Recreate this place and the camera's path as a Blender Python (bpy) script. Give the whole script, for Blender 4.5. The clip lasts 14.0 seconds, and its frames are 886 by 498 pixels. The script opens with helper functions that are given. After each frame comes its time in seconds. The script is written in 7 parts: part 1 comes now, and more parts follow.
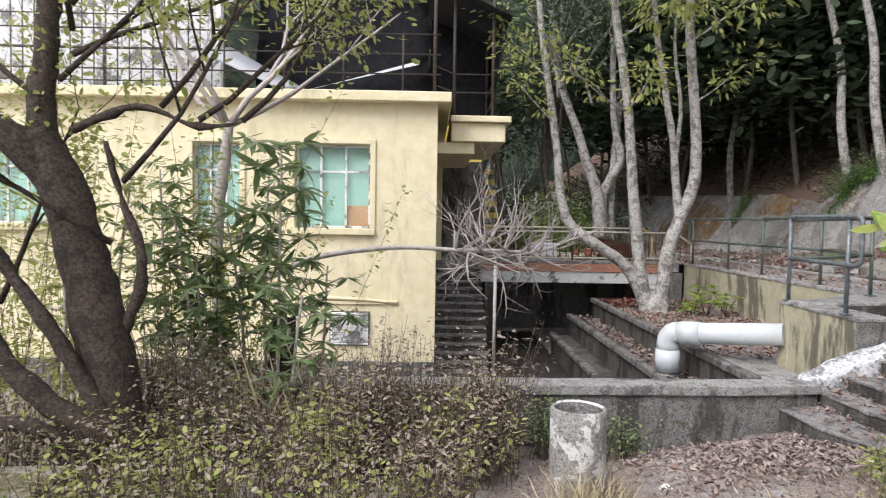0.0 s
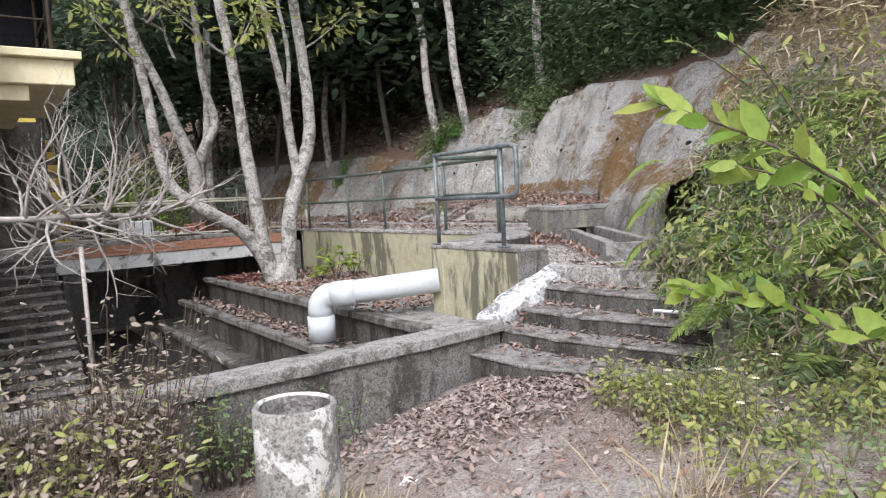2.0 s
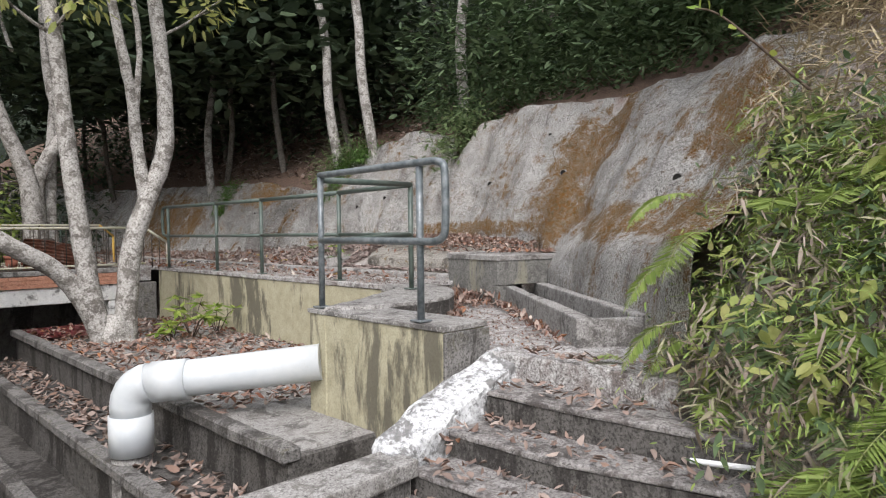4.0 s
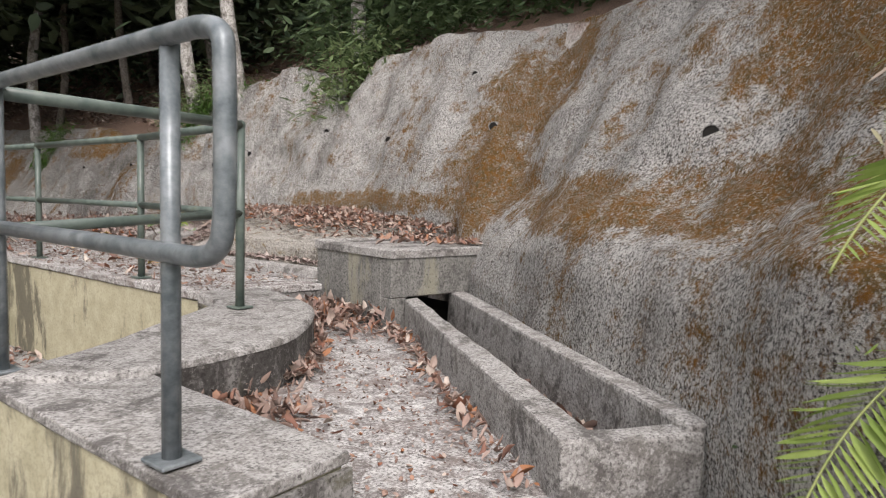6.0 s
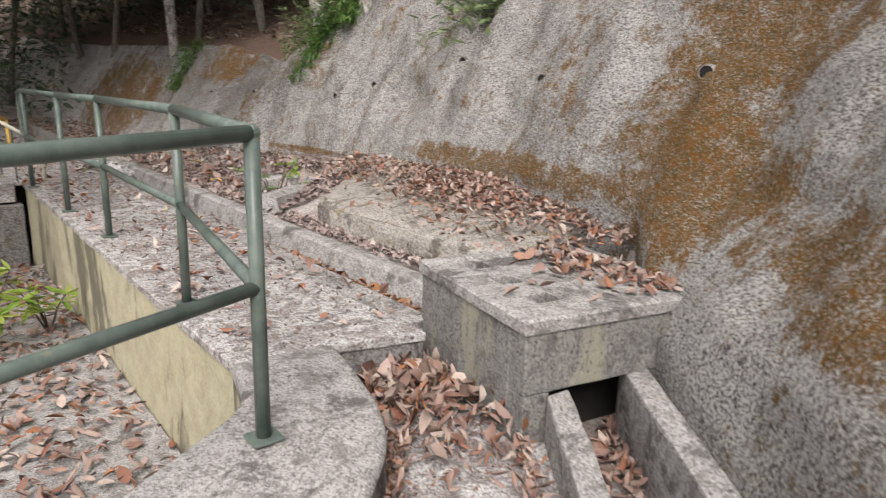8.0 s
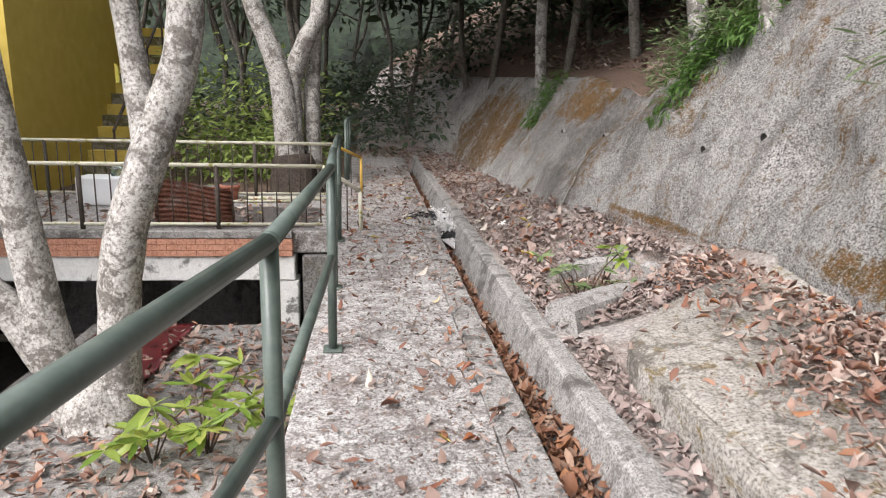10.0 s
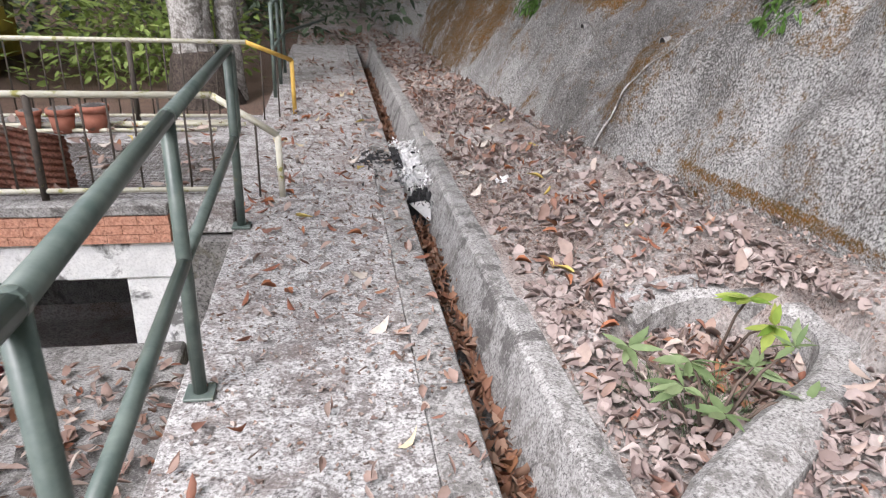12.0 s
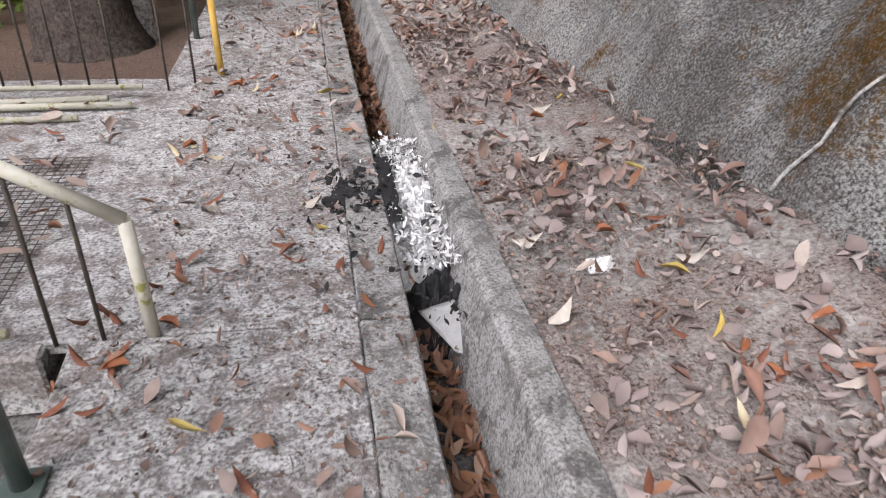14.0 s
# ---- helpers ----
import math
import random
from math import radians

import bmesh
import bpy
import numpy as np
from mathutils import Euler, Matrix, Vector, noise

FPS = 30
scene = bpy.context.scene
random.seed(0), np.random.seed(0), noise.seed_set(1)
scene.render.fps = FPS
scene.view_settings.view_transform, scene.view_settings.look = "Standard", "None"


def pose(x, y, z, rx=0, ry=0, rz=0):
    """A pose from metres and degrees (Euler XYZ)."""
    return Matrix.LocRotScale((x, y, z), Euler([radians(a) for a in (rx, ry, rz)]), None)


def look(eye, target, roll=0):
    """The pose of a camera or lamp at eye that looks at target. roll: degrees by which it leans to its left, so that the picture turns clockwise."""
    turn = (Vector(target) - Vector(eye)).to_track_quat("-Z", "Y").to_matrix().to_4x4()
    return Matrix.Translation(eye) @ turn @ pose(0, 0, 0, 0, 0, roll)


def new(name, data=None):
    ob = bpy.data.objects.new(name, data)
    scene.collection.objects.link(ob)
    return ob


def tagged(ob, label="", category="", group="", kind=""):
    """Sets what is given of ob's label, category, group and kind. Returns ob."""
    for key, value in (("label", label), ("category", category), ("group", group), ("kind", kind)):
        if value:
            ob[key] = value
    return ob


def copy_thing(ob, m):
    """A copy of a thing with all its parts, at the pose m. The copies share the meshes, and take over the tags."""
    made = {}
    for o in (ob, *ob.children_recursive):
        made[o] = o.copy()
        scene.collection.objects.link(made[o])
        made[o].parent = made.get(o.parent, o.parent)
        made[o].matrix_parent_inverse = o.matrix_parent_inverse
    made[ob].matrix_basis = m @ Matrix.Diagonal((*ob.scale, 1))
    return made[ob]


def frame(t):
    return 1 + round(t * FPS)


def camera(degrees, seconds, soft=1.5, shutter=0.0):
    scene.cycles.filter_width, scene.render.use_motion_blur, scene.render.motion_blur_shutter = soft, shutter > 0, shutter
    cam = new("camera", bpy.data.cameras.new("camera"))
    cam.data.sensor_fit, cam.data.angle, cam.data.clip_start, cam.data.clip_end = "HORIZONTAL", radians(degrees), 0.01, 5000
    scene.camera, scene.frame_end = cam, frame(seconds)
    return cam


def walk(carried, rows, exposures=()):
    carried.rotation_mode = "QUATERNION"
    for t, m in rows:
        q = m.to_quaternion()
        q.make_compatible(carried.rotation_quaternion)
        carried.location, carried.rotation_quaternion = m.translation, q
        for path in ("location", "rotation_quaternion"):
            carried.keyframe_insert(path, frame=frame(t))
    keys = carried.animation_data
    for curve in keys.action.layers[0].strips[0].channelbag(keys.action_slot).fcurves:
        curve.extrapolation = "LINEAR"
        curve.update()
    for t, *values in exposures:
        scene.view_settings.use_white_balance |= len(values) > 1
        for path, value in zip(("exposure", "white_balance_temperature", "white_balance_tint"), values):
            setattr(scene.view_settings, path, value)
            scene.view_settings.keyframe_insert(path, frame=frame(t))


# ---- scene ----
cam = camera(66.6, 14.0, soft=1.1, shutter=0.15)
PATH = [
    (0, (0.566, -3.290, 2.133), (0.606, -1.293, 2.046), 0.9),
    (0.5, (0.358, -2.983, 1.951), (0.719, -1.019, 1.847), -1.0),
    (1, (0.202, -2.499, 1.801), (0.993, -0.678, 1.553), -4.2),
    (1.5, (0.252, -1.998, 1.780), (1.299, -0.305, 1.584), -3.3),
    (2, (0.426, -1.509, 1.748), (1.583, 0.114, 1.591), -3.1),
    (2.5, (0.709, -1.076, 1.732), (2.036, 0.412, 1.580), -0.9),
    (3, (1.161, -0.540, 1.787), (2.489, 0.953, 1.708), -0.4),
    (3.2, (1.327, -0.311, 1.749), (2.653, 1.184, 1.683), -0.4),
    (5.3, (3.496, 1.784, 1.848), (4.971, 3.134, 1.795), -1.8),
    (5.5, (3.687, 1.958, 1.824), (5.170, 3.299, 1.773), -1.7),
    (6, (4.222, 2.372, 1.862), (5.787, 3.608, 1.709), 1.5),
    (6.5, (4.662, 2.737, 1.979), (6.234, 3.931, 1.659), 1.4),
    (7, (5.031, 3.097, 2.105), (6.505, 4.357, 1.612), 1.1),
    (7.5, (5.373, 3.357, 2.204), (6.844, 4.611, 1.689), 2.0),
    (8, (5.691, 3.649, 2.396), (6.898, 5.172, 1.926), 1.4),
    (8.5, (6.035, 4.074, 2.450), (6.954, 5.790, 1.987), 1.5),
    (9, (6.438, 4.549, 2.471), (7.125, 6.383, 2.069), -0.1),
    (9.2, (6.671, 4.736, 2.495), (7.188, 6.624, 2.084), 0.6),
    (11.3, (7.235, 7.268, 2.737), (7.344, 9.210, 2.267), 1.5),
    (11.5, (7.274, 7.586, 2.737), (7.440, 9.511, 2.222), 2.2),
    (12, (7.291, 8.333, 2.705), (7.602, 10.151, 1.933), 2.1),
    (12.5, (7.323, 8.983, 2.699), (7.699, 10.712, 1.766), 2.3),
    (13, (7.333, 9.714, 2.666), (7.670, 11.461, 1.754), 2.6),
    (13.5, (7.401, 10.354, 2.663), (7.738, 12.097, 1.740), 2.3),
    (14, (7.487, 11.055, 2.619), (7.840, 12.727, 1.578), 2.8),
]

EXPOSURES = [(0, 0.4, 6280, 14), (1.0, 0.45, 6250, 14), (2.0, 0.66, 6200, 14), (3.2, 0.5, 6300, 13), (5.5, 0.55, 6600, 14), (7.0, 0.72, 6720, 16), (9.0, 0.82, 6660, 14), (11.5, 1.24, 6250, 16), (13.0, 1.1, 6200, 17), (14, 1.12, 6200, 17)]
walk(cam, [(t, look(eye, target, roll)) for t, eye, target, roll in PATH], EXPOSURES)

# ---- world and light: a bright overcast sky over a shaded hillside ----
world = bpy.data.worlds.new("sky")
world.use_nodes = True
scene.world = world
wn = world.node_tree
sky = wn.nodes.new("ShaderNodeTexSky")
sky.sky_type = "NISHITA"
sky.sun_disc = False
sky.sun_elevation = radians(52)
sky.sun_rotation = radians(221)
sky.dust_density = 4.0
veil = wn.nodes.new("ShaderNodeMix")
veil.data_type = "RGBA"
veil.inputs["Factor"].default_value = 0.65
veil.inputs["B"].default_value = (11.0, 11.2, 11.4, 1)
wn.links.new(sky.outputs["Color"], veil.inputs["A"])
wn.links.new(veil.outputs["Result"], wn.nodes["Background"].inputs["Color"])
wn.nodes["Background"].inputs["Strength"].default_value = 0.15
sun = new("sun", bpy.data.lights.new("sun", "SUN"))
sun.data.energy = 2.2
sun.data.angle = radians(30)
sun.data.color = (1.0, 0.985, 0.96)
sun.matrix_world = look((-10, -9, 20), (3, 6, 0))

# ---- helpers for building ----
Z = 1.19          # upper path level
rnd = random.Random(7)


def nz(p, scale=1.0):
    return noise.noise(Vector(p) * scale)


def mesh_of(name, bm, material, smooth=False):
    me = bpy.data.meshes.new(name)
    bm.normal_update()
    bm.to_mesh(me)
    bm.free()
    if material:
        me.materials.append(material)
    if smooth:
        for p in me.polygons:
            p.use_smooth = True
    return me


def part(name, bm, material, parent=None, label="", smooth=False):
    ob = new(name, mesh_of(name, bm, material, smooth))
    if parent:
        ob.parent = parent
    if label:
        ob["label"] = label
    return ob


def thing(name, label, category, group="", kind="", at=(0, 0, 0)):
    ob = new(name)
    ob.location = at
    ob.empty_display_size = 0.1
    return tagged(ob, label, category, group, kind)


def add_box(bm, x0, x1, y0, y1, z0, z1, bevel=0.012, seg=1):
    m = Matrix.LocRotScale(((x0 + x1) / 2, (y0 + y1) / 2, (z0 + z1) / 2), None, (x1 - x0, y1 - y0, z1 - z0))
    r = bmesh.ops.create_cube(bm, size=1, matrix=m)
    if bevel:
        es = list({e for v in r["verts"] for e in v.link_edges})
        bmesh.ops.bevel(bm, geom=es, offset=bevel, segments=seg, affect="EDGES", profile=0.5)
    return bm


def box(x0, x1, y0, y1, z0, z1, bevel=0.012):
    return add_box(bmesh.new(), x0, x1, y0, y1, z0, z1, bevel)


def prism(pts, z0, z1, bevel=0.012, ztop=None):
    """An upright prism over a plan outline; ztop gives a top height per corner."""
    bm = bmesh.new()
    lo = [bm.verts.new((x, y, z0)) for x, y in pts]
    hi = [bm.verts.new((x, y, ztop[i] if ztop else z1)) for i, (x, y) in enumerate(pts)]
    bm.faces.new(lo[::-1])
    bm.faces.new(hi)
    n = len(pts)
    for i in range(n):
        bm.faces.new((lo[i], lo[(i + 1) % n], hi[(i + 1) % n], hi[i]))
    bmesh.ops.recalc_face_normals(bm, faces=bm.faces)
    if bevel:
        bmesh.ops.bevel(bm, geom=list(bm.edges), offset=bevel, segments=2, affect="EDGES", profile=0.6)
    return bm


def rough(bm, step=0.12, amount=0.008, scale=5.0):
    """Cut long edges and shake the surface a little, as cast concrete is."""
    for _ in range(6):
        es = [e for e in bm.edges if e.calc_length() > step * 1.6]
        if not es or len(bm.verts) > 9000:
            break
        bmesh.ops.subdivide_edges(bm, edges=es, cuts=1, use_grid_fill=True)
    bm.normal_update()
    for v in bm.verts:
        d = nz(v.co, scale) + 0.5 * nz(v.co, scale * 3.1)
        v.co += v.normal * d * amount
    return bm


def add_tube(bm, pts, radii, n=10, cap=True):
    """A tube swept along points, with a radius for each point."""
    pts = [Vector(p) for p in pts]
    if not hasattr(radii, "__len__"):
        radii = [radii] * len(pts)
    rings = []
    side = None
    for i, p in enumerate(pts):
        d = (pts[min(i + 1, len(pts) - 1)] - pts[max(i - 1, 0)]).normalized()
        if side is None:
            side = d.orthogonal().normalized()
        side = (side - d * side.dot(d)).normalized()
        up = d.cross(side)
        rings.append([bm.verts.new(p + (side * math.cos(a) + up * math.sin(a)) * radii[i])
                      for a in (2 * math.pi * k / n for k in range(n))])
    for a, b in zip(rings, rings[1:]):
        for k in range(n):
            f = bm.faces.new((a[k], a[(k + 1) % n], b[(k + 1) % n], b[k]))
            f.smooth = True
    if cap:
        bm.faces.new(rings[0][::-1])
        bm.faces.new(rings[-1])
    return bm


def tube(pts, radii, n=10, cap=True):
    return add_tube(bmesh.new(), pts, radii, n, cap)


def curve_pts(pts, k=6):
    """A smooth line through the given points."""
    P = [Vector(p) for p in pts]
    out = []
    for i in range(len(P) - 1):
        a, b, c, d = P[max(i - 1, 0)], P[i], P[i + 1], P[min(i + 2, len(P) - 1)]
        for j in range(k):
            t = j / k
            out.append(0.5 * (2 * b + (c - a) * t + (2 * a - 5 * b + 4 * c - d) * t * t + (3 * b - a - 3 * c + d) * t ** 3))
    out.append(P[-1])
    return out


np.random.seed(11)


def leaf_cloud(name, pos, direction, size, width, material, fold=0.25, bend=0.25, up=None):
    """Many small leaves as one mesh: each a folded, bent blade of eight points. Arrays of positions, blade directions and lengths."""
    pos, d, size = np.asarray(pos, float), np.asarray(direction, float), np.asarray(size, float)
    n = len(pos)
    d /= np.linalg.norm(d, axis=1)[:, None] + 1e-9
    ref = np.tile((0.0, 0.0, 1.0), (n, 1)) if up is None else np.asarray(up, float)
    ref = ref + np.random.normal(0, 0.35, (n, 3))
    side = np.cross(d, ref)
    side /= np.linalg.norm(side, axis=1)[:, None] + 1e-9
    nor = np.cross(side, d)
    prof = [(0, 0, 0), (0.26, 0.44, 0), (0.30, -0.47, 0), (0.32, 0, -1), (0.68, 0.40, 0.3), (0.64, -0.42, -0.3), (0.68, 0, -1), (1, 0, 0.4)]
    V = np.zeros((n, 8, 3))
    s = size[:, None]
    b = bend * (np.random.rand(n, 1) * 2.0 - 0.5)
    side = side * (0.7 + 0.6 * np.random.rand(n, 1))
    for k, (l, w, f) in enumerate(prof):
        V[:, k] = pos + d * s * l + side * s * w * width + nor * s * (fold * width * f * 0.5 - b * l * l)
    quads, tris = [(1, 3, 6, 4), (3, 2, 5, 6)], [(0, 3, 1), (0, 2, 3), (4, 6, 7), (6, 5, 7)]
    base = (np.arange(n) * 8)[:, None]
    q = np.concatenate([base + np.array(x) for x in quads], 0)
    t = np.concatenate([base + np.array(x) for x in tris], 0)
    me = bpy.data.meshes.new(name)
    me.vertices.add(n * 8)
    me.vertices.foreach_set("co", V.reshape(-1))
    idx = np.concatenate([q.reshape(-1), t.reshape(-1)])
    me.loops.add(len(idx))
    me.loops.foreach_set("vertex_index", idx.astype(np.int32))
    me.polygons.add(len(q) + len(t))
    starts = np.concatenate([np.arange(len(q)) * 4, len(q) * 4 + np.arange(len(t)) * 3])
    me.polygons.foreach_set("loop_start", starts.astype(np.int32))
    me.polygons.foreach_set("use_smooth", np.ones(len(q) + len(t), dtype=bool))
    me.update(calc_edges=True)
    me.validate()
    me.materials.append(material)
    return new(name, me)


def curled_cloud(name, pos, direction, size, width, material, up, curl=1.0):
    """Fallen leaves as one mesh: ovate blades of fifteen points, each cupped, rolled and twisted its own way."""
    pos, d, size = np.asarray(pos, float), np.asarray(direction, float), np.asarray(size, float)[:, None]
    n = len(pos)
    d /= np.linalg.norm(d, axis=1)[:, None]
    side = np.cross(d, np.asarray(up, float))
    side /= np.linalg.norm(side, axis=1)[:, None]
    nor = np.cross(side, d)
    w = width * np.random.uniform(0.55, 1.35, (n, 1))
    cup = curl * np.random.gamma(1.6, 0.75, (n, 1)) * np.random.choice((1, 1, -1), (n, 1))
    roll = curl * np.random.normal(0.25, 0.75, (n, 1))
    twist = curl * np.random.normal(0, 0.8, (n, 1))
    skew = np.random.normal(0, 0.18, (n, 1))
    V = np.zeros((n, 5, 3, 3))
    for i, (l, hw) in enumerate(((0, 0.03), (0.25, 0.42), (0.52, 0.5), (0.78, 0.33), (1, 0.02))):
        ang = roll * l
        along_ = np.where(np.abs(roll) < 1e-3, l, np.sin(ang) / np.where(np.abs(roll) < 1e-3, 1, roll))
        lift = np.where(np.abs(roll) < 1e-3, 0, (1 - np.cos(ang)) / np.where(np.abs(roll) < 1e-3, 1, roll))
        for j, u in enumerate((-1, 0, 1)):
            q = hw * w * np.random.uniform(0.8, 1.2, (n, 1)) * u
            b = np.abs(u) * cup * 0.9
            across, rise = q * np.cos(b * 0.8), np.abs(q) * np.sin(b)
            tw = twist * (l - 0.5)
            a2, r2 = across * np.cos(tw) - rise * np.sin(tw), across * np.sin(tw) + rise * np.cos(tw)
            V[:, i, j] = pos + size * (d * (along_ - 0.4) + side * (a2 + skew * l * l) + nor * (r2 + lift))
    V[..., 2] += np.maximum(0, pos[:, None, None, 2] - V[..., 2].min(axis=(1, 2))[:, None, None]) * 0.75
    k = np.array([(i * 3 + j, i * 3 + j + 1, i * 3 + j + 4, i * 3 + j + 3) for i in range(4) for j in range(2)])
    idx = ((np.arange(n) * 15)[:, None, None] + k).reshape(-1)
    me = bpy.data.meshes.new(name)
    me.vertices.add(n * 15)
    me.vertices.foreach_set("co", V.reshape(-1))
    me.loops.add(len(idx))
    me.loops.foreach_set("vertex_index", idx.astype(np.int32))
    me.polygons.add(len(idx) // 4)
    me.polygons.foreach_set("loop_start", (np.arange(len(idx) // 4) * 4).astype(np.int32))
    me.polygons.foreach_set("use_smooth", np.ones(len(idx) // 4, dtype=bool))
    me.update(calc_edges=True)
    me.validate()
    me.materials.append(material)
    return new(name, me)


# ---- materials ----
def nodes_of(name):
    m = bpy.data.materials.new(name)
    m.use_nodes = True
    nt = m.node_tree
    return m, nt, nt.nodes["Principled BSDF"]


def n_new(nt, kind, **inputs):
    nd = nt.nodes.new(kind)
    for k, v in inputs.items():
        nd.inputs[k.replace("_", " ")].default_value = v
    return nd


def ramp(nt, src, stops):
    r = nt.nodes.new("ShaderNodeValToRGB")
    el = r.color_ramp.elements
    while len(el) < len(stops):
        el.new(0.5)
    for e, (p, col) in zip(el, stops):
        e.position = p
        e.color = (*col, 1) if len(col) == 3 else (col[0],) * 3 + (1,)
    nt.links.new(src, r.inputs["Fac"])
    return r.outputs["Color"]


def mix(nt, fac, a, b, mode="MIX"):
    m = nt.nodes.new("ShaderNodeMix")
    m.data_type = "RGBA"
    m.blend_type = mode
    for sock, val in ((m.inputs["Factor"], fac), (m.inputs["A"], a), (m.inputs["B"], b)):
        if isinstance(val, (int, float)):
            sock.default_value = val
        elif isinstance(val, tuple):
            sock.default_value = (*val, 1)
        else:
            nt.links.new(val, sock)
    return m.outputs["Result"]


def coords(nt, scale=(1, 1, 1)):
    g = nt.nodes.new("ShaderNodeNewGeometry")
    mp = nt.nodes.new("ShaderNodeMapping")
    mp.inputs["Scale"].default_value = scale
    nt.links.new(g.outputs["Position"], mp.inputs["Vector"])
    return mp.outputs["Vector"]


def noise_tex(nt, vec, scale, detail=6, rough_=0.6, distortion=0.0):
    t = n_new(nt, "ShaderNodeTexNoise", Scale=scale, Detail=detail, Roughness=rough_, Distortion=distortion)
    nt.links.new(vec, t.inputs["Vector"])
    return t.outputs["Fac"]


def bump(nt, bsdf, heights, strength=0.5, dist=0.01):
    prev = None
    for h, s, d in heights:
        b = n_new(nt, "ShaderNodeBump", Strength=s, Distance=d)
        nt.links.new(h, b.inputs["Height"])
        if prev:
            nt.links.new(prev, b.inputs["Normal"])
        prev = b.outputs["Normal"]
    nt.links.new(prev, bsdf.inputs["Normal"])


def stained(name, base, light, dark, stain, stain_at=0.55, grain=60.0, patch=2.2, roughness=0.9, bumps=0.6, drip=False, stain_sharp=0.06, second=None, speck=0.3):
    """Painted or bare cement: fine grain, broad patches and dirt stains with ragged edges."""
    m, nt, b = nodes_of(name)
    v = coords(nt)
    fine = noise_tex(nt, v, grain, 4, 0.7)
    mid = noise_tex(nt, v, patch * 4, 6, 0.65)
    big = noise_tex(nt, coords(nt, (1, 1, 0.25)) if drip else v, patch, 8, 0.7, 0.4)
    col = mix(nt, ramp(nt, mid, [(0.35, (0,)), (0.65, (1,))]), base, light)
    col = mix(nt, ramp(nt, fine, [(0.42, (0.6 if speck else 0.35,)), (0.50, (0.0,))]), col, dark)
    col = mix(nt, ramp(nt, fine, [(0.54, (0.0,)), (0.64, (speck,))]), col, tuple(min(0.85, x * 1.35) for x in light))
    if second:
        sc, at = second
        blot = noise_tex(nt, v, patch * 2.3, 8, 0.75, 0.8)
        col = mix(nt, ramp(nt, blot, [(at, (0,)), (at + 0.08, (0.85,))]), col, sc)
    col = mix(nt, ramp(nt, big, [(stain_at, (0,)), (stain_at + stain_sharp, (0.8,))]), col, stain)
    if speck:
        grit = noise_tex(nt, v, grain * 0.5, 6, 0.85)
        col = mix(nt, ramp(nt, grit, [(0.38, (0.85,)), (0.45, (0.0,))]), col, tuple(0.7 * x for x in dark))
        col = mix(nt, ramp(nt, grit, [(0.55, (0.0,)), (0.64, (0.6,))]), col, tuple(min(0.8, x * 1.3) for x in light))
    nt.links.new(col, b.inputs["Base Color"])
    b.inputs["Roughness"].default_value = roughness
    b.inputs["Specular IOR Level"].default_value = 0.25
    bump(nt, b, [(mid, 0.4 * bumps, 0.02), (fine, 0.5 * bumps, 0.006)])
    return m


def plain(name, col, col2, scale=12.0, roughness=0.6, metallic=0.0, bumps=0.2, rust=None, rust_at=0.6):
    m, nt, b = nodes_of(name)
    v = coords(nt)
    a = noise_tex(nt, v, scale, 6, 0.65)
    c = mix(nt, ramp(nt, a, [(0.35, (0,)), (0.68, (1,))]), col, col2)
    if rust:
        c = mix(nt, ramp(nt, noise_tex(nt, v, scale * 0.6, 8, 0.75), [(rust_at, (0,)), (rust_at + 0.05, (0.9,))]), c, rust)
    nt.links.new(c, b.inputs["Base Color"])
    b.inputs["Roughness"].default_value = roughness
    b.inputs["Metallic"].default_value = metallic
    b.inputs["Specular IOR Level"].default_value = 0.35
    bump(nt, b, [(noise_tex(nt, v, scale * 6, 4), bumps, 0.004)])
    return m


def foliage(name, cols, rough_=0.55, trans=0.3):
    """Leaves: every blade takes its own tone; thin, so some light comes through."""
    m, nt, b = nodes_of(name)
    g = nt.nodes.new("ShaderNodeNewGeometry")
    k = len(cols)
    c = ramp(nt, g.outputs["Random Per Island"], [(i / max(k - 1, 1), col) for i, col in enumerate(cols)])
    c = mix(nt, ramp(nt, noise_tex(nt, coords(nt), 25, 4), [(0.3, (0.0,)), (0.7, (0.35,))]), c, (cols[0][0] * 0.5, cols[0][1] * 0.5, cols[0][2] * 0.5))
    nt.links.new(c, b.inputs["Base Color"])
    b.inputs["Roughness"].default_value = rough_
    b.inputs["Specular IOR Level"].default_value = 0.3
    if trans:
        t = nt.nodes.new("ShaderNodeBsdfTranslucent")
        nt.links.new(c, t.inputs["Color"])
        mx = nt.nodes.new("ShaderNodeMixShader")
        mx.inputs["Fac"].default_value = trans
        nt.links.new(b.outputs["BSDF"], mx.inputs[1])
        nt.links.new(t.outputs["BSDF"], mx.inputs[2])
        nt.links.new(mx.outputs["Shader"], nt.nodes["Material Output"].inputs["Surface"])
    return m


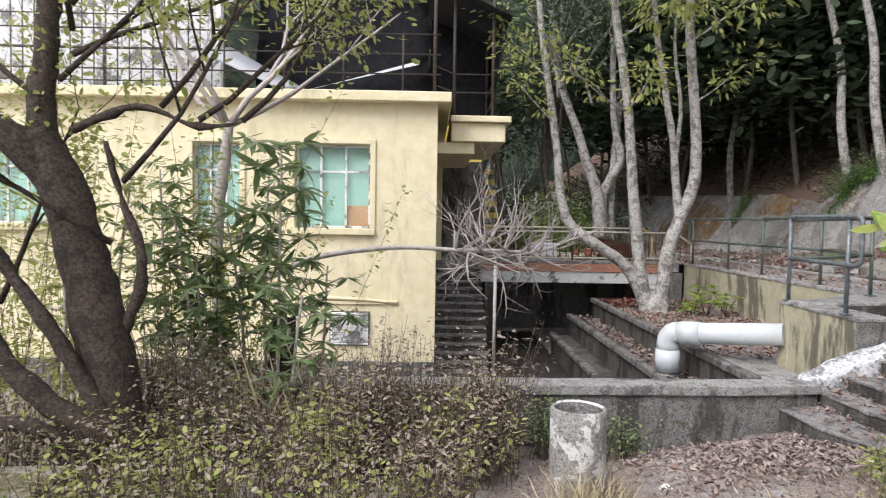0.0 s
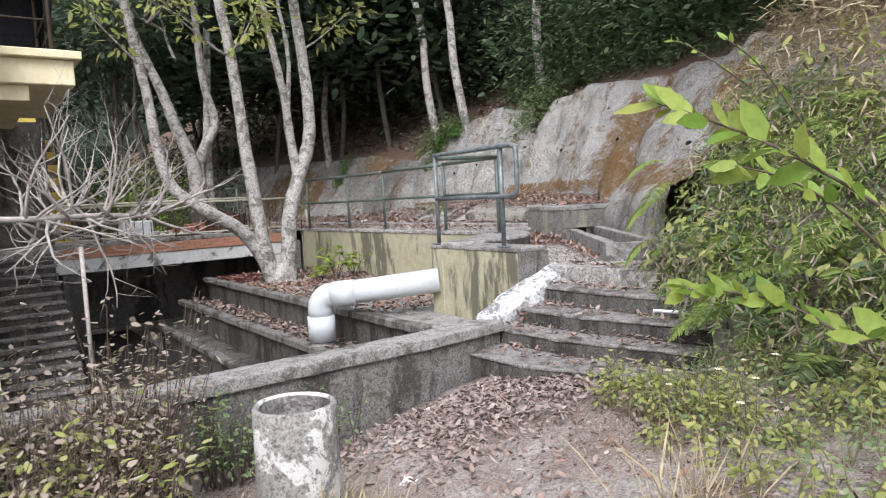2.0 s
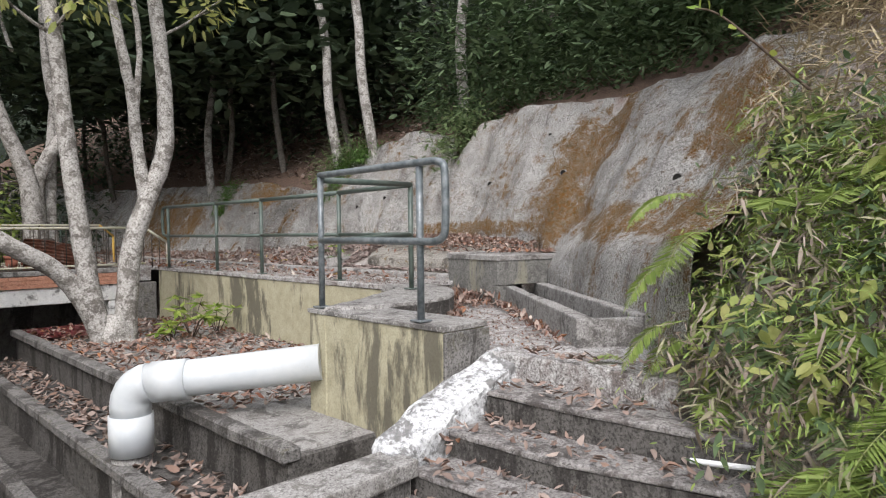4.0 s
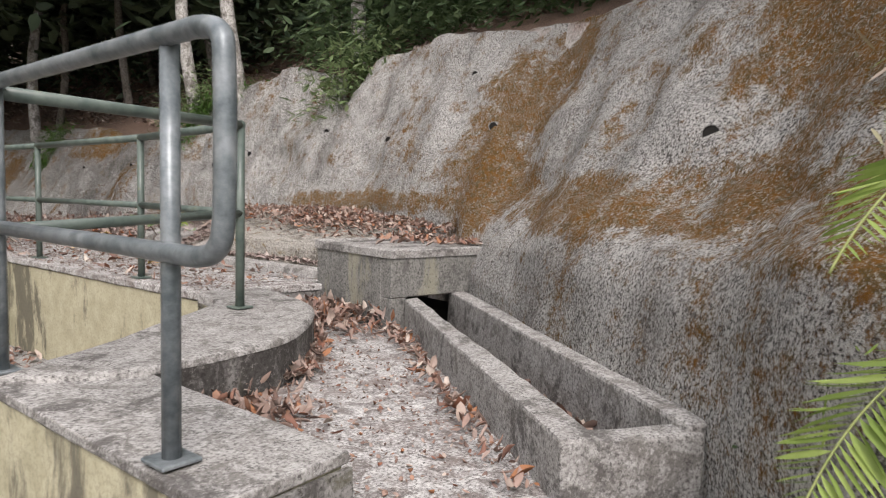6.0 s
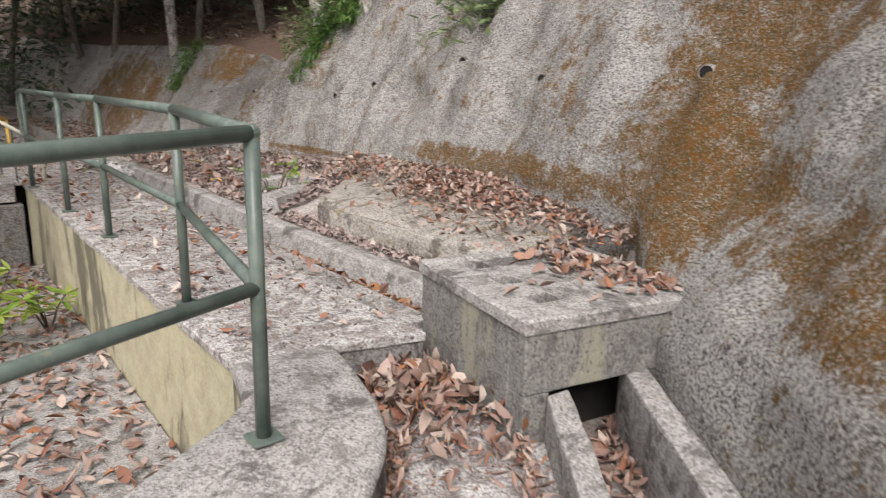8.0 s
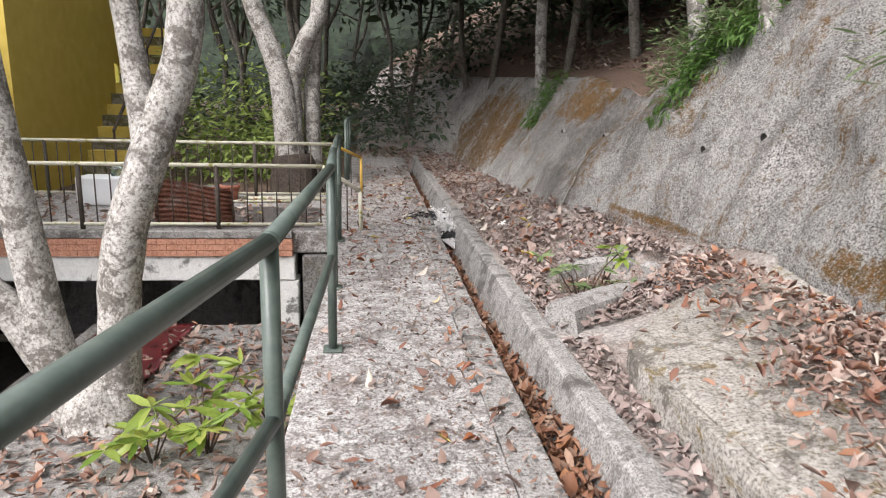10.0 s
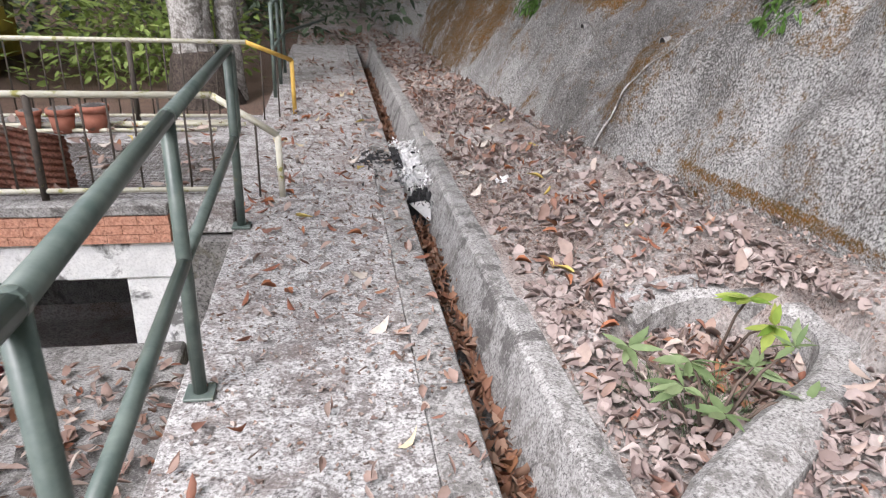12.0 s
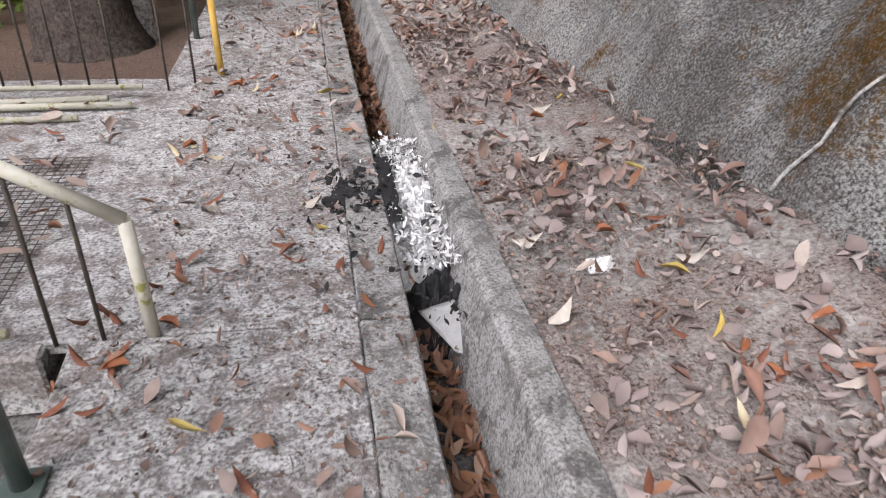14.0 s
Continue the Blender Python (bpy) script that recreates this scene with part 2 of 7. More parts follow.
def shotcrete_material():
    """Sprayed concrete: pale grit on grey, orange and olive moss along a shelf and in ragged runs."""
    m, nt, b = nodes_of("sprayed_concrete")
    v = coords(nt)
    fine = noise_tex(nt, v, 78, 6, 0.82)
    coarse = noise_tex(nt, v, 23, 6, 0.8)
    mid = noise_tex(nt, v, 2.6, 8, 0.7, 0.3)
    speck = n_new(nt, "ShaderNodeTexVoronoi", Scale=85.0, Randomness=1.0)
    nt.links.new(v, speck.inputs["Vector"])
    col = mix(nt, ramp(nt, mid, [(0.36, (0,)), (0.66, (1,))]), (0.31, 0.295, 0.28), (0.53, 0.512, 0.49))
    col = mix(nt, ramp(nt, fine, [(0.52, (0.0,)), (0.56, (1.0,))]), col, (0.66, 0.645, 0.62))
    col = mix(nt, ramp(nt, speck.outputs["Color"], [(0.60, (0.0,)), (0.70, (0.75,))]), col, (0.66, 0.65, 0.62))
    col = mix(nt, ramp(nt, fine, [(0.435, (1.0,)), (0.48, (0.0,))]), col, (0.045, 0.04, 0.036))
    col = mix(nt, ramp(nt, coarse, [(0.375, (0.85,)), (0.44, (0.0,))]), col, (0.06, 0.051, 0.046))
    # dark algae where water runs down, with soft brown and pale wash between
    streak = noise_tex(nt, coords(nt, (1.6, 1.6, 0.22)), 1.0, 8, 0.7, 0.2)
    damp = noise_tex(nt, v, 0.55, 6, 0.65, 0.3)
    thick = ramp(nt, mix(nt, 0.5, streak, damp), [(0.50, (0,)), (0.62, (0.75,))])
    thick = mix(nt, ramp(nt, fine, [(0.50, (1,)), (0.62, (0.45,))]), (0, 0, 0), thick)
    col = mix(nt, thick, col, (0.12, 0.105, 0.095))
    wash = noise_tex(nt, coords(nt, (1.5, 1.5, 0.3)), 2.2, 6, 0.7, 0.2)
    col = mix(nt, ramp(nt, wash, [(0.57, (0,)), (0.68, (0.4,))]), col, (0.42, 0.41, 0.395))
    # far panels: dark algae streaks, deepened to carry the wood's shade as colour
    mp = nt.nodes.new("ShaderNodeMapping")
    mp.inputs["Location"].default_value = (0, -15.5 / 7.0, -2.6 / 1.8)
    mp.inputs["Scale"].default_value = (0, 1 / 7.0, 1 / 1.8)
    nt.links.new(v, mp.inputs["Vector"])
    ln = nt.nodes.new("ShaderNodeVectorMath")
    ln.operation = "LENGTH"
    nt.links.new(mp.outputs["Vector"], ln.inputs[0])
    old = mix(nt, 0.5, ramp(nt, ln.outputs["Value"], [(0.0, (0.75,)), (1.0, (0.33,))]), streak)
    algae_and_shade = mix(nt, ramp(nt, fine, [(0.48, (1,)), (0.56, (0.25,))]), (0, 0, 0), ramp(nt, old, [(0.45, (0,)), (0.56, (0.8,))]))
    col = mix(nt, algae_and_shade, col, (0.085, 0.082, 0.075))
    moss = mix(nt, ramp(nt, coarse, [(0.42, (0,)), (0.58, (1,))]), (0.205, 0.09, 0.009), (0.10, 0.064, 0.014))
    # moss colonies: centre along the slope and in height, half length, half height
    cover = None
    for cy, cz, hy, hz in ((2.9, 1.90, 1.4, 0.27), (4.2, 1.84, 1.0, 0.22), (5.1, 1.95, 0.55, 0.3), (5.75, 2.3, 0.55, 1.3), (5.3, 3.0, 0.5, 0.8), (7.4, 1.80, 2.2, 0.13), (3.2, 2.9, 0.7, 0.7), (2.6, 2.6, 0.5, 0.6), (11.4, 1.58, 1.0, 0.05), (15.0, 2.7, 1.2, 0.4), (13.2, 2.0, 0.4, 0.5), (19.5, 2.0, 2.5, 1.0)):
        mp = nt.nodes.new("ShaderNodeMapping")
        mp.inputs["Location"].default_value = (0, -cy / hy, -cz / hz)
        mp.inputs["Scale"].default_value = (0, 1 / hy, 1 / hz)
        nt.links.new(v, mp.inputs["Vector"])
        ln = nt.nodes.new("ShaderNodeVectorMath")
        ln.operation = "LENGTH"
        nt.links.new(mp.outputs["Vector"], ln.inputs[0])
        if cover is None:
            cover = ln.outputs["Value"]
        else:
            mn = nt.nodes.new("ShaderNodeMath")
            mn.operation = "MINIMUM"
            nt.links.new(cover, mn.inputs[0])
            nt.links.new(ln.outputs["Value"], mn.inputs[1])
            cover = mn.outputs["Value"]
    reach = ramp(nt, cover, [(0.0, (0.73,)), (0.7, (0.60,)), (1.2, (0.41,))])
    run = noise_tex(nt, coords(nt, (1.0, 1.0, 0.45)), 1.3, 10, 0.75, 0.5)
    blend = mix(nt, 0.5, mix(nt, 0.5, reach, run), noise_tex(nt, v, 5, 10, 0.9))
    mask = ramp(nt, blend, [(0.490, (0,)), (0.535, (0.97,))])
    mask = mix(nt, ramp(nt, fine, [(0.52, (1,)), (0.59, (0.4,))]), (0, 0, 0), mask)
    col = mix(nt, mask, col, moss)
    nt.links.new(col, b.inputs["Base Color"])
    b.inputs["Roughness"].default_value = 0.95
    b.inputs["Specular IOR Level"].default_value = 0.15
    bump(nt, b, [(mid, 0.5, 0.05), (coarse, 1.0, 0.04), (fine, 1.0, 0.02)])
    return m


def litter_material(name, cols, dark=(0.05, 0.035, 0.028), scale=16.0, soil=(0.10, 0.075, 0.06), cover=0.5):
    """Soil under crumbled old leaves: flecks of several browns at two sizes."""
    m, nt, b = nodes_of(name)
    v = coords(nt)
    a, f = noise_tex(nt, v, scale * 1.6, 6, 0.75, 1.2), noise_tex(nt, v, scale * 5, 5, 0.75, 0.6)
    c = ramp(nt, a, [(0.3 + 0.4 * i / (len(cols) - 1), q) for i, q in enumerate(cols)])
    c = mix(nt, ramp(nt, f, [(0.40, (0.95,)), (0.49, (0,))]), c, dark)
    c = mix(nt, ramp(nt, f, [(0.56, (0,)), (0.66, (0.55,))]), c, tuple(min(x * 2.0, 0.6) for x in cols[-2]))
    so = mix(nt, ramp(nt, noise_tex(nt, v, 40, 5), [(0.4, (0,)), (0.6, (1,))]), soil, tuple(x * 1.9 for x in soil))
    c = mix(nt, ramp(nt, noise_tex(nt, v, 1.3, 8, 0.75), [(cover - 0.06, (0,)), (cover + 0.06, (1,))]), c, so)
    nt.links.new(c, b.inputs["Base Color"])
    b.inputs["Roughness"].default_value = 0.9
    b.inputs["Specular IOR Level"].default_value = 0.2
    bump(nt, b, [(a, 0.6, 0.03), (f, 0.7, 0.012)])
    return m


M_conc = stained("concrete", (0.24, 0.23, 0.22), (0.35, 0.34, 0.325), (0.09, 0.084, 0.08), (0.07, 0.064, 0.06), 0.54, grain=85, patch=3.2, second=((0.14, 0.13, 0.12), 0.51))
M_yardshade = stained("shaded_yard_cement", (0.035, 0.03, 0.028), (0.055, 0.045, 0.04), (0.015, 0.014, 0.013), (0.02, 0.018, 0.016), 0.5)
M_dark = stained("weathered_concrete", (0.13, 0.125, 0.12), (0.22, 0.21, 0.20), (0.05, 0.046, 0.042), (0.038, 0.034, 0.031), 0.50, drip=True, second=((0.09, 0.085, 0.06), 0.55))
M_dark2 = stained("worn_step_concrete", (0.19, 0.18, 0.172), (0.29, 0.275, 0.265), (0.08, 0.073, 0.07), (0.065, 0.057, 0.053), 0.53, grain=55, patch=3.5, second=((0.12, 0.105, 0.10), 0.5))
M_path = stained("path_concrete", (0.28, 0.268, 0.258), (0.50, 0.49, 0.475), (0.075, 0.066, 0.062), (0.16, 0.13, 0.118), 0.50, grain=75, patch=4.5, bumps=0.9, stain_sharp=0.14, second=((0.13, 0.112, 0.105), 0.50))
M_cream = stained("cream_render", (0.34, 0.315, 0.215), (0.43, 0.40, 0.285), (0.19, 0.175, 0.12), (0.075, 0.068, 0.055), 0.495, patch=1.8, bumps=0.35, drip=True, speck=0)
M_yellow = stained("yellow_paint", (0.68, 0.60, 0.385), (0.77, 0.70, 0.50), (0.52, 0.45, 0.28), (0.38, 0.34, 0.22), 0.53, patch=1.2, bumps=0.25, drip=True, stain_sharp=0.15, speck=0)
M_ochre = stained("ochre_paint", (0.60, 0.44, 0.09), (0.68, 0.52, 0.13), (0.30, 0.21, 0.06), (0.20, 0.15, 0.06), 0.62, patch=1.0, bumps=0.25, drip=True, speck=0)
M_white = stained("whitewash", (0.62, 0.62, 0.61), (0.75, 0.75, 0.73), (0.40, 0.40, 0.38), (0.06, 0.056, 0.052), 0.515, patch=2.4, bumps=0.4, speck=0)
# stained concrete, darkened further to carry shade on risers and terraces
M_terr = stained("stained_shaded_concrete", (0.075, 0.07, 0.065), (0.125, 0.118, 0.11), (0.03, 0.027, 0.025), (0.025, 0.022, 0.02), 0.5, grain=55, patch=3.0, drip=True)
M_apron = stained("apron_concrete", (0.24, 0.225, 0.20), (0.37, 0.35, 0.32), (0.10, 0.09, 0.075), (0.085, 0.074, 0.062), 0.53, grain=65, patch=3.5, bumps=1.0, second=((0.13, 0.088, 0.022), 0.55))
M_pit = stained("grey_pit_concrete", (0.14, 0.138, 0.13), (0.22, 0.215, 0.20), (0.07, 0.067, 0.062), (0.26, 0.25, 0.19), 0.56, grain=70, patch=3.0, bumps=0.7, drip=True, second=((0.10, 0.096, 0.09), 0.52))
M_shot = shotcrete_material()
M_litter = litter_material("leaf_litter_ground", [(0.19, 0.14, 0.12), (0.33, 0.265, 0.235), (0.25, 0.195, 0.17), (0.38, 0.325, 0.295), (0.18, 0.138, 0.12)], soil=(0.25, 0.23, 0.215))
M_forest = litter_material("forest_floor", [(0.11, 0.075, 0.055), (0.17, 0.115, 0.088), (0.10, 0.068, 0.05)], soil=(0.08, 0.062, 0.05), cover=0.6)
M_rail = plain("green_grey_paint", (0.06, 0.082, 0.072), (0.115, 0.14, 0.122), 9, 0.36, 0.0, 0.15, rust=(0.17, 0.16, 0.08), rust_at=0.62)
M_galv = plain("worn_grey_blue_paint", (0.075, 0.092, 0.10), (0.21, 0.23, 0.24), 14, 0.35, 0.2, 0.15, rust=(0.10, 0.09, 0.08), rust_at=0.63)
M_yrail = plain("peeling_yellow_paint", (0.55, 0.52, 0.40), (0.62, 0.60, 0.52), 18, 0.6, 0.0, 0.3, rust=(0.30, 0.28, 0.06), rust_at=0.55)
M_orail = plain("orange_yellow_paint", (0.60, 0.36, 0.06), (0.66, 0.44, 0.12), 18, 0.6, 0.0, 0.2, rust=(0.2, 0.11, 0.05), rust_at=0.66)
M_bar = plain("rusty_dark_bar", (0.045, 0.04, 0.035), (0.09, 0.07, 0.055), 25, 0.8, 0.0, 0.3, rust=(0.35, 0.34, 0.10), rust_at=0.64)
M_pvc = plain("grey_white_pvc", (0.50, 0.53, 0.55), (0.58, 0.60, 0.61), 5, 0.4, 0.0, 0.1, rust=(0.42, 0.42, 0.38), rust_at=0.66)
M_bark = stained("pale_bark", (0.30, 0.285, 0.265), (0.46, 0.445, 0.42), (0.13, 0.115, 0.10), (0.10, 0.088, 0.076), 0.50, grain=45, patch=6, bumps=1.0, roughness=0.9)
M_barkd = stained("dark_bark", (0.055, 0.042, 0.035), (0.085, 0.068, 0.055), (0.025, 0.02, 0.017), (0.03, 0.024, 0.02), 0.52, grain=40, patch=6, bumps=1.6)
M_woodbark = stained("grey_brown_bark", (0.12, 0.105, 0.09), (0.18, 0.165, 0.145), (0.06, 0.05, 0.042), (0.07, 0.06, 0.05), 0.52, grain=40, patch=6, bumps=1.2)
M_twig = plain("dry_twig", (0.34, 0.30, 0.28), (0.50, 0.46, 0.43), 15, 0.9)
M_black = plain("black_shade_net", (0.012, 0.012, 0.016), (0.03, 0.03, 0.035), 8, 0.8)
# near-black paint for surfaces that stand in for shade inside hollows
M_hollowshade = plain("opening_shade", (0.012, 0.011, 0.010), (0.02, 0.018, 0.016), 8, 0.9)
M_glass = plain("green_tinted_pane", (0.72, 0.88, 0.82), (0.78, 0.92, 0.87), 4, 0.06, 0.0, 0.02)
M_glass.node_tree.nodes["Principled BSDF"].inputs["Transmission Weight"].default_value = 0.92
M_green = plain("pale_green_curtain", (0.30, 0.46, 0.41), (0.40, 0.55, 0.49), 3, 0.7)
M_orange = plain("orange_board", (0.55, 0.17, 0.04), (0.62, 0.22, 0.07), 6, 0.6)
M_red = plain("dark_red_sheet", (0.13, 0.015, 0.018), (0.18, 0.025, 0.028), 6, 0.5)
M_rustsheet = stained("rusty_corrugated_sheet", (0.22, 0.09, 0.06), (0.30, 0.15, 0.11), (0.10, 0.045, 0.03), (0.33, 0.26, 0.23), 0.55, patch=4, bumps=0.4)
M_brick = stained("salmon_tile", (0.42, 0.20, 0.13), (0.50, 0.27, 0.19), (0.28, 0.13, 0.09), (0.15, 0.10, 0.08), 0.64, patch=3)
M_sheet = plain("white_roof_sheet", (0.75, 0.76, 0.78), (0.82, 0.82, 0.83), 3, 0.5)
M_terra = plain("terracotta", (0.30, 0.11, 0.07), (0.38, 0.16, 0.11), 10, 0.85)
M_foil = stained("white_cement", (0.45, 0.455, 0.46), (0.60, 0.61, 0.62), (0.22, 0.22, 0.22), (0.11, 0.105, 0.10), 0.49, patch=5, bumps=1.4, grain=30)
M_moss = stained("mossy_concrete", (0.20, 0.18, 0.14), (0.30, 0.28, 0.24), (0.10, 0.09, 0.07), (0.085, 0.08, 0.02), 0.47, patch=3.5, bumps=1.0)
L_yg = foliage("yellow_green_leaves", [(0.26, 0.31, 0.085), (0.40, 0.44, 0.14), (0.50, 0.48, 0.20), (0.31, 0.37, 0.11)], trans=0.5)
L_green = foliage("green_leaves", [(0.13, 0.19, 0.08), (0.21, 0.285, 0.13), (0.30, 0.37, 0.19), (0.16, 0.235, 0.10)], trans=0.4)
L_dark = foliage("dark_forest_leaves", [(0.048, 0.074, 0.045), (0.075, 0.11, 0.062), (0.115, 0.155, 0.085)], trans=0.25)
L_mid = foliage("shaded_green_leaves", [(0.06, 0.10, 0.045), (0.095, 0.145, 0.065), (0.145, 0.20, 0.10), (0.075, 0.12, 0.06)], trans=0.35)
L_fern = foliage("fern_fronds", [(0.22, 0.31, 0.08), (0.33, 0.41, 0.12), (0.18, 0.26, 0.06)], trans=0.4)
L_dry = foliage("dry_leaves", [(0.26, 0.20, 0.16), (0.44, 0.37, 0.31), (0.17, 0.125, 0.10), (0.40, 0.39, 0.24)], trans=0.25)
L_fall = foliage("fallen_leaves", [(0.18, 0.105, 0.08), (0.30, 0.215, 0.18), (0.23, 0.145, 0.115), (0.38, 0.30, 0.255), (0.12, 0.075, 0.06), (0.30, 0.13, 0.06), (0.33, 0.255, 0.22), (0.19, 0.13, 0.105), (0.46, 0.39, 0.335), (0.26, 0.175, 0.14), (0.21, 0.08, 0.045), (0.15, 0.10, 0.085), (0.28, 0.22, 0.19)], trans=0.0, rough_=0.75)
L_gut = foliage("gutter_leaves", [(0.17, 0.075, 0.045), (0.27, 0.14, 0.085), (0.20, 0.09, 0.05), (0.36, 0.24, 0.17), (0.11, 0.06, 0.045), (0.32, 0.15, 0.07)], trans=0.0, rough_=0.7)
L_fallgrey = foliage("old_fallen_leaves", [(0.21, 0.155, 0.13), (0.33, 0.26, 0.225), (0.15, 0.10, 0.08), (0.44, 0.365, 0.32), (0.11, 0.075, 0.06), (0.28, 0.21, 0.18), (0.24, 0.145, 0.105), (0.18, 0.125, 0.105)], trans=0.0, rough_=0.78)
L_bright = foliage("bright_fallen_leaves", [(0.42, 0.12, 0.03), (0.50, 0.36, 0.16), (0.36, 0.08, 0.03), (0.55, 0.42, 0.06), (0.5, 0.42, 0.33)], trans=0.0)
L_straw = foliage("dry_grass", [(0.36, 0.29, 0.18), (0.44, 0.37, 0.24), (0.27, 0.21, 0.13)], trans=0.1)

# ---- ground: one sheet to the horizon ----
TOE = [(-40, 4.6, 1.2), (-3.5, 3.7, 0.75), (-0.5, 4.25, 0.5), (1.0, 4.85, 0.55), (2.0, 5.35, 0.75), (2.6, 5.85, 1.0), (3.0, 6.36, 1.16), (4.3, 7.42, 1.2), (5.3, 8.22, 1.35), (5.9, 8.85, 1.78), (7.4, 9.25, 1.76),
       (9.4, 9.56, 1.7), (10.8, 9.68, 1.6), (12.2, 9.5, 1.5), (13, 9.3, 1.45), (15.1, 9.2, 1.33), (18, 9.0, 1.3), (22, 8.85, 1.4), (28, 8.0, 1.8), (60, 3.0, 4.0)]
CREST = [(-40, 8.0, 4.0), (-3.5, 5.9, 2.6), (1.0, 6.9, 3.1), (2.4, 8.1, 3.4), (3.0, 8.6, 3.5), (4.3, 9.5, 3.5), (5.9, 10.0, 3.58), (7.5, 10.3, 3.66), (8.2, 10.3, 3.5), (8.5, 10.2, 3.2), (8.68, 10.12, 2.9), (8.85, 10.12, 2.95), (8.98, 10.35, 3.38),
         (9.3, 10.5, 3.48), (10.5, 10.65, 3.64), (12.3, 10.45, 3.2), (13, 10.15, 2.6), (13.8, 10.15, 2.8), (15, 10.2, 2.95), (17.2, 10.2, 3.0), (21, 10.0, 3.1), (28, 9.5, 3.4), (60, 5.0, 6.0)]


def along(table, y, k):
    return np.interp(y, [r[0] for r in table], [r[k] for r in table])


def ground_z(x, y):
    fore = np.maximum(0.063 + 0.121 * np.clip(x, -4, 6) - 0.142 * np.clip(y, -6, 3.2), -0.07)
    z = fore
    z = np.where((y > 3.2) & (x < 6.8), -1.0, z)
    z = np.where((y > 3.2) & (x < -0.4), np.maximum(-1.0, fore - (y - 3.2) * 0.5), z)
    z = np.where((y > 15.5) & (x < 6.8), 1.08, z)
    z = np.where((y > 25) & (x < 6.8), 1.08 + (y - 25) * 0.08, z)
    z = np.where((x >= 4.2) & (y > 1.2) & (y <= 6.3), np.minimum(z, 0.1), z)
    up = (x >= 6.8) & (y > 3.2)
    z = np.where(up, 0.8, z)
    tx, tz, cx, cz = along(TOE, y, 1), along(TOE, y, 2), along(CREST, y, 1), along(CREST, y, 2)
    sh = np.clip((x - 8.13) / np.maximum(tx - 8.13, 0.05), 0, 1)
    z = np.where((x > 8.13) & (y > 6.35), np.where(y < 9.4, 1.19 + (tz - 0.14 - 1.19) * np.clip((x - 8.42) / np.maximum(tx - 8.42, 0.05), 0, 1), 1.2 + (tz - 1.2) * sh ** 1.8), z)
    z = np.where(((x - 8.86) / 0.46) ** 2 + ((y - 10.5) / 0.5) ** 2 < 1, 1.12, z)
    t = np.clip((x - tx) / (cx - tx), 0, 1)
    z = np.where(x > tx, tz - np.where(y > 2.3, 0.3 + 0.5 * np.minimum(t, 1 - t), 0.0) + (cz - tz) * t, z)
    z = np.where(x > cx, cz - 0.1 + np.minimum((x - cx) * 0.55, 9), z)
    z = np.where((y > 22) & (x > 6.5) & (x <= tx), 1.08 + (y - 22) * 0.12, z)
    return z


def build_ground():
    def axis(lo, hi, step):
        mid = list(np.arange(lo, hi, step))
        k, a, b = step, [], []
        p = lo
        q = mid[-1]
        while p > -400:
            k *= 1.35
            p -= k
            a.append(p)
        k = step
        while q < 400:
            k *= 1.35
            q += k
            b.append(q)
        return np.array(a[::-1] + mid + b)
    xs, ys = axis(-5, 13, 0.14), axis(-5, 24, 0.14)
    X, Y = np.meshgrid(xs, ys)
    H = ground_z(X, Y)
    H = H + 0.03 * np.sin(X * 2.1 + 1.3 * np.sin(Y * 1.7)) * np.cos(Y * 1.9) + np.random.normal(0, 0.008, X.shape)
    nx, ny = len(xs), len(ys)
    co = np.stack([X, Y, H], -1).reshape(-1, 3)
    i = (np.arange(ny - 1)[:, None] * nx + np.arange(nx - 1)).reshape(-1)
    faces = np.stack([i, i + 1, i + nx + 1, i + nx], -1)
    me = bpy.data.meshes.new("ground")
    me.from_pydata(co.tolist(), [], faces.tolist())
    me.materials.append(M_litter)
    me.materials.append(M_forest)
    for p in me.polygons:
        p.use_smooth = True
        c = p.center
        if c.x > float(along(CREST, c.y, 1)) + 0.1 or (c.y > 15.6 and c.x < 6.6):
            p.material_index = 1
    return tagged(new("ground", me), "brown soil covered in old fallen leaves", "ground", kind="structure")


build_ground()


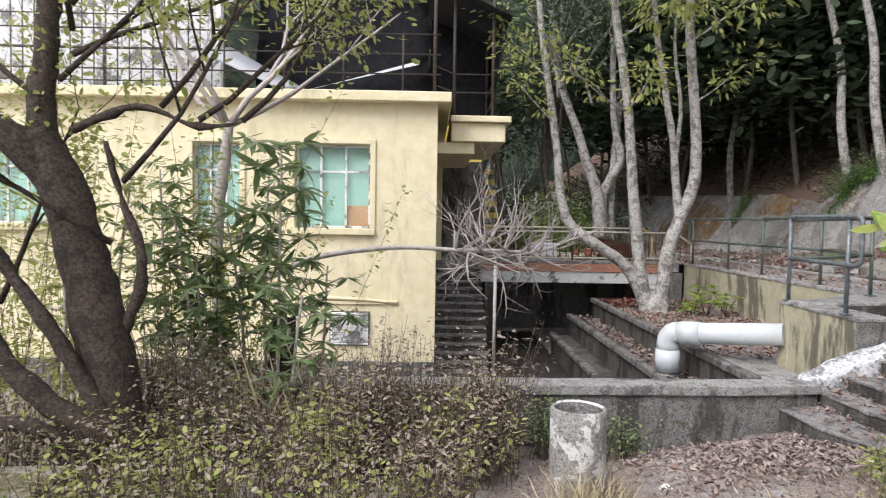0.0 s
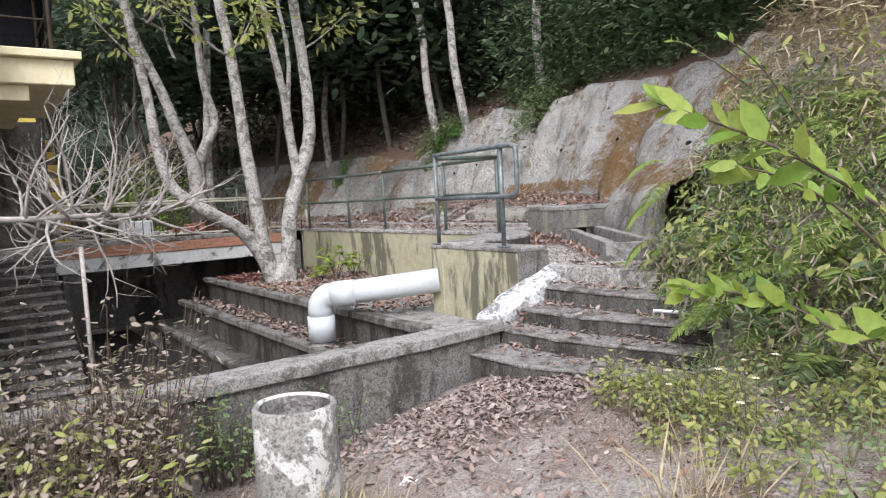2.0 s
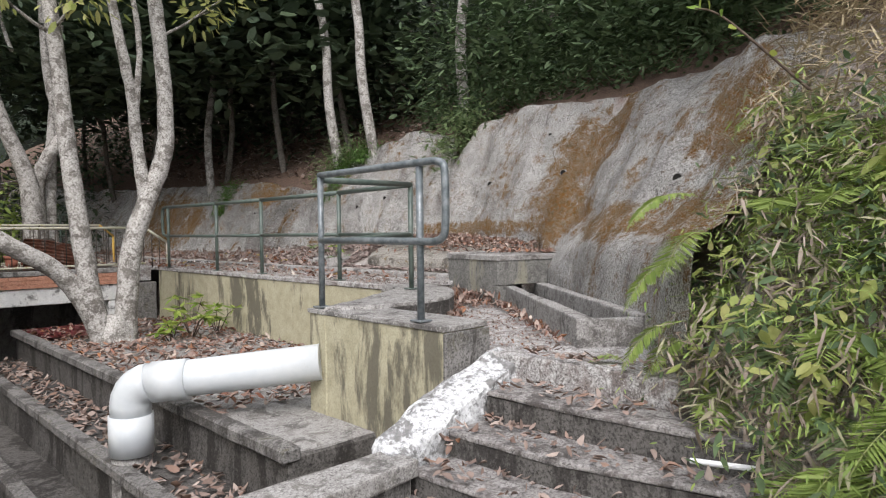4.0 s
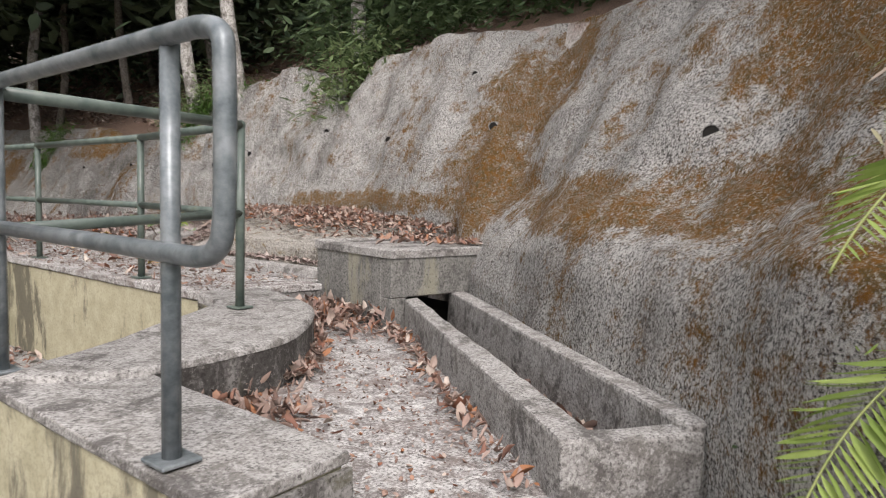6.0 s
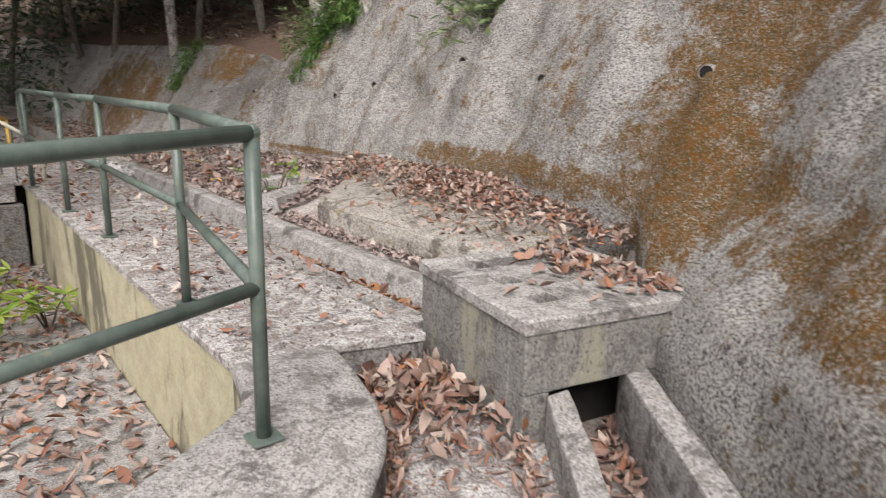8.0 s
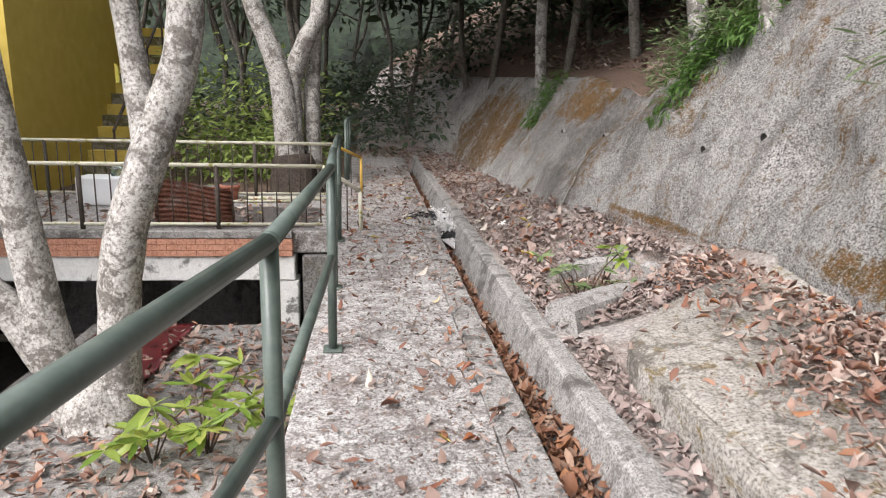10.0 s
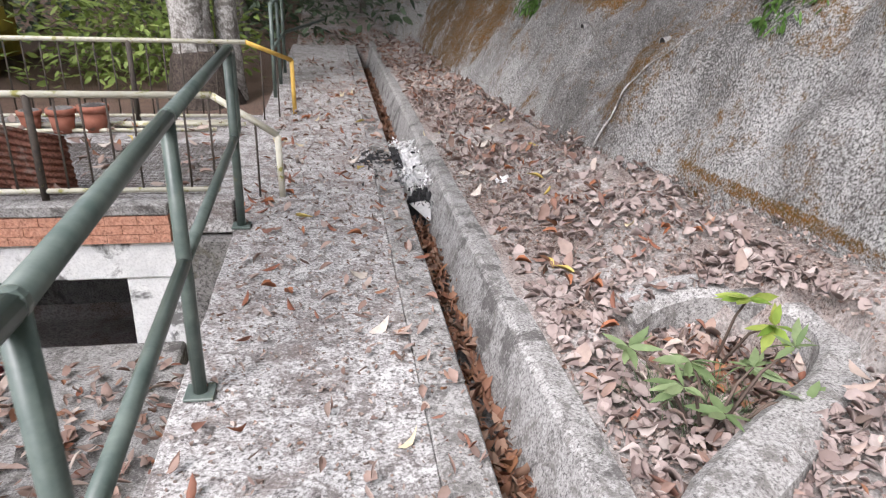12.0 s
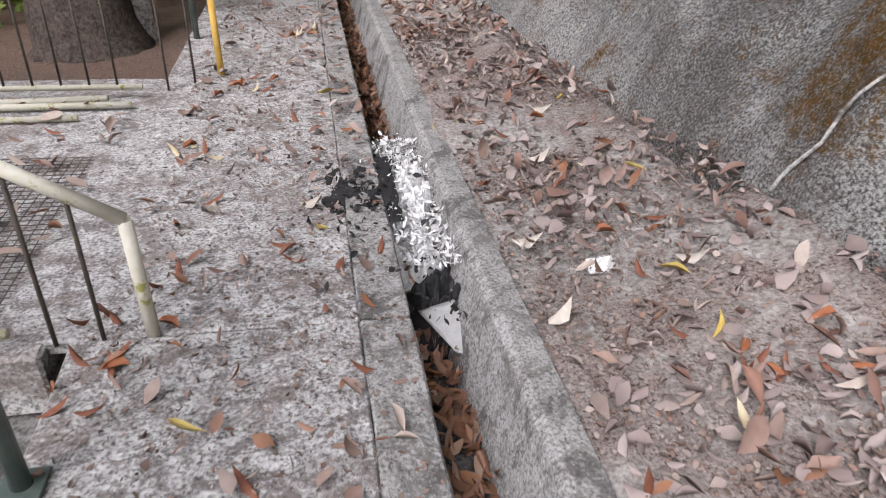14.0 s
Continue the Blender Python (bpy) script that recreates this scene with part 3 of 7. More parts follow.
# ---- sprayed concrete slope beside the path ----
def slope_point(y, t):
    """Steep lower face, a mossy shelf above the channel that dies out up the path, then the long upper slope."""
    tx, tz, cx, cz = (float(along(TOE, y, 1)), float(along(TOE, y, 2)), float(along(CREST, y, 1)), float(along(CREST, y, 2)))
    p = Vector((tx + (cx - tx) * t ** 1.12, y, tz + (cz - tz) * t))
    near = max(0.0, min(1.0, (5.75 - y) / 0.7))
    if near > 0:
        ledge = Vector((tx + np.interp(y, (2.3, 3.3, 4.1, 5.0), (0.10, 0.12, 0.30, 0.32)), y, np.interp(y, (2.3, 3.3, 4.1, 5.0), (1.74, 1.71, 1.66, 1.67))))
        back = ledge + Vector((np.interp(y, (2.3, 3.3, 4.3, 5.2), (0.62, 0.58, 0.42, 0.30)), 0, np.interp(y, (2.3, 4.3, 5.2), (0.25, 0.27, 0.26))))
        foot, top = Vector((tx, y, tz)), Vector((cx, y, cz))
        mid = foot.lerp(ledge, 0.6) + Vector((-0.03, 0, 0.05))
        pts = (foot, mid, ledge, back, back.lerp(top, 0.5) + Vector((-0.05, 0, 0.04)), top)
        us = (0, 0.16, 0.27, 0.42, 0.7, 1.0)
        q = Vector([float(np.interp(t, us, [v[k] for v in pts])) for k in range(3)])
        p = p.lerp(q, near)
    rib = 0.13 * nz((p.y * 1.25, 0.4, p.z * 0.22)) + 0.06 * nz((p.y * 3.1, 2.0, p.z * 0.5))
    w = 0.16 * nz((p.x * 0.7, p.y * 0.8, p.z * 0.6)) + 0.09 * nz(p, 2.1) + 0.04 * nz(p, 5) + 0.02 * nz(p, 12) + rib
    w *= min(1.0, 0.2 + 2.4 * t)
    return p + Vector((-0.8, 0, 0.4)) * w


def build_slope():
    bm = bmesh.new()
    ys = [2.3 + 0.09 * i for i in range(int(28 / 0.09))]
    nt_ = 44
    rows = []
    for y in ys:
        line = []
        base = slope_point(y, 0)
        line.append(bm.verts.new(base + Vector((0.02, 0, -0.5))))
        for j in range(nt_ + 1):
            line.append(bm.verts.new(slope_point(y, j / nt_)))
        top = slope_point(y, 1)
        line.append(bm.verts.new(top + Vector((0.10, 0, 0.015))))
        line.append(bm.verts.new(top + Vector((0.16, 0, -0.25))))
        rows.append(line)
    for a, b in zip(rows, rows[1:]):
        for k in range(len(a) - 1):
            bm.faces.new((a[k], b[k], b[k + 1], a[k + 1])).smooth = True
    bmesh.ops.recalc_face_normals(bm, faces=bm.faces)
    ob = part("slope_wall", bm, M_shot, smooth=True)
    tagged(ob, "grey sprayed concrete slope stained with orange moss", "retaining slope", kind="structure")
    # weep pipes
    for y, zz, r in ((3.44, 2.37, 0.045), (5.82, 2.52, 0.045), (7.44, 2.48, 0.04), (10.41, 2.39, 0.045), (11.14, 2.23, 0.04), (8.75, 2.62, 0.04), (6.4, 3.1, 0.035), (13.2, 2.2, 0.04), (14.8, 2.2, 0.04)):
        tz, cz = float(along(TOE, y, 2)), float(along(CREST, y, 2))
        p = slope_point(y, (zz - tz) / (cz - tz))
        wp = thing("weep_pipe", "short grey weep pipe set in the slope", "drain pipe", "weep pipes in the slope", at=p)
        bm = bmesh.new()
        d = Vector((-0.96, -0.2, -0.12)).normalized()
        n = 14
        side, up = d.orthogonal().normalized(), d.cross(d.orthogonal().normalized())
        rings = []
        for off, rr in ((-0.06, r), (0.012, r), (0.012, r * 0.92), (-0.06, r * 0.92)):
            rings.append([bm.verts.new(d * off + (side * math.cos(a) + up * math.sin(a)) * rr) for a in (2 * math.pi * k / n for k in range(n))])
        for a, b in zip(rings, rings[1:]):
            for k in range(n):
                bm.faces.new((a[k], a[(k + 1) % n], b[(k + 1) % n], b[k]))
        part("pipe_ring", bm, M_conc, wp)
        bm = bmesh.new()
        # dark disc just inside the ring, painted as the pipe's inner shade
        bmesh.ops.create_circle(bm, cap_ends=True, radius=r * 0.9, segments=n, matrix=Matrix.Translation(d * 0.004) @ d.to_track_quat("Z", "Y").to_matrix().to_4x4())
        part("pipe_hollow", bm, M_hollowshade, wp)


build_slope()

root = thing("exposed_root", "pale thin root running up the sprayed slope", "root")
part("root_strand", tube([slope_point(y, t) + Vector((-0.012, 0, 0.006)) for y, t in [(13.2 - 0.018 * k + 0.015 * math.sin(k * 1.3), 0.01 + 0.045 * k) for k in range(16)]], [0.010 - 0.0004 * k for k in range(16)], 7), M_bark, root)

# ---- foreground: low wall, steps, pillar, kerb, channel ----
def structure(name, bm, material, label, category="wall"):
    return tagged(part(name, bm, material), label, category, kind="structure")


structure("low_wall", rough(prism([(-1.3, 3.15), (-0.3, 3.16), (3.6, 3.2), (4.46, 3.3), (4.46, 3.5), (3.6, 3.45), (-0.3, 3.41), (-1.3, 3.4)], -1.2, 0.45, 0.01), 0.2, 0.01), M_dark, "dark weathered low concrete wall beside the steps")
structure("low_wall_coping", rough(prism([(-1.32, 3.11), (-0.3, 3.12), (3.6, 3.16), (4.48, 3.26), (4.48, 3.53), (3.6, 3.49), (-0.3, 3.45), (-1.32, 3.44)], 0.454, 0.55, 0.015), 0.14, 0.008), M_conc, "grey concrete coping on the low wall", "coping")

STEPS = [(4.05, 4.48, 0.33), (4.5, 4.82, 0.47), (4.8, 5.08, 0.62), (5.13, 5.25, 0.79)]
stair = thing("concrete_steps", "worn grey concrete steps littered with dry leaves", "steps", kind="structure")
for i, (xl, xr, zz) in enumerate(STEPS):
    nxt = STEPS[i + 1] if i + 1 < len(STEPS) else (5.46, 5.5, 0.96)
    out = lambda e: [(xl - e, 3.36), (xl + 0.02 - e, 2.6), (xr - e, 1.5), (nxt[1] + 0.25, 1.4), (nxt[0] + 0.2, 3.36)]
    # riser darker than tread: the upright face's shade is in its colour
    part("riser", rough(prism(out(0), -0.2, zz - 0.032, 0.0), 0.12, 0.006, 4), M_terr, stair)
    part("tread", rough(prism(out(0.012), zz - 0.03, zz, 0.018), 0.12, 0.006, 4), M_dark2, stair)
structure("lower_path", rough(prism([(5.45, 3.66), (5.5, 2.3), (6.4, 2.5), (6.36, 2.94), (5.99, 3.27), (7.66, 5.36), (7.52, 5.45), (7.66, 6.3), (7.1, 6.36), (6.5, 5.3), (5.5, 4.6)], 0.0, 0.96, 0.015), 0.15, 0.012), M_path, "grey concrete path strewn with dry leaves", "path")

pil = structure("pillar_wall", rough(prism([(5.06, 3.67), (5.48, 3.69), (5.52, 4.92), (5.42, 5.28), (5.08, 5.28)], -0.9, 1.145, 0.015), 0.12, 0.01), M_cream, "stained cream wall end beneath the rail")
structure("pillar_end", rough(prism([(5.045, 3.645), (5.492, 3.665), (5.488, 3.687), (5.052, 3.667)], -0.2, 1.12, 0.004), 0.1, 0.006), M_dark, "bare dark concrete end of the pillar wall")
structure("pillar_coping", rough(prism([(5.05, 3.66), (5.49, 3.68), (5.53, 4.9), (5.3, 5.2), (5.07, 5.29)], 1.125, 1.161, 0.006), 0.1, 0.003), M_conc, "rough grey concrete top of the pillar wall", "coping")


def resample(pts, n):
    """n points evenly spaced along a line."""
    ds = [0.0]
    for a, b in zip(pts, pts[1:]):
        ds.append(ds[-1] + (b - a).length)
    out = []
    for k in range(n):
        t = ds[-1] * k / (n - 1)
        i = max(i for i in range(len(ds)) if ds[i] <= t + 1e-9)
        i = min(i, len(pts) - 2)
        out.append(pts[i].lerp(pts[i + 1], (t - ds[i]) / max(ds[i + 1] - ds[i], 1e-9)))
    return out


def build_curved_kerb():
    n = 40
    inner = resample(curve_pts([(5.07, 5.04, 0), (5.6, 5.34, 0), (6.2, 5.72, 0), (6.56, 5.98, 0), (6.68, 6.36, 0)], 8), n)
    outer = resample(curve_pts([(5.46, 4.78, 0), (5.86, 4.8, 0), (6.22, 4.87, 0), (6.68, 5.22, 0), (6.98, 5.62, 0), (7.17, 6.35, 0)], 8), n)
    top, face = bmesh.new(), bmesh.new()
    rt, rf = [], []
    for p, q in zip(inner, outer):
        row = [(0.0, -0.10), (0.0, -0.012), (0.02, 0.0)] + [(k / 7, 0.0) for k in range(1, 7)] + [(0.97, 0.0), (0.99, -0.008), (1.0, -0.03)]
        rt.append([top.verts.new((p.x + (q.x - p.x) * u, p.y + (q.y - p.y) * u, Z + h + 0.007 * nz((p.x * 5, q.y * 5, u * 3)))) for u, h in row])
        rf.append([face.verts.new((q.x + (p.x - q.x) * e, q.y + (p.y - q.y) * e, z + 0.004 * nz((q.x * 9, q.y * 9, z * 9)))) for e, z in ((0.006, Z - 0.028), (0.008, Z - 0.1), (0.0, Z - 0.17), (0.008, 0.6))])
    rt.insert(0, [top.verts.new((v.co.x, v.co.y, v.co.z - 0.05)) for v in rt[0]])
    for bm, rr in ((top, rt), (face, rf)):
        for a, b in zip(rr, rr[1:]):
            for k in range(len(a) - 1):
                bm.faces.new((a[k], a[k + 1], b[k + 1], b[k])).smooth = True
        bmesh.ops.recalc_face_normals(bm, faces=bm.faces)
    kerb = thing("curved_kerb", "curved grey concrete kerb round the tank", "kerb", kind="structure")
    part("kerb_top", top, M_conc, kerb)
    part("kerb_face", face, M_dark, kerb, "dark weathered outer face of the kerb")
    wall = [(p.x, p.y) for p in inner] + [(p.x + 0.12, p.y - 0.12) for p in inner[::-1]]
    structure("tank_wall_curve", prism(wall, -0.9, Z - 0.06, 0.0), M_cream, "cream rendered curved tank wall")


build_curved_kerb()
structure("tank_wall", rough(box(6.695, 6.93, 6.34, 12.75, -1.0, Z - 0.058, 0), 0.2, 0.008), M_cream, "stained cream retaining wall below the path")

# upper path in cast bays
path_ = thing("upper_path", "weathered grey concrete path in cast bays", "path", kind="structure")
ys = [6.36, 8.2, 10.55, 12.93, 15.2, 17.6, 20.0, 22.5]
for a, b in zip(ys, ys[1:]):
    part("path_bay", rough(box(6.68 if a < 12.9 else 6.55, 7.60, a, b - 0.008, Z - 0.055, Z, 0.008), 0.14, 0.006), M_path, path_)
    part("path_edging", rough(box(7.601, 7.78, a + 0.004, b - 0.012, 0.85, Z + 0.004, 0.008), 0.14, 0.006), M_conc, path_)
part("path_base", box(6.94, 7.597, 6.37, 22.4, 0.6, Z - 0.058, 0), M_dark, path_)
start = thing("path_start", "short concrete step up to the path", "step", kind="structure")
part("tread", rough(prism([(7.12, 6.33), (7.62, 6.20), (7.62, 6.358), (7.12, 6.358)], Z - 0.05, Z, 0.008), 0.1, 0.005), M_path, start)
# face darker than the tread: its dirt and its shading, both as colour
part("riser", rough(prism([(7.12, 6.342), (7.61, 6.212), (7.61, 6.35), (7.12, 6.35)], 0.8, Z - 0.052, 0.0), 0.1, 0.005), M_dark, start)
gut = thing("side_gutter", "narrow concrete gutter filled with brown leaves", "gutter", kind="structure")
part("gutter_bed", rough(box(7.7, 8.25, 6.42, 23, 0.55, 0.84, 0), 0.3, 0.01), M_dark, gut)
gw = bmesh.new()
ends = [[gw.verts.new((x, y, z)) for x, z in ((7.95, 0.6), (7.95, 0.88), (8.055, 1.205), (8.085, 1.225), (8.18, 1.22), (8.2, 0.6))] for y in (6.42, 9.0, 12, 15, 18, 23)]
for a, b in zip(ends, ends[1:]):
    for k in range(6):
        gw.faces.new((a[k], a[(k + 1) % 6], b[(k + 1) % 6], b[k]))
gw.faces.new(ends[0])
gw.faces.new(ends[-1][::-1])
bmesh.ops.recalc_face_normals(gw, faces=gw.faces)
part("gutter_wall", rough(gw, 0.2, 0.002, 5), M_conc, gut)

# catch pit, set askew to the path
pit = thing("catch_pit", "square grey concrete catch pit with small lid holes", "catch pit")
PA = Matrix.Translation((7.505, 5.40, 0)) @ Matrix(((0.982, 0.205, 0, 0), (-0.19, 0.979, 0, 0), (0, 0, 1, 0), (0, 0, 0, 1)))


def askew(bm):
    bm.transform(PA)
    return bm


part("pit_front", rough(askew(box(0.012, 1.05, 0.012, 0.13, 1.175, 1.47, 0.006)), 0.1, 0.005), M_pit, pit)
part("pit_side", rough(askew(box(0.012, 0.13, 0.132, 1.01, 0.7, 1.47, 0.006)), 0.1, 0.005), M_pit, pit)
part("pit_cheek", rough(askew(box(0.013, 0.14, 0.014, 0.131, 0.7, 1.173, 0.004)), 0.1, 0.005), M_pit, pit)
part("pit_cheek", rough(askew(box(0.62, 1.05, 0.014, 0.131, 0.7, 1.173, 0.004)), 0.1, 0.005), M_pit, pit)
part("pit_back", askew(box(0.132, 1.05, 0.89, 1.01, 0.7, 1.47, 0.006)), M_pit, pit)


def pit_lid():
    bm = bmesh.new()
    xs = [0.0, 0.012, 0.06, 0.12, 0.18, 0.30, 0.36, 0.45, 0.6, 0.8, 1.05]
    ysl = [0.0, 0.012, 0.06, 0.12, 0.185, 0.295, 0.36, 0.42, 0.48, 0.59, 0.65, 0.71, 0.775, 0.885, 0.92, 0.96, 1.01, 1.022]
    top, low = {}, {}
    ni, nj = len(xs) - 1, len(ysl) - 1
    for i, x in enumerate(xs):
        for j, y in enumerate(ysl):
            p = PA @ Vector((x, y, 1.503 + 0.005 * nz((x * 6, y * 6, 0)) + 0.004 * nz((x * 21, y * 21, 4)) - (0.008 if i in (0, ni) or j in (0, nj) else 0) + (0.012 if j in (nj - 1, nj - 2) else 0)))
            top[i, j] = bm.verts.new(p)
            low[i, j] = bm.verts.new((p.x, p.y, 1.445))
    hole = lambda i, j: i == 4 and j in (4, 8, 12)
    for i in range(ni):
        for j in range(nj):
            a, b, c, d = (i, j), (i + 1, j), (i + 1, j + 1), (i, j + 1)
            if hole(i, j):
                for p, q in ((a, b), (b, c), (c, d), (d, a)):
                    bm.faces.new((top[p], top[q], low[q], low[p]))
            else:
                bm.faces.new((top[a], top[b], top[c], top[d]))
                bm.faces.new((low[d], low[c], low[b], low[a]))
    for i in range(ni):
        bm.faces.new((low[i, 0], low[i + 1, 0], top[i + 1, 0], top[i, 0]))
        bm.faces.new((top[i, nj], top[i + 1, nj], low[i + 1, nj], low[i, nj]))
    for j in range(nj):
        bm.faces.new((top[0, j], top[0, j + 1], low[0, j + 1], low[0, j]))
        bm.faces.new((low[ni, j], low[ni, j + 1], top[ni, j + 1], top[ni, j]))
    return bm


part("pit_lid", pit_lid(), M_conc, pit, "grey concrete lid with three square holes")
# added blocks painted near-black so the pit's inside reads as shade
part("pit_shade", askew(box(0.135, 1.0, 0.135, 0.885, 1.30, 1.34, 0)), M_hollowshade, pit)
part("pit_floor", askew(box(0.135, 1.0, 0.3, 0.885, 0.7, 1.0, 0)), M_hollowshade, pit)

# open channel running down from the pit
chan = thing("open_channel", "open concrete channel holding brown leaves", "channel", kind="structure")
part("channel_wall", rough(prism([(5.95, 3.28), (6.05, 3.20), (7.76, 5.38), (7.63, 5.38)], 0.6, 1.165, 0.014), 0.1, 0.008), M_conc, chan)
part("channel_wall", rough(prism([(6.30, 3.03), (6.40, 2.96), (8.26, 5.38), (8.11, 5.38)], 0.6, 1.18, 0.014), 0.1, 0.008), M_conc, chan)
part("channel_end", rough(prism([(5.97, 3.265), (6.33, 2.985), (6.40, 3.07), (6.04, 3.35)], 0.6, 1.155, 0.012), 0.1, 0.008), M_conc, chan)
part("channel_bed", prism([(6.0, 3.25), (6.35, 3.0), (8.2, 5.38), (7.7, 5.38)], 0.5, 0.80, 0), M_dark, chan)

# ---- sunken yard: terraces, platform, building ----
# near-black floor colour stands in for the shade down in the yard
structure("yard_floor", box(-0.2, 3.43, 3.5, 15.4, -1.05, -0.95, 0), M_yardshade, "sunken yard floor with its shade painted in", "floor")
terr = thing("yard_terraces", "stepped dark concrete terraces in the sunken yard", "terrace", kind="structure")
for x0, x1, zt in ((4.36, 6.688, 0.32), (3.83, 4.36, -0.06), (3.42, 3.83, -0.5)):
    # dark stains and the yard's shade together in the terrace colour
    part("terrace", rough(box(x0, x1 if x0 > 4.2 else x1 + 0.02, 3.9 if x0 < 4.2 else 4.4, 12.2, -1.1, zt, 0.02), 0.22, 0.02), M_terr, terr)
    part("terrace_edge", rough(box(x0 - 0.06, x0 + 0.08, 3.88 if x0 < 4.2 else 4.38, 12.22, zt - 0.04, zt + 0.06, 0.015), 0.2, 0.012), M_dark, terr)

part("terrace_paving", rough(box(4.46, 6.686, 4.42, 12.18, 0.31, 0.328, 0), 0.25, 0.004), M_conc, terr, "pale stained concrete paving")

plat = thing("platform", "concrete platform with tiled edge beside the yellow building", "platform", kind="structure")
part("platform_slab", rough(box(1.2, 6.60, 12.86, 15.7, 0.95, Z - 0.004, 0.01), 0.25, 0.006), M_path, plat)
part("edge_kerb", rough(box(1.8, 6.2, 12.74, 12.858, 1.13, Z + 0.02, 0.01), 0.15, 0.006), M_conc, plat)
part("edge_beam", rough(box(1.8, 6.22, 12.78, 13.1, 0.66, 0.93, 0.012), 0.15, 0.008), M_white, plat, "whitewashed concrete beam")
part("support_pier", rough(box(5.86, 6.25, 12.80, 13.1, -1.0, 0.656, 0.012), 0.15, 0.01), M_white, plat, "whitewashed pier with black stains")
part("support_pier", rough(box(6.3, 6.66, 12.78, 13.4, -1.0, 0.93, 0.012), 0.15, 0.01), M_dark, plat)
part("support_pier", rough(box(1.9, 2.2, 12.80, 13.1, -1.0, 0.656, 0.012), 0.15, 0.01), M_dark, plat)
part("yard_ledge", rough(box(4.9, 6.2, 12.3, 12.79, -0.2, 0.16, 0.02), 0.15, 0.01), M_conc, plat)
part("back_wall", box(1.2, 6.6, 15.45, 15.68, -1.0, 0.94, 0), M_dark, plat)
# tile courses on the edge
course = [0.938, 1.002, 1.066]
for k, zc in enumerate(course):
    x = 1.8 - (k % 2) * 0.1
    while x < 6.2:
        bm = box(max(x, 1.8), min(x + 0.196, 6.2), 12.745, 12.856, zc, zc + 0.060, 0)
        part("edge_tile", bm, M_brick, plat)
        x += 0.2

# raised apron under the slope and the planted pit in it
structure("slope_apron", rough(prism([(8.34, 6.40), (8.34, 8.55), (8.40, 8.82), (8.54, 9.05), (8.78, 9.28), (9.05, 9.5), (9.75, 9.5), (9.6, 6.40)], 0.9, 1.42, 0.07, ztop=[1.42, 1.40, 1.38, 1.40, 1.44, 1.48, 1.72, 1.74]), 0.12, 0.03, 4), M_apron, "mossy concrete apron at the foot of the slope", "apron")


def pit_rim():
    line = curve_pts([(8.24, 9.56, 0), (8.44, 9.74, 0), (8.76, 9.96, 0), (9.08, 10.16, 0), (9.33, 10.40, 0), (9.41, 10.66, 0), (9.30, 10.90, 0), (9.06, 11.04, 0), (8.80, 11.06, 0), (8.60, 10.98, 0)], 5)
    bm = bmesh.new()
    rows = []
    for i, p in enumerate(line):
        d = (line[min(i + 1, len(line) - 1)] - line[max(i - 1, 0)]).normalized()
        o = Vector((d.y, -d.x, 0))
        zt = 1.36 - 0.02 * i / len(line) - (0.10 * max(0, i - 36) / 10)
        rows.append([bm.verts.new((p.x + o.x * a, p.y + o.y * a, h)) for a, h in ((-0.12, 0.9), (-0.11, zt - 0.035), (-0.075, zt), (0.05, zt + 0.012), (0.11, zt - 0.02), (0.18, 1.05))])
    for a, b in zip(rows, rows[1:]):
        for k in range(5):
            bm.faces.new((a[k], a[k + 1], b[k + 1], b[k]))
    bm.faces.new(rows[0])
    bm.faces.new(rows[-1][::-1])
    bmesh.ops.recalc_face_normals(bm, faces=bm.faces)
    return rough(bm, 0.1, 0.012)


structure("planting_pit_rim", pit_rim(), M_conc, "rounded worn concrete rim of a planting pit", "rim")

# ---- yellow building ----
def grid_wall(name, us, zs, holes, y0, y1, material, parent, axis="x", label=""):
    """A wall over grid lines us, zs with cells left open; it runs along x (or y) and is y0..y1 thick."""
    bm = bmesh.new()
    P = lambda u, d, z: (u, d, z) if axis == "x" else (d, u, z)
    a = {(i, j): bm.verts.new(P(u, y0, z)) for i, u in enumerate(us) for j, z in enumerate(zs)}
    b = {(i, j): bm.verts.new(P(u, y1, z)) for i, u in enumerate(us) for j, z in enumerate(zs)}
    solid = {(i, j) for i in range(len(us) - 1) for j in range(len(zs) - 1)} - set(holes)
    for i, j in solid:
        q = ((i, j), (i + 1, j), (i + 1, j + 1), (i, j + 1))
        bm.faces.new([a[k] for k in q])
        bm.faces.new([b[k] for k in q[::-1]])
        for s_, t_, nb in ((0, 1, (i, j - 1)), (1, 2, (i + 1, j)), (2, 3, (i, j + 1)), (3, 0, (i - 1, j))):
            if nb not in solid:
                bm.faces.new((a[q[s_]], b[q[s_]], b[q[t_]], a[q[t_]]))
    bmesh.ops.recalc_face_normals(bm, faces=bm.faces)
    return part(name, bm, material, parent, label)


bld = thing("yellow_building", "pale yellow two-storey building with stained walls", "building", kind="structure")
us = [-14, -7.4, -6.3, -3.68, -2.85, -1.86, -0.52, 0.68]
zs = [-1.4, 1.88, 1.95, 3.45, 4.2]
grid_wall("front_wall", us, zs, [(1, 2), (3, 2), (5, 2)], 8.9, 9.14, M_yellow, bld)
part("cornice", rough(box(-14.2, 0.92, 8.66, 9.1, 4.2, 4.38, 0.015), 0.3, 0.006), M_yellow, bld)
part("cornice", rough(box(0.66, 0.93, 9.103, 16, 4.2, 4.38, 0.015), 0.3, 0.006), M_yellow, bld)
part("roof_slab", box(-14, 0.66, 9.102, 16, 4.21, 4.36, 0), M_conc, bld)
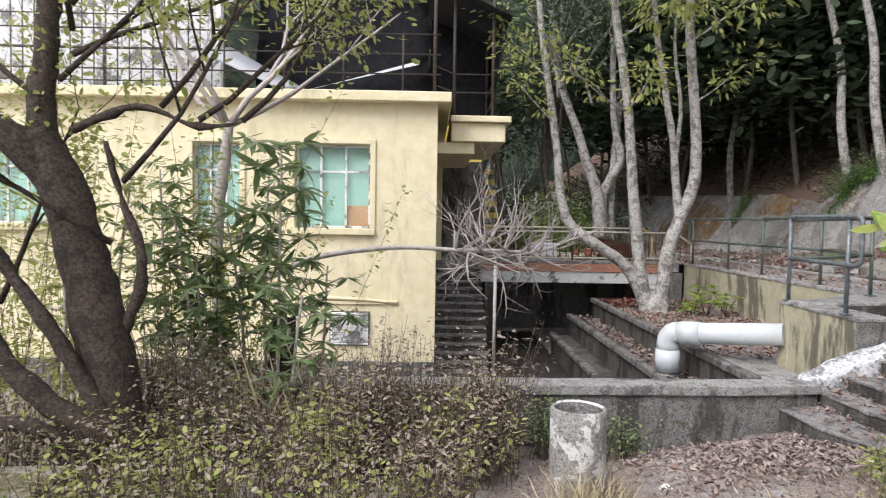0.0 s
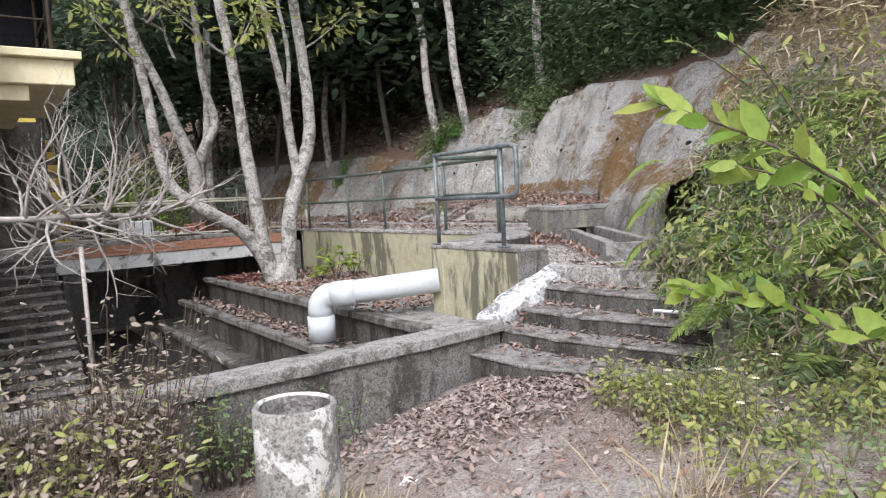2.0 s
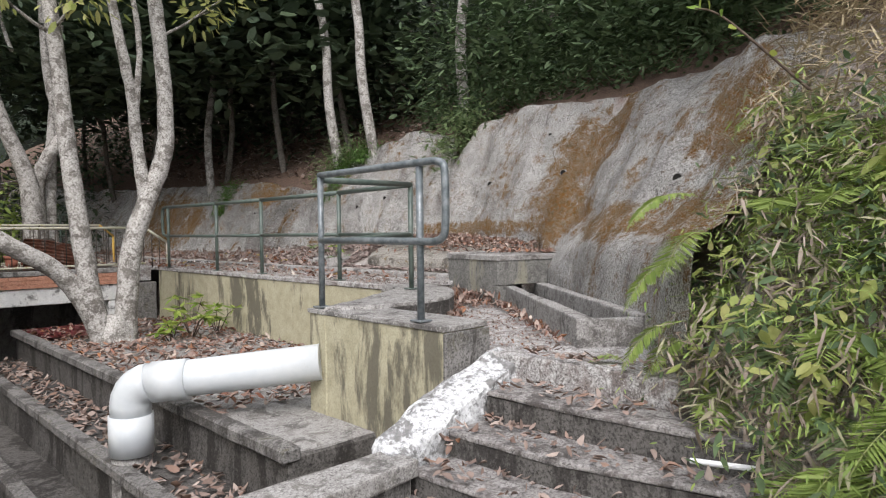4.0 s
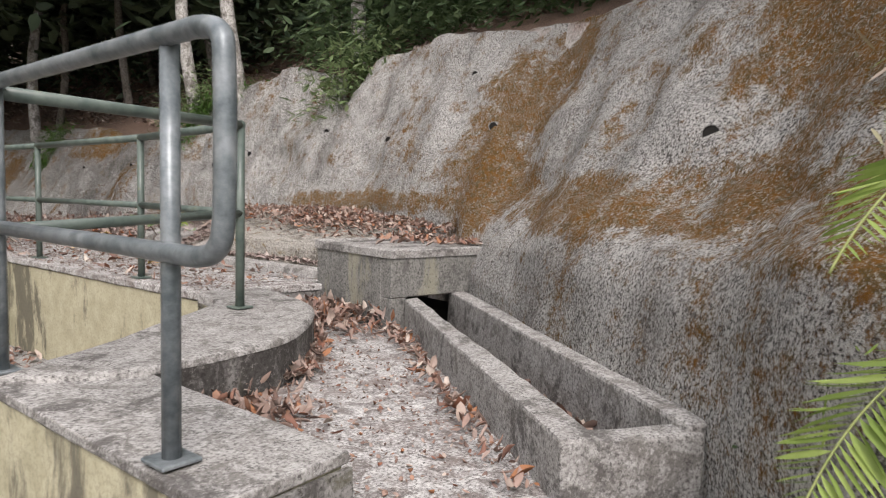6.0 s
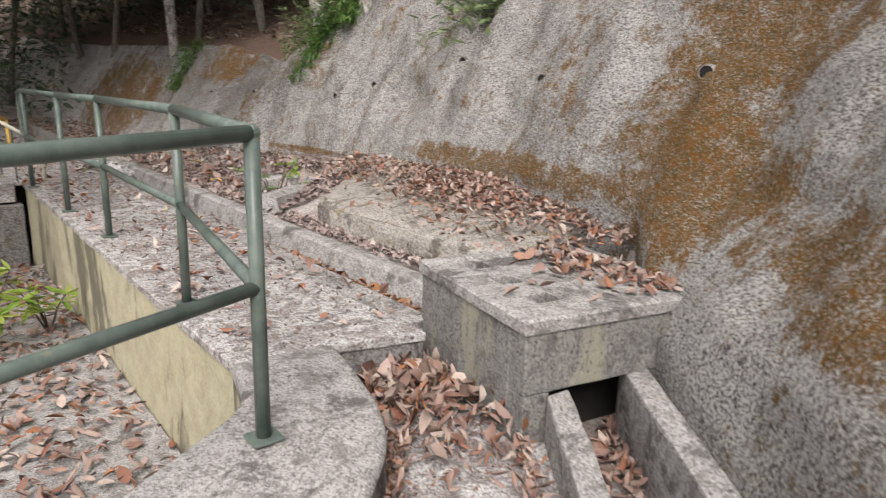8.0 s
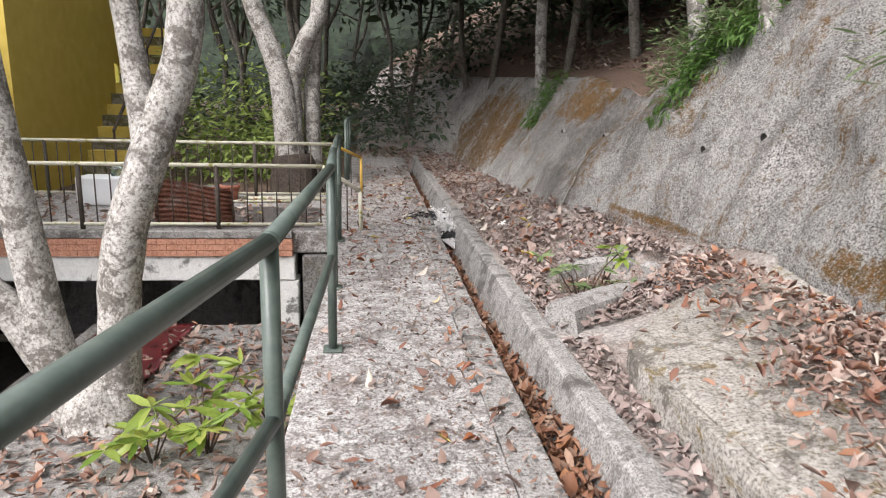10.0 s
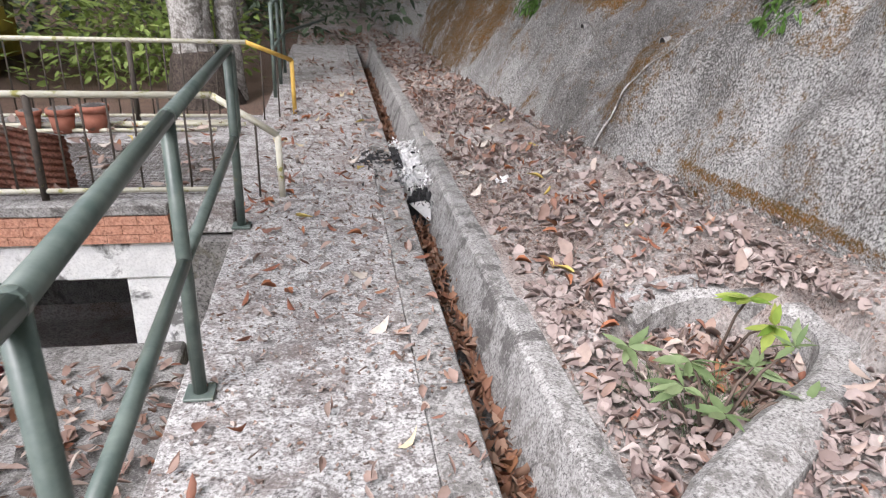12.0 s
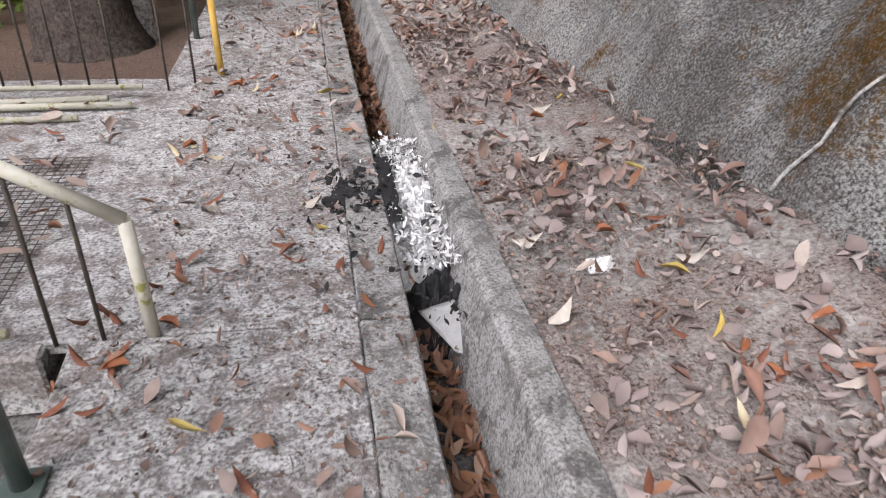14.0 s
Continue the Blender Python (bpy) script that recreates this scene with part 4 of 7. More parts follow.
grid_wall("side_wall", [9.142, 9.5, 10.0, 10.7, 11.6, 16.0], [-1.4, 1.2, 1.9, 3.3, 4.2], [(1, 2), (3, 1), (3, 2)], 0.46, 0.68, M_yellow, bld, "y")
# wall behind the windows, room darkness painted into its colour
part("inner_shade_wall", box(-14, 0.45, 11.5, 11.6, -1.4, 4.2, 0), M_hollowshade, bld)
part("inner_floor", box(-14, 0.45, 9.16, 11.48, 1.0, 1.15, 0), M_dark, bld)
part("wall_band", rough(box(-2.4, -0.2, 8.86, 8.898, 0.58, 0.64, 0.008), 0.2, 0.004), M_yellow, bld)
part("porch_roof", rough(box(0.95, 1.98, 9.6, 13.4, 3.62, 3.98, 0.015), 0.3, 0.008), M_yellow, bld)
part("porch_roof_edge", rough(box(0.935, 2.08, 9.5, 13.45, 3.984, 4.10, 0.012), 0.3, 0.008), M_yellow, bld)
part("porch_beam", rough(box(0.69, 1.4, 9.72, 13.3, 3.4, 3.616, 0.01), 0.3, 0.006), M_yellow, bld)
part("porch_column", rough(box(0.683, 0.84, 12.3, 12.5, 1.19, 3.396, 0.012), 0.3, 0.006), M_yellow, bld)
# wall added to close off the ochre wing and give darkness beyond the porch
part("porch_shade_wall", box(0.69, 1.95, 13.92, 14.05, 1.19, 3.61, 0), M_dark, bld, "added dark wall standing for shade behind the porch")
part("damp_base", rough(box(-9, 0.70, 8.82, 8.898, -1.4, -0.46, 0.01), 0.3, 0.01), M_dark, bld)
for x0, x1, z0 in ((-1.86, -0.52, 1.95), (-3.68, -2.85, 1.95), (-7.4, -6.3, 1.95)):
    w = part("window", box(x0 + 0.002, x1 - 0.002, 9.11, 9.135, z0 + 0.002, 3.448, 0), M_green, bld, "closed window with pale green curtains")
    for a in (x0 + 0.02, (x0 * 2 + x1) / 3, (x0 + x1 * 2) / 3, x1 - 0.02):
        part("window_frame", box(a - 0.02, a + 0.02, 9.02, 9.06, z0 + 0.003, 3.446, 0.004), M_white, w)
    for z in (z0 + 0.022, z0 + 1.02, 3.426):
        part("window_frame", box(x0 + 0.004, x1 - 0.004, 9.025, 9.055, z - 0.018, z + 0.018, 0.004), M_white, w)
    for a in (x0, (x0 * 2 + x1) / 3, (x0 + x1 * 2) / 3):
        pw = (x1 - x0) / 3
        p = part("pane", box(a + 0.022, a + pw - 0.022, 9.04, 9.044, z0 + 0.04, 3.40, 0), M_glass, w)
        p.visible_shadow = False
    part("window_sill", rough(box(x0 - 0.1, x1 + 0.1, 8.80, 8.898, z0 - 0.12, z0 - 0.003, 0.012), 0.2, 0.004), M_yellow, w)
    for a, b, c, d in ((x0 - 0.1, x0 - 0.003, z0, 3.46), (x1 + 0.003, x1 + 0.1, z0, 3.46)):
        part("window_surround", box(a, b, 8.865, 8.898, c, d, 0.006), M_yellow, w)
    part("window_surround", box(x0 - 0.1, x1 + 0.1, 8.865, 8.898, 3.463, 3.55, 0.006), M_yellow, w)
board = part("orange_board", box(-0.98, -0.56, 9.066, 9.1, 1.98, 2.36, 0.006), M_orange, bld, "orange board leaning behind the glass")
vent = thing("wall_vent", "white louvred vent on the yellow wall", "vent")
part("vent_frame", box(-1.22, -0.50, 8.87, 8.897, -0.17, 0.45, 0.008), M_dark, vent)
for k in range(13):
    zz = -0.14 + k * 0.045
    bm = bmesh.new()
    vs = [bm.verts.new(p) for p in ((-1.2, 8.868, zz + 0.034), (-0.52, 8.868, zz + 0.034), (-0.52, 8.835, zz), (-1.2, 8.835, zz), (-1.2, 8.86, zz + 0.028), (-0.52, 8.86, zz + 0.028), (-0.52, 8.83, zz - 0.004), (-1.2, 8.83, zz - 0.004))]
    for q in ((0, 1, 2, 3), (7, 6, 5, 4), (0, 4, 5, 1), (3, 2, 6, 7), (0, 3, 7, 4), (1, 5, 6, 2)):
        bm.faces.new([vs[i] for i in q])
    bmesh.ops.recalc_face_normals(bm, faces=bm.faces)
    part("vent_slat", bm, M_white, vent)
dpipe = thing("wall_pipe", "thin yellow painted pipe along the wall", "pipe")
part("pipe_run", tube(curve_pts([(-2.6, 8.87, 0.72), (-0.9, 8.86, 0.68), (-0.25, 8.86, 0.64), (0.0, 8.86, 0.63)], 4), 0.03, 8), M_yellow, dpipe)

# steps beside the building
bst = thing("building_stair", "dark concrete stair climbing beside the yellow building", "stair", kind="structure")
for k in range(14):
    y, zz = 9.3 + k * 0.21, -0.78 + k * 0.138
    # stair risers again take the darker concrete as painted shade
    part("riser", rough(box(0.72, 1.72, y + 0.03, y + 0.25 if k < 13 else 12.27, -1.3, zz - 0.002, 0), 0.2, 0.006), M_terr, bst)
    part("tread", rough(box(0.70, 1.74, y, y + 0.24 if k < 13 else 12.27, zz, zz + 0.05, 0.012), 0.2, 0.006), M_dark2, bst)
part("stair_pole", tube([(1.80, 9.25, -1.0), (1.80, 9.25, 1.3)], 0.03, 8), M_twig, bst)
structure("stair_landing", rough(box(0.69, 1.8, 12.28, 13.9, 0.9, 1.186, 0.01), 0.25, 0.006), M_path, "concrete landing at the stair head", "landing")

# roof terrace: rails, sheets, black netting
roof_rail = thing("roof_railing", "thin dark railing round the flat roof", "railing")
for x in [-13.6 + 1.05 * i for i in range(14)]:
    part("rail_post", tube([(x, 8.8, 4.375), (x, 8.8, 5.4)], 0.018, 6), M_bar, roof_rail)
for zz in (4.7, 5.05, 5.4):
    part("rail_bar", tube([(-13.6, 8.8, zz), (0.72, 8.8, zz)], 0.014, 6), M_bar, roof_rail)
cage = thing("shade_house", "black netted shelter on the roof terrace", "shelter")
for x, y in ((0.62, 9.2), (1.0, 9.9), (1.75, 9.9), (1.85, 12.6), (0.62, 12.6)):
    part("shelter_post", tube([(x, y, 4.1 if x > 0.9 else 4.37), (x, y, 6.9)], 0.03, 8), M_bar, cage)
for zz in (4.6, 4.95):
    part("shelter_rail", tube([(0.62, 9.2, zz), (1.0, 9.9, zz), (1.8, 9.9, zz), (1.85, 12.6, zz)], 0.014, 6), M_bar, cage)


def cloth(corners, nx=10, nz_=10, sag=0.1, seed=0):
    bm = bmesh.new()
    a, b, c, d = [Vector(p) for p in corners]
    g = []
    for j in range(nz_ + 1):
        row = []
        for i in range(nx + 1):
            u, v = i / nx, j / nz_
            p = (a * (1 - u) + b * u) * (1 - v) + (d * (1 - u) + c * u) * v
            p += Vector((0.4, 0.8, 0.3)) * sag * nz((p.x * 1.3 + seed, p.y * 1.3, p.z * 1.3))
            row.append(bm.verts.new(p))
        g.append(row)
    for j in range(nz_):
        for i in range(nx):
            bm.faces.new((g[j][i], g[j][i + 1], g[j + 1][i + 1], g[j + 1][i])).smooth = True
    bmesh.ops.solidify(bm, geom=list(bm.faces), thickness=0.012)
    return bm


part("net_roof", cloth([(0.3, 9.2, 6.7), (2.1, 9.6, 6.0), (2.1, 13, 6.2), (0.3, 13, 6.9)], 10, 10, 0.25), M_black, cage)
part("net_side", cloth([(0.5, 12.7, 4.4), (2.0, 12.7, 4.2), (2.0, 12.7, 6.2), (0.5, 12.7, 6.8)], 10, 10, 0.2, 3), M_black, cage)
part("net_side", cloth([(1.9, 10.4, 5.3), (2.0, 12.7, 4.2), (2.0, 12.7, 6.2), (2.05, 9.8, 6.1)], 10, 10, 0.2, 5), M_black, cage)
part("net_side", cloth([(-3.2, 11.5, 4.37), (0.5, 11.5, 4.37), (0.5, 11.5, 6.8), (-3.2, 11.5, 6.8)], 14, 10, 0.25, 8), M_black, cage)
for c4, nm in (([(-3.7, 9.2, 5.15), (-2.2, 9.2, 4.45), (-2.2, 11.2, 4.9), (-3.7, 11.2, 5.7)], "a"), ([(-1.8, 9.2, 4.45), (0.3, 9.2, 4.95), (0.3, 11.2, 5.5), (-1.8, 11.2, 4.9)], "b"), ([(-5.6, 9.4, 5.6), (-3.0, 9.4, 6.3), (-3.0, 11.2, 6.8), (-5.6, 11.2, 6.2)], "c")):
    sh = part("roof_sheet", cloth(c4, 12, 8, 0.06, 2), M_sheet)
    tagged(sh, "pale corrugated roofing sheet lying on the flat roof", "roof sheet", "sheets on the roof")
rw = thing("roof_cabin", "whitish cabin with barred sides on the roof", "cabin")
part("cabin_wall", box(-9.5, -4.2, 12.2, 12.4, 4.37, 7.2, 0.01), M_white, rw)
for k in range(22):
    x = -9.4 + k * 0.25
    part("cabin_bar", tube([(x, 11.4, 4.37), (x, 11.4, 7.0)], 0.015, 6), M_bar, rw)
for zz in (5.0, 5.7, 6.4, 7.0):
    part("cabin_rail", tube([(-9.5, 11.4, zz), (-4.2, 11.4, zz)], 0.015, 6), M_bar, rw)

# ochre wing behind the platform with an outside stair
wing = thing("ochre_wing", "ochre rear wing with an outside stair", "building", kind="structure")
grid_wall("wing_wall", [15.9, 19.85, 20.75, 21.4], [0.5, 1.95, 3.2, 6.2], [(1, 1)], 1.7, 2.0, M_ochre, wing, "y")
part("wing_end", box(-6, 1.698, 21.15, 21.4, 0.5, 6.2, 0), M_ochre, wing)
part("wing_window", box(1.75, 1.78, 19.86, 20.74, 1.96, 3.19, 0), M_glass, wing)
part("window_bar", box(1.80, 1.84, 20.28, 20.32, 1.96, 3.19, 0.004), M_bar, wing)
part("wing_sill", box(2.003, 2.1, 19.75, 20.85, 1.84, 1.94, 0.01), M_ochre, wing)
for k in range(16):
    y, zz = 17.4 + k * 0.27, 1.0 + k * 0.2
    part("stair_step", box(2.004, 2.85, y, y + 0.285, zz - 0.32, zz, 0.008), M_ochre if k % 2 else M_moss, wing)
part("stair_rail", tube([(2.85, 17.2, 2.0), (2.85, 21.5, 5.1)], 0.025, 8), M_bar, wing)
for k in range(5):
    part("stair_post", tube([(2.82, 17.3 + k, 1.0 + 0.74 * k), (2.82, 17.3 + k, 2.05 + 0.74 * k)], 0.02, 6), M_bar, wing)

# ---- railings ----
def flange(bm, x, y, z, r=0.055):
    add_box(bm, x - r, x + r, y - r, y + r, z, z + 0.012, 0.003)
    return bm


ra = thing("end_railing", "blue-grey worn tubular railing on the pillar wall", "railing")
part("rail_loop", tube(curve_pts([(5.15, 5.2, 2.235), (5.12, 4.4, 2.235), (5.10, 3.80, 2.235)], 4)[:-1] + curve_pts([(5.10, 3.80, 2.235), (5.085, 3.69, 2.21), (5.08, 3.66, 2.13), (5.08, 3.66, 1.82), (5.085, 3.70, 1.73), (5.10, 3.82, 1.705)], 5)[:-1] + [(5.12, 4.4, 1.71), (5.15, 5.2, 1.71)], 0.026, 12), M_galv, ra)
for x, y in ((5.15, 5.19), (5.12, 3.95)):
    part("post", flange(tube([(x, y, 1.15), (x, y, 2.23)], 0.025, 12), x, y, 1.168), M_galv, ra)
rb = thing("path_railing", "green-grey tubular railing along the path", "railing")
part("end_loop", tube(curve_pts([(6.72, 12.34, 2.24), (6.715, 12.50, 2.225), (6.71, 12.56, 2.15), (6.71, 12.56, 1.83), (6.715, 12.50, 1.755), (6.72, 12.34, 1.74)], 5), 0.026, 12), M_rail, rb)
top = [(5.15, 5.2, 2.2), (6.53, 5.68, 2.24), (6.79, 7.3, 2.245), (6.83, 9.27, 2.24), (6.77, 10.57, 2.235), (6.72, 12.34, 2.24)]
for a, b in zip(top, top[1:]):
    part("top_rail", tube([a, b], 0.027, 12), M_rail, rb)
    part("mid_rail", tube([(a[0], a[1], a[2] - 0.5), (b[0], b[1], b[2] - 0.5)], 0.024, 12), M_rail, rb)
for x, y, zt in top[1:]:
    bmp = flange(tube([(x, y, Z - 0.02), (x, y, zt)], 0.026, 12), x, y, Z + 0.004)
    bmesh.ops.create_uvsphere(bmp, u_segments=10, v_segments=6, radius=0.03, matrix=Matrix.Translation((x, y, zt)))
    part("post", bmp, M_rail, rb)


def barred_rail(name, y, xe, ztop, end, label, mat_end):
    t = thing(name, label, "railing")
    part("top_rail", tube([(1.9, y, ztop), (xe, y, ztop)], 0.022, 10), M_yrail, t)
    part("bottom_rail", tube([(1.9, y, Z + 0.07), (xe, y, Z + 0.07)], 0.018, 8), M_yrail, t)
    part("end_rail", tube([(xe, y, ztop), end], 0.022, 10), mat_end, t)
    part("end_post", tube([end, (end[0] + 0.01, end[1], Z - 0.01)], 0.022, 10), mat_end, t)
    k, x = 0, 2.0
    while x < xe:
        if k % 9 == 4:
            part("rail_post", tube([(x, y, Z - 0.02), (x, y, ztop)], 0.026, 8), M_bar, t)
        else:
            part("rail_bar", tube([(x, y, Z + 0.07), (x, y, ztop)], 0.008, 6), M_bar, t)
        x += 0.155
        k += 1
    for f in (0.3, 0.65):
        p = Vector((xe, y, ztop)).lerp(Vector(end), f)
        part("rail_bar", tube([p, (p.x, p.y, Z)], 0.008, 6), M_bar, t)
    return t


barred_rail("near_platform_railing", 12.9, 6.52, 1.89, (6.92, 12.93, 1.62), "peeling cream railing with thin rusty bars", M_yrail)
barred_rail("far_platform_railing", 15.3, 6.48, 1.97, (6.88, 15.75, 1.75), "weathered railing with an orange end post", M_orail)
rg = thing("green_rear_railing", "green tubular railing farther along the path", "railing")
for y in (16.7, 17.7, 18.7):
    part("post", tube([(6.62, y, 1.1), (6.62, y, 2.25)], 0.024, 8), M_rail, rg)
for zz in (1.75, 2.25):
    part("rail_bar", tube([(6.62, 16.7, zz), (6.62, 18.7, zz), (7.2, 19.3, zz + 0.15)], 0.022, 8), M_rail, rg)

# ---- things in the foreground and yard ----
ring = thing("concrete_pipe_section", "upright concrete pipe section with flaking white paint", "concrete pipe", at=(1.67, 1.55, 0.0))


def hollow(r0, r1, h, bore, n=40):
    bm = bmesh.new()
    rings = []
    wall = [(r0, 0), (r0, h * 0.25), (r0, h * 0.5), (r0, h * 0.75), (r0, h - 0.01), (r0 - 0.01, h), (r1 + 0.008, h), (r1, h - 0.012)]
    for r, z in [(r1, h - 0.012), (r1, h * 0.75), (r1, h * 0.5), (r1, 0.1)] if bore else wall:
        rings.append([bm.verts.new((r * math.cos(a), r * math.sin(a), z)) for a in (2 * math.pi * k / n for k in range(n))])
    for a, b in zip(rings, rings[1:]):
        for k in range(n):
            bm.faces.new((a[k], a[(k + 1) % n], b[(k + 1) % n], b[k])).smooth = True
    if bore:
        bm.faces.new(rings[-1])
    for v in bm.verts:
        v.co.x += 0.005 * nz(v.co, 9)
        v.co.z += 0.006 * nz(v.co, 7)
    return bm


M_flake = stained("flaking_white_on_concrete", (0.20, 0.19, 0.175), (0.28, 0.27, 0.25), (0.09, 0.085, 0.08), (0.58, 0.58, 0.56), 0.53, patch=4.5, stain_sharp=0.03, second=((0.09, 0.08, 0.075), 0.58))
part("pipe_shell", hollow(0.203, 0.172, 0.785, False), M_flake, ring)
# bore left without white flakes, its darker grey standing in for inner shading
part("pipe_bore", hollow(0.203, 0.172, 0.785, True), M_dark2, ring, "inside of the pipe, darker grey for its shade")

pp = thing("drain_pipe", "large grey-white plastic drain pipe with elbow", "pipe")
ex, ey = 3.95, 6.1
hd = Vector((5.1 - ex, 5.12 - ey, 0)).normalized()
bend_pts = [(ex, ey, 0.34), (ex, ey, 0.44)] + [Vector((ex, ey, 0.44)) + hd * (0.17 * (1 - math.cos(a))) + Vector((0, 0, 0.17 * math.sin(a))) for a in (0.3, 0.6, 0.9, 1.2, 1.5)]
part("elbow", tube(bend_pts, 0.155, 24), M_pvc, pp)
st = bend_pts[-1]
part("pipe_run", tube([st - hd * 0.03, st + hd * 0.35 + Vector((0, 0, 0.03)), (5.09, 5.13, 0.74)], 0.145, 24), M_pvc, pp)
part("coupling", tube([st + hd * 0.02, st + hd * 0.3 + Vector((0, 0, 0.02))], 0.162, 24), M_pvc, pp)
part("coupling", tube([(ex, ey, 0.05), (ex, ey, 0.36)], 0.168, 24), M_pvc, pp)
part("pipe_foot", tube([(ex, ey, -1.0), (ex, ey, 0.06)], 0.148, 24), M_conc, pp, "grey cement-coated lower pipe")

structure("white_cement_haunch", rough(prism([(4.40, 3.38), (4.95, 3.37), (5.54, 3.40), (5.56, 3.655), (4.95, 3.655), (4.42, 3.60)], 0.1, 0.6, 0.035, ztop=[0.55, 0.74, 0.94, 0.99, 0.80, 0.58]), 0.06, 0.03, 5), M_foil, "lumpy white cement haunch sloping beside the steps", "haunch")

stick = thing("white_plastic_rod", "short white plastic rod lying at the steps", "rod")
part("rod", tube([(5.06, 2.02, 0.70), (5.2, 1.73, 0.69)], 0.014, 8), M_sheet, stick)
block = thing("pale_block", "white foam block on the platform", "block")
part("block_body", rough(box(3.3, 3.94, 14.5, 14.9, Z, 1.56, 0.02), 0.1, 0.006), M_sheet, block)
jug = thing("water_jug", "clear blue jug on the foam block", "jug")
part("jug_body", tube([(3.75, 14.7, 1.56), (3.75, 14.7, 1.66), (3.75, 14.7, 1.70), (3.75, 14.7, 1.74)], [0.07, 0.07, 0.04, 0.025], 12), M_glass, jug)


def flower_pot(x, y, r, h):
    t = thing("flower_pot", "weathered terracotta flower pot on the platform", "flower pot", "pots on the platform", at=(x, y, Z))
    part("pot_body", tube([(0, 0, 0), (0, 0, h * 0.8)], [r * 0.72, r * 0.95], 16), M_terra, t)
    part("pot_rim", tube([(0, 0, h * 0.78), (0, 0, h)], [r * 1.05, r * 1.05], 16), M_terra, t)
    part("pot_soil", tube([(0, 0, h), (0, 0, h + 0.004)], [r * 0.9, r * 0.85], 16), M_dark, t)


flower_pot(4.86, 14.9, 0.12, 0.22)
flower_pot(5.12, 14.95, 0.13, 0.24)
flower_pot(4.55, 15.0, 0.10, 0.18)


def corrugated():
    bm = bmesh.new()
    n, rows_ = 60, 5
    g = []
    for j in range(rows_ + 1):
        r = []
        for i in range(n + 1):
            u, v = i / n, j / rows_
            zz = Z + 0.02 + 0.52 * u - 0.08 * v * u
            r.append(bm.verts.new((4.68 + 0.86 * v, 13.05 + 0.10 * (1 - u) + 0.012 * math.sin(u * 2 * math.pi * 9), zz + (-0.04 * v) + 0.02 * math.sin(v * 5))))
        g.append(r)
    for j in range(rows_):
        for i in range(n):
            bm.faces.new((g[j][i], g[j + 1][i], g[j + 1][i + 1], g[j][i + 1])).smooth = True
    bmesh.ops.solidify(bm, geom=list(bm.faces), thickness=0.003)
    return bm


tagged(part("corrugated_sheet", corrugated(), M_rustsheet), "rusty corrugated metal sheet leaning on the railing", "metal sheet")
for a, b, r in (((4.0, 15.0, 1.22), (6.3, 15.2, 1.22), 0.025), ((4.4, 15.05, 1.22), (6.45, 15.1, 1.22), 0.02), ((4.1, 14.85, 1.21), (6.2, 14.92, 1.21), 0.018)):
    tagged(part("pole", tube([a, b], r, 8), M_yrail), "pale weathered pole lying on the platform", "pole", "poles on the platform")


def wire_mesh():
    bm = bmesh.new()
    x0, x1, y0, y1 = 4.2, 6.42, 12.98, 14.4
    k = 0
    x = x0
    while x < x1:
        add_tube(bm, [(x, y0, Z + 0.012), (x, (y0 + y1) / 2, Z + 0.02), (x, y1, Z + 0.012)], 0.0025, 3, False)
        x += 0.04
    y = y0
    while y < y1:
        add_tube(bm, [(x0, y, Z + 0.014), ((x0 + x1) / 2, y, Z + 0.02), (x1, y, Z + 0.014)], 0.0025, 3, False)
        y += 0.04
    return bm


tagged(part("wire_mesh_sheet", wire_mesh(), M_bar), "dark wire mesh sheet lying flat on the platform", "wire mesh")
aw = thing("red_tarpaulin", "dark red tarpaulin spread on the yard terrace", "tarpaulin")
part("tarpaulin_sheet", cloth([(4.42, 10.9, 0.37), (5.26, 10.8, 0.37), (5.3, 12.2, 0.37), (4.42, 12.2, 0.37)], 10, 10, 0.03), M_red, aw)

# ---- trees ----
def grow(bm, start, heading, length, radius, depth, tips, r, wander=0.35, seg=6):
    """A wandering limb with side branches; collects the twig ends."""
    p, d = Vector(start), Vector(heading).normalized()
    pts, rad = [p.copy()], [radius]
    for i in range(seg):
        d = (d + Vector((r.uniform(-1, 1), r.uniform(-1, 1), r.uniform(-0.5, 0.9))) * wander * 0.35).normalized()
        p = p + d * (length / seg)
        pts.append(p.copy())
        rad.append(radius * (1 - 0.75 * (i + 1) / seg))
        if depth and i >= 1 and r.random() < 0.75:
            side = (d + Vector((r.uniform(-1, 1), r.uniform(-1, 1), r.uniform(-0.3, 0.8)))).normalized()
            grow(bm, p, side, length * r.uniform(0.35, 0.6), rad[-1] * 0.65, depth - 1, tips, r, wander, 4)
    add_tube(bm, pts, rad, 10 if radius > 0.05 else 5, True)
    tips += [(q, d.copy()) for q in pts[len(pts) // 2:]]


def sprays(tips, per, spread, r, size, droop=0.2):
    """Leaf positions, directions and lengths round twig ends."""
    P, D, S = [], [], []
    for q, d in tips:
        for _ in range(per):
            o = Vector((r.gauss(0, 1), r.gauss(0, 1), r.gauss(0, 0.8))) * spread
            P.append(q + o)
            D.append((d * 0.5 + o.normalized() + Vector((0, 0, -droop))))
            S.append(r.uniform(*size))
    return P, D, S


def stem(pts, r0, r1, k=7, n=12):
    cps = curve_pts(pts, k)
    m = len(cps) - 1
    bm = tube(cps, [r0 + (r1 - r0) * i / m for i in range(m + 1)], n)
    for v in bm.verts:
        v.co.x += 0.012 * nz(v.co, 6)
        v.co.y += 0.012 * nz(v.co, 5)
    return bm


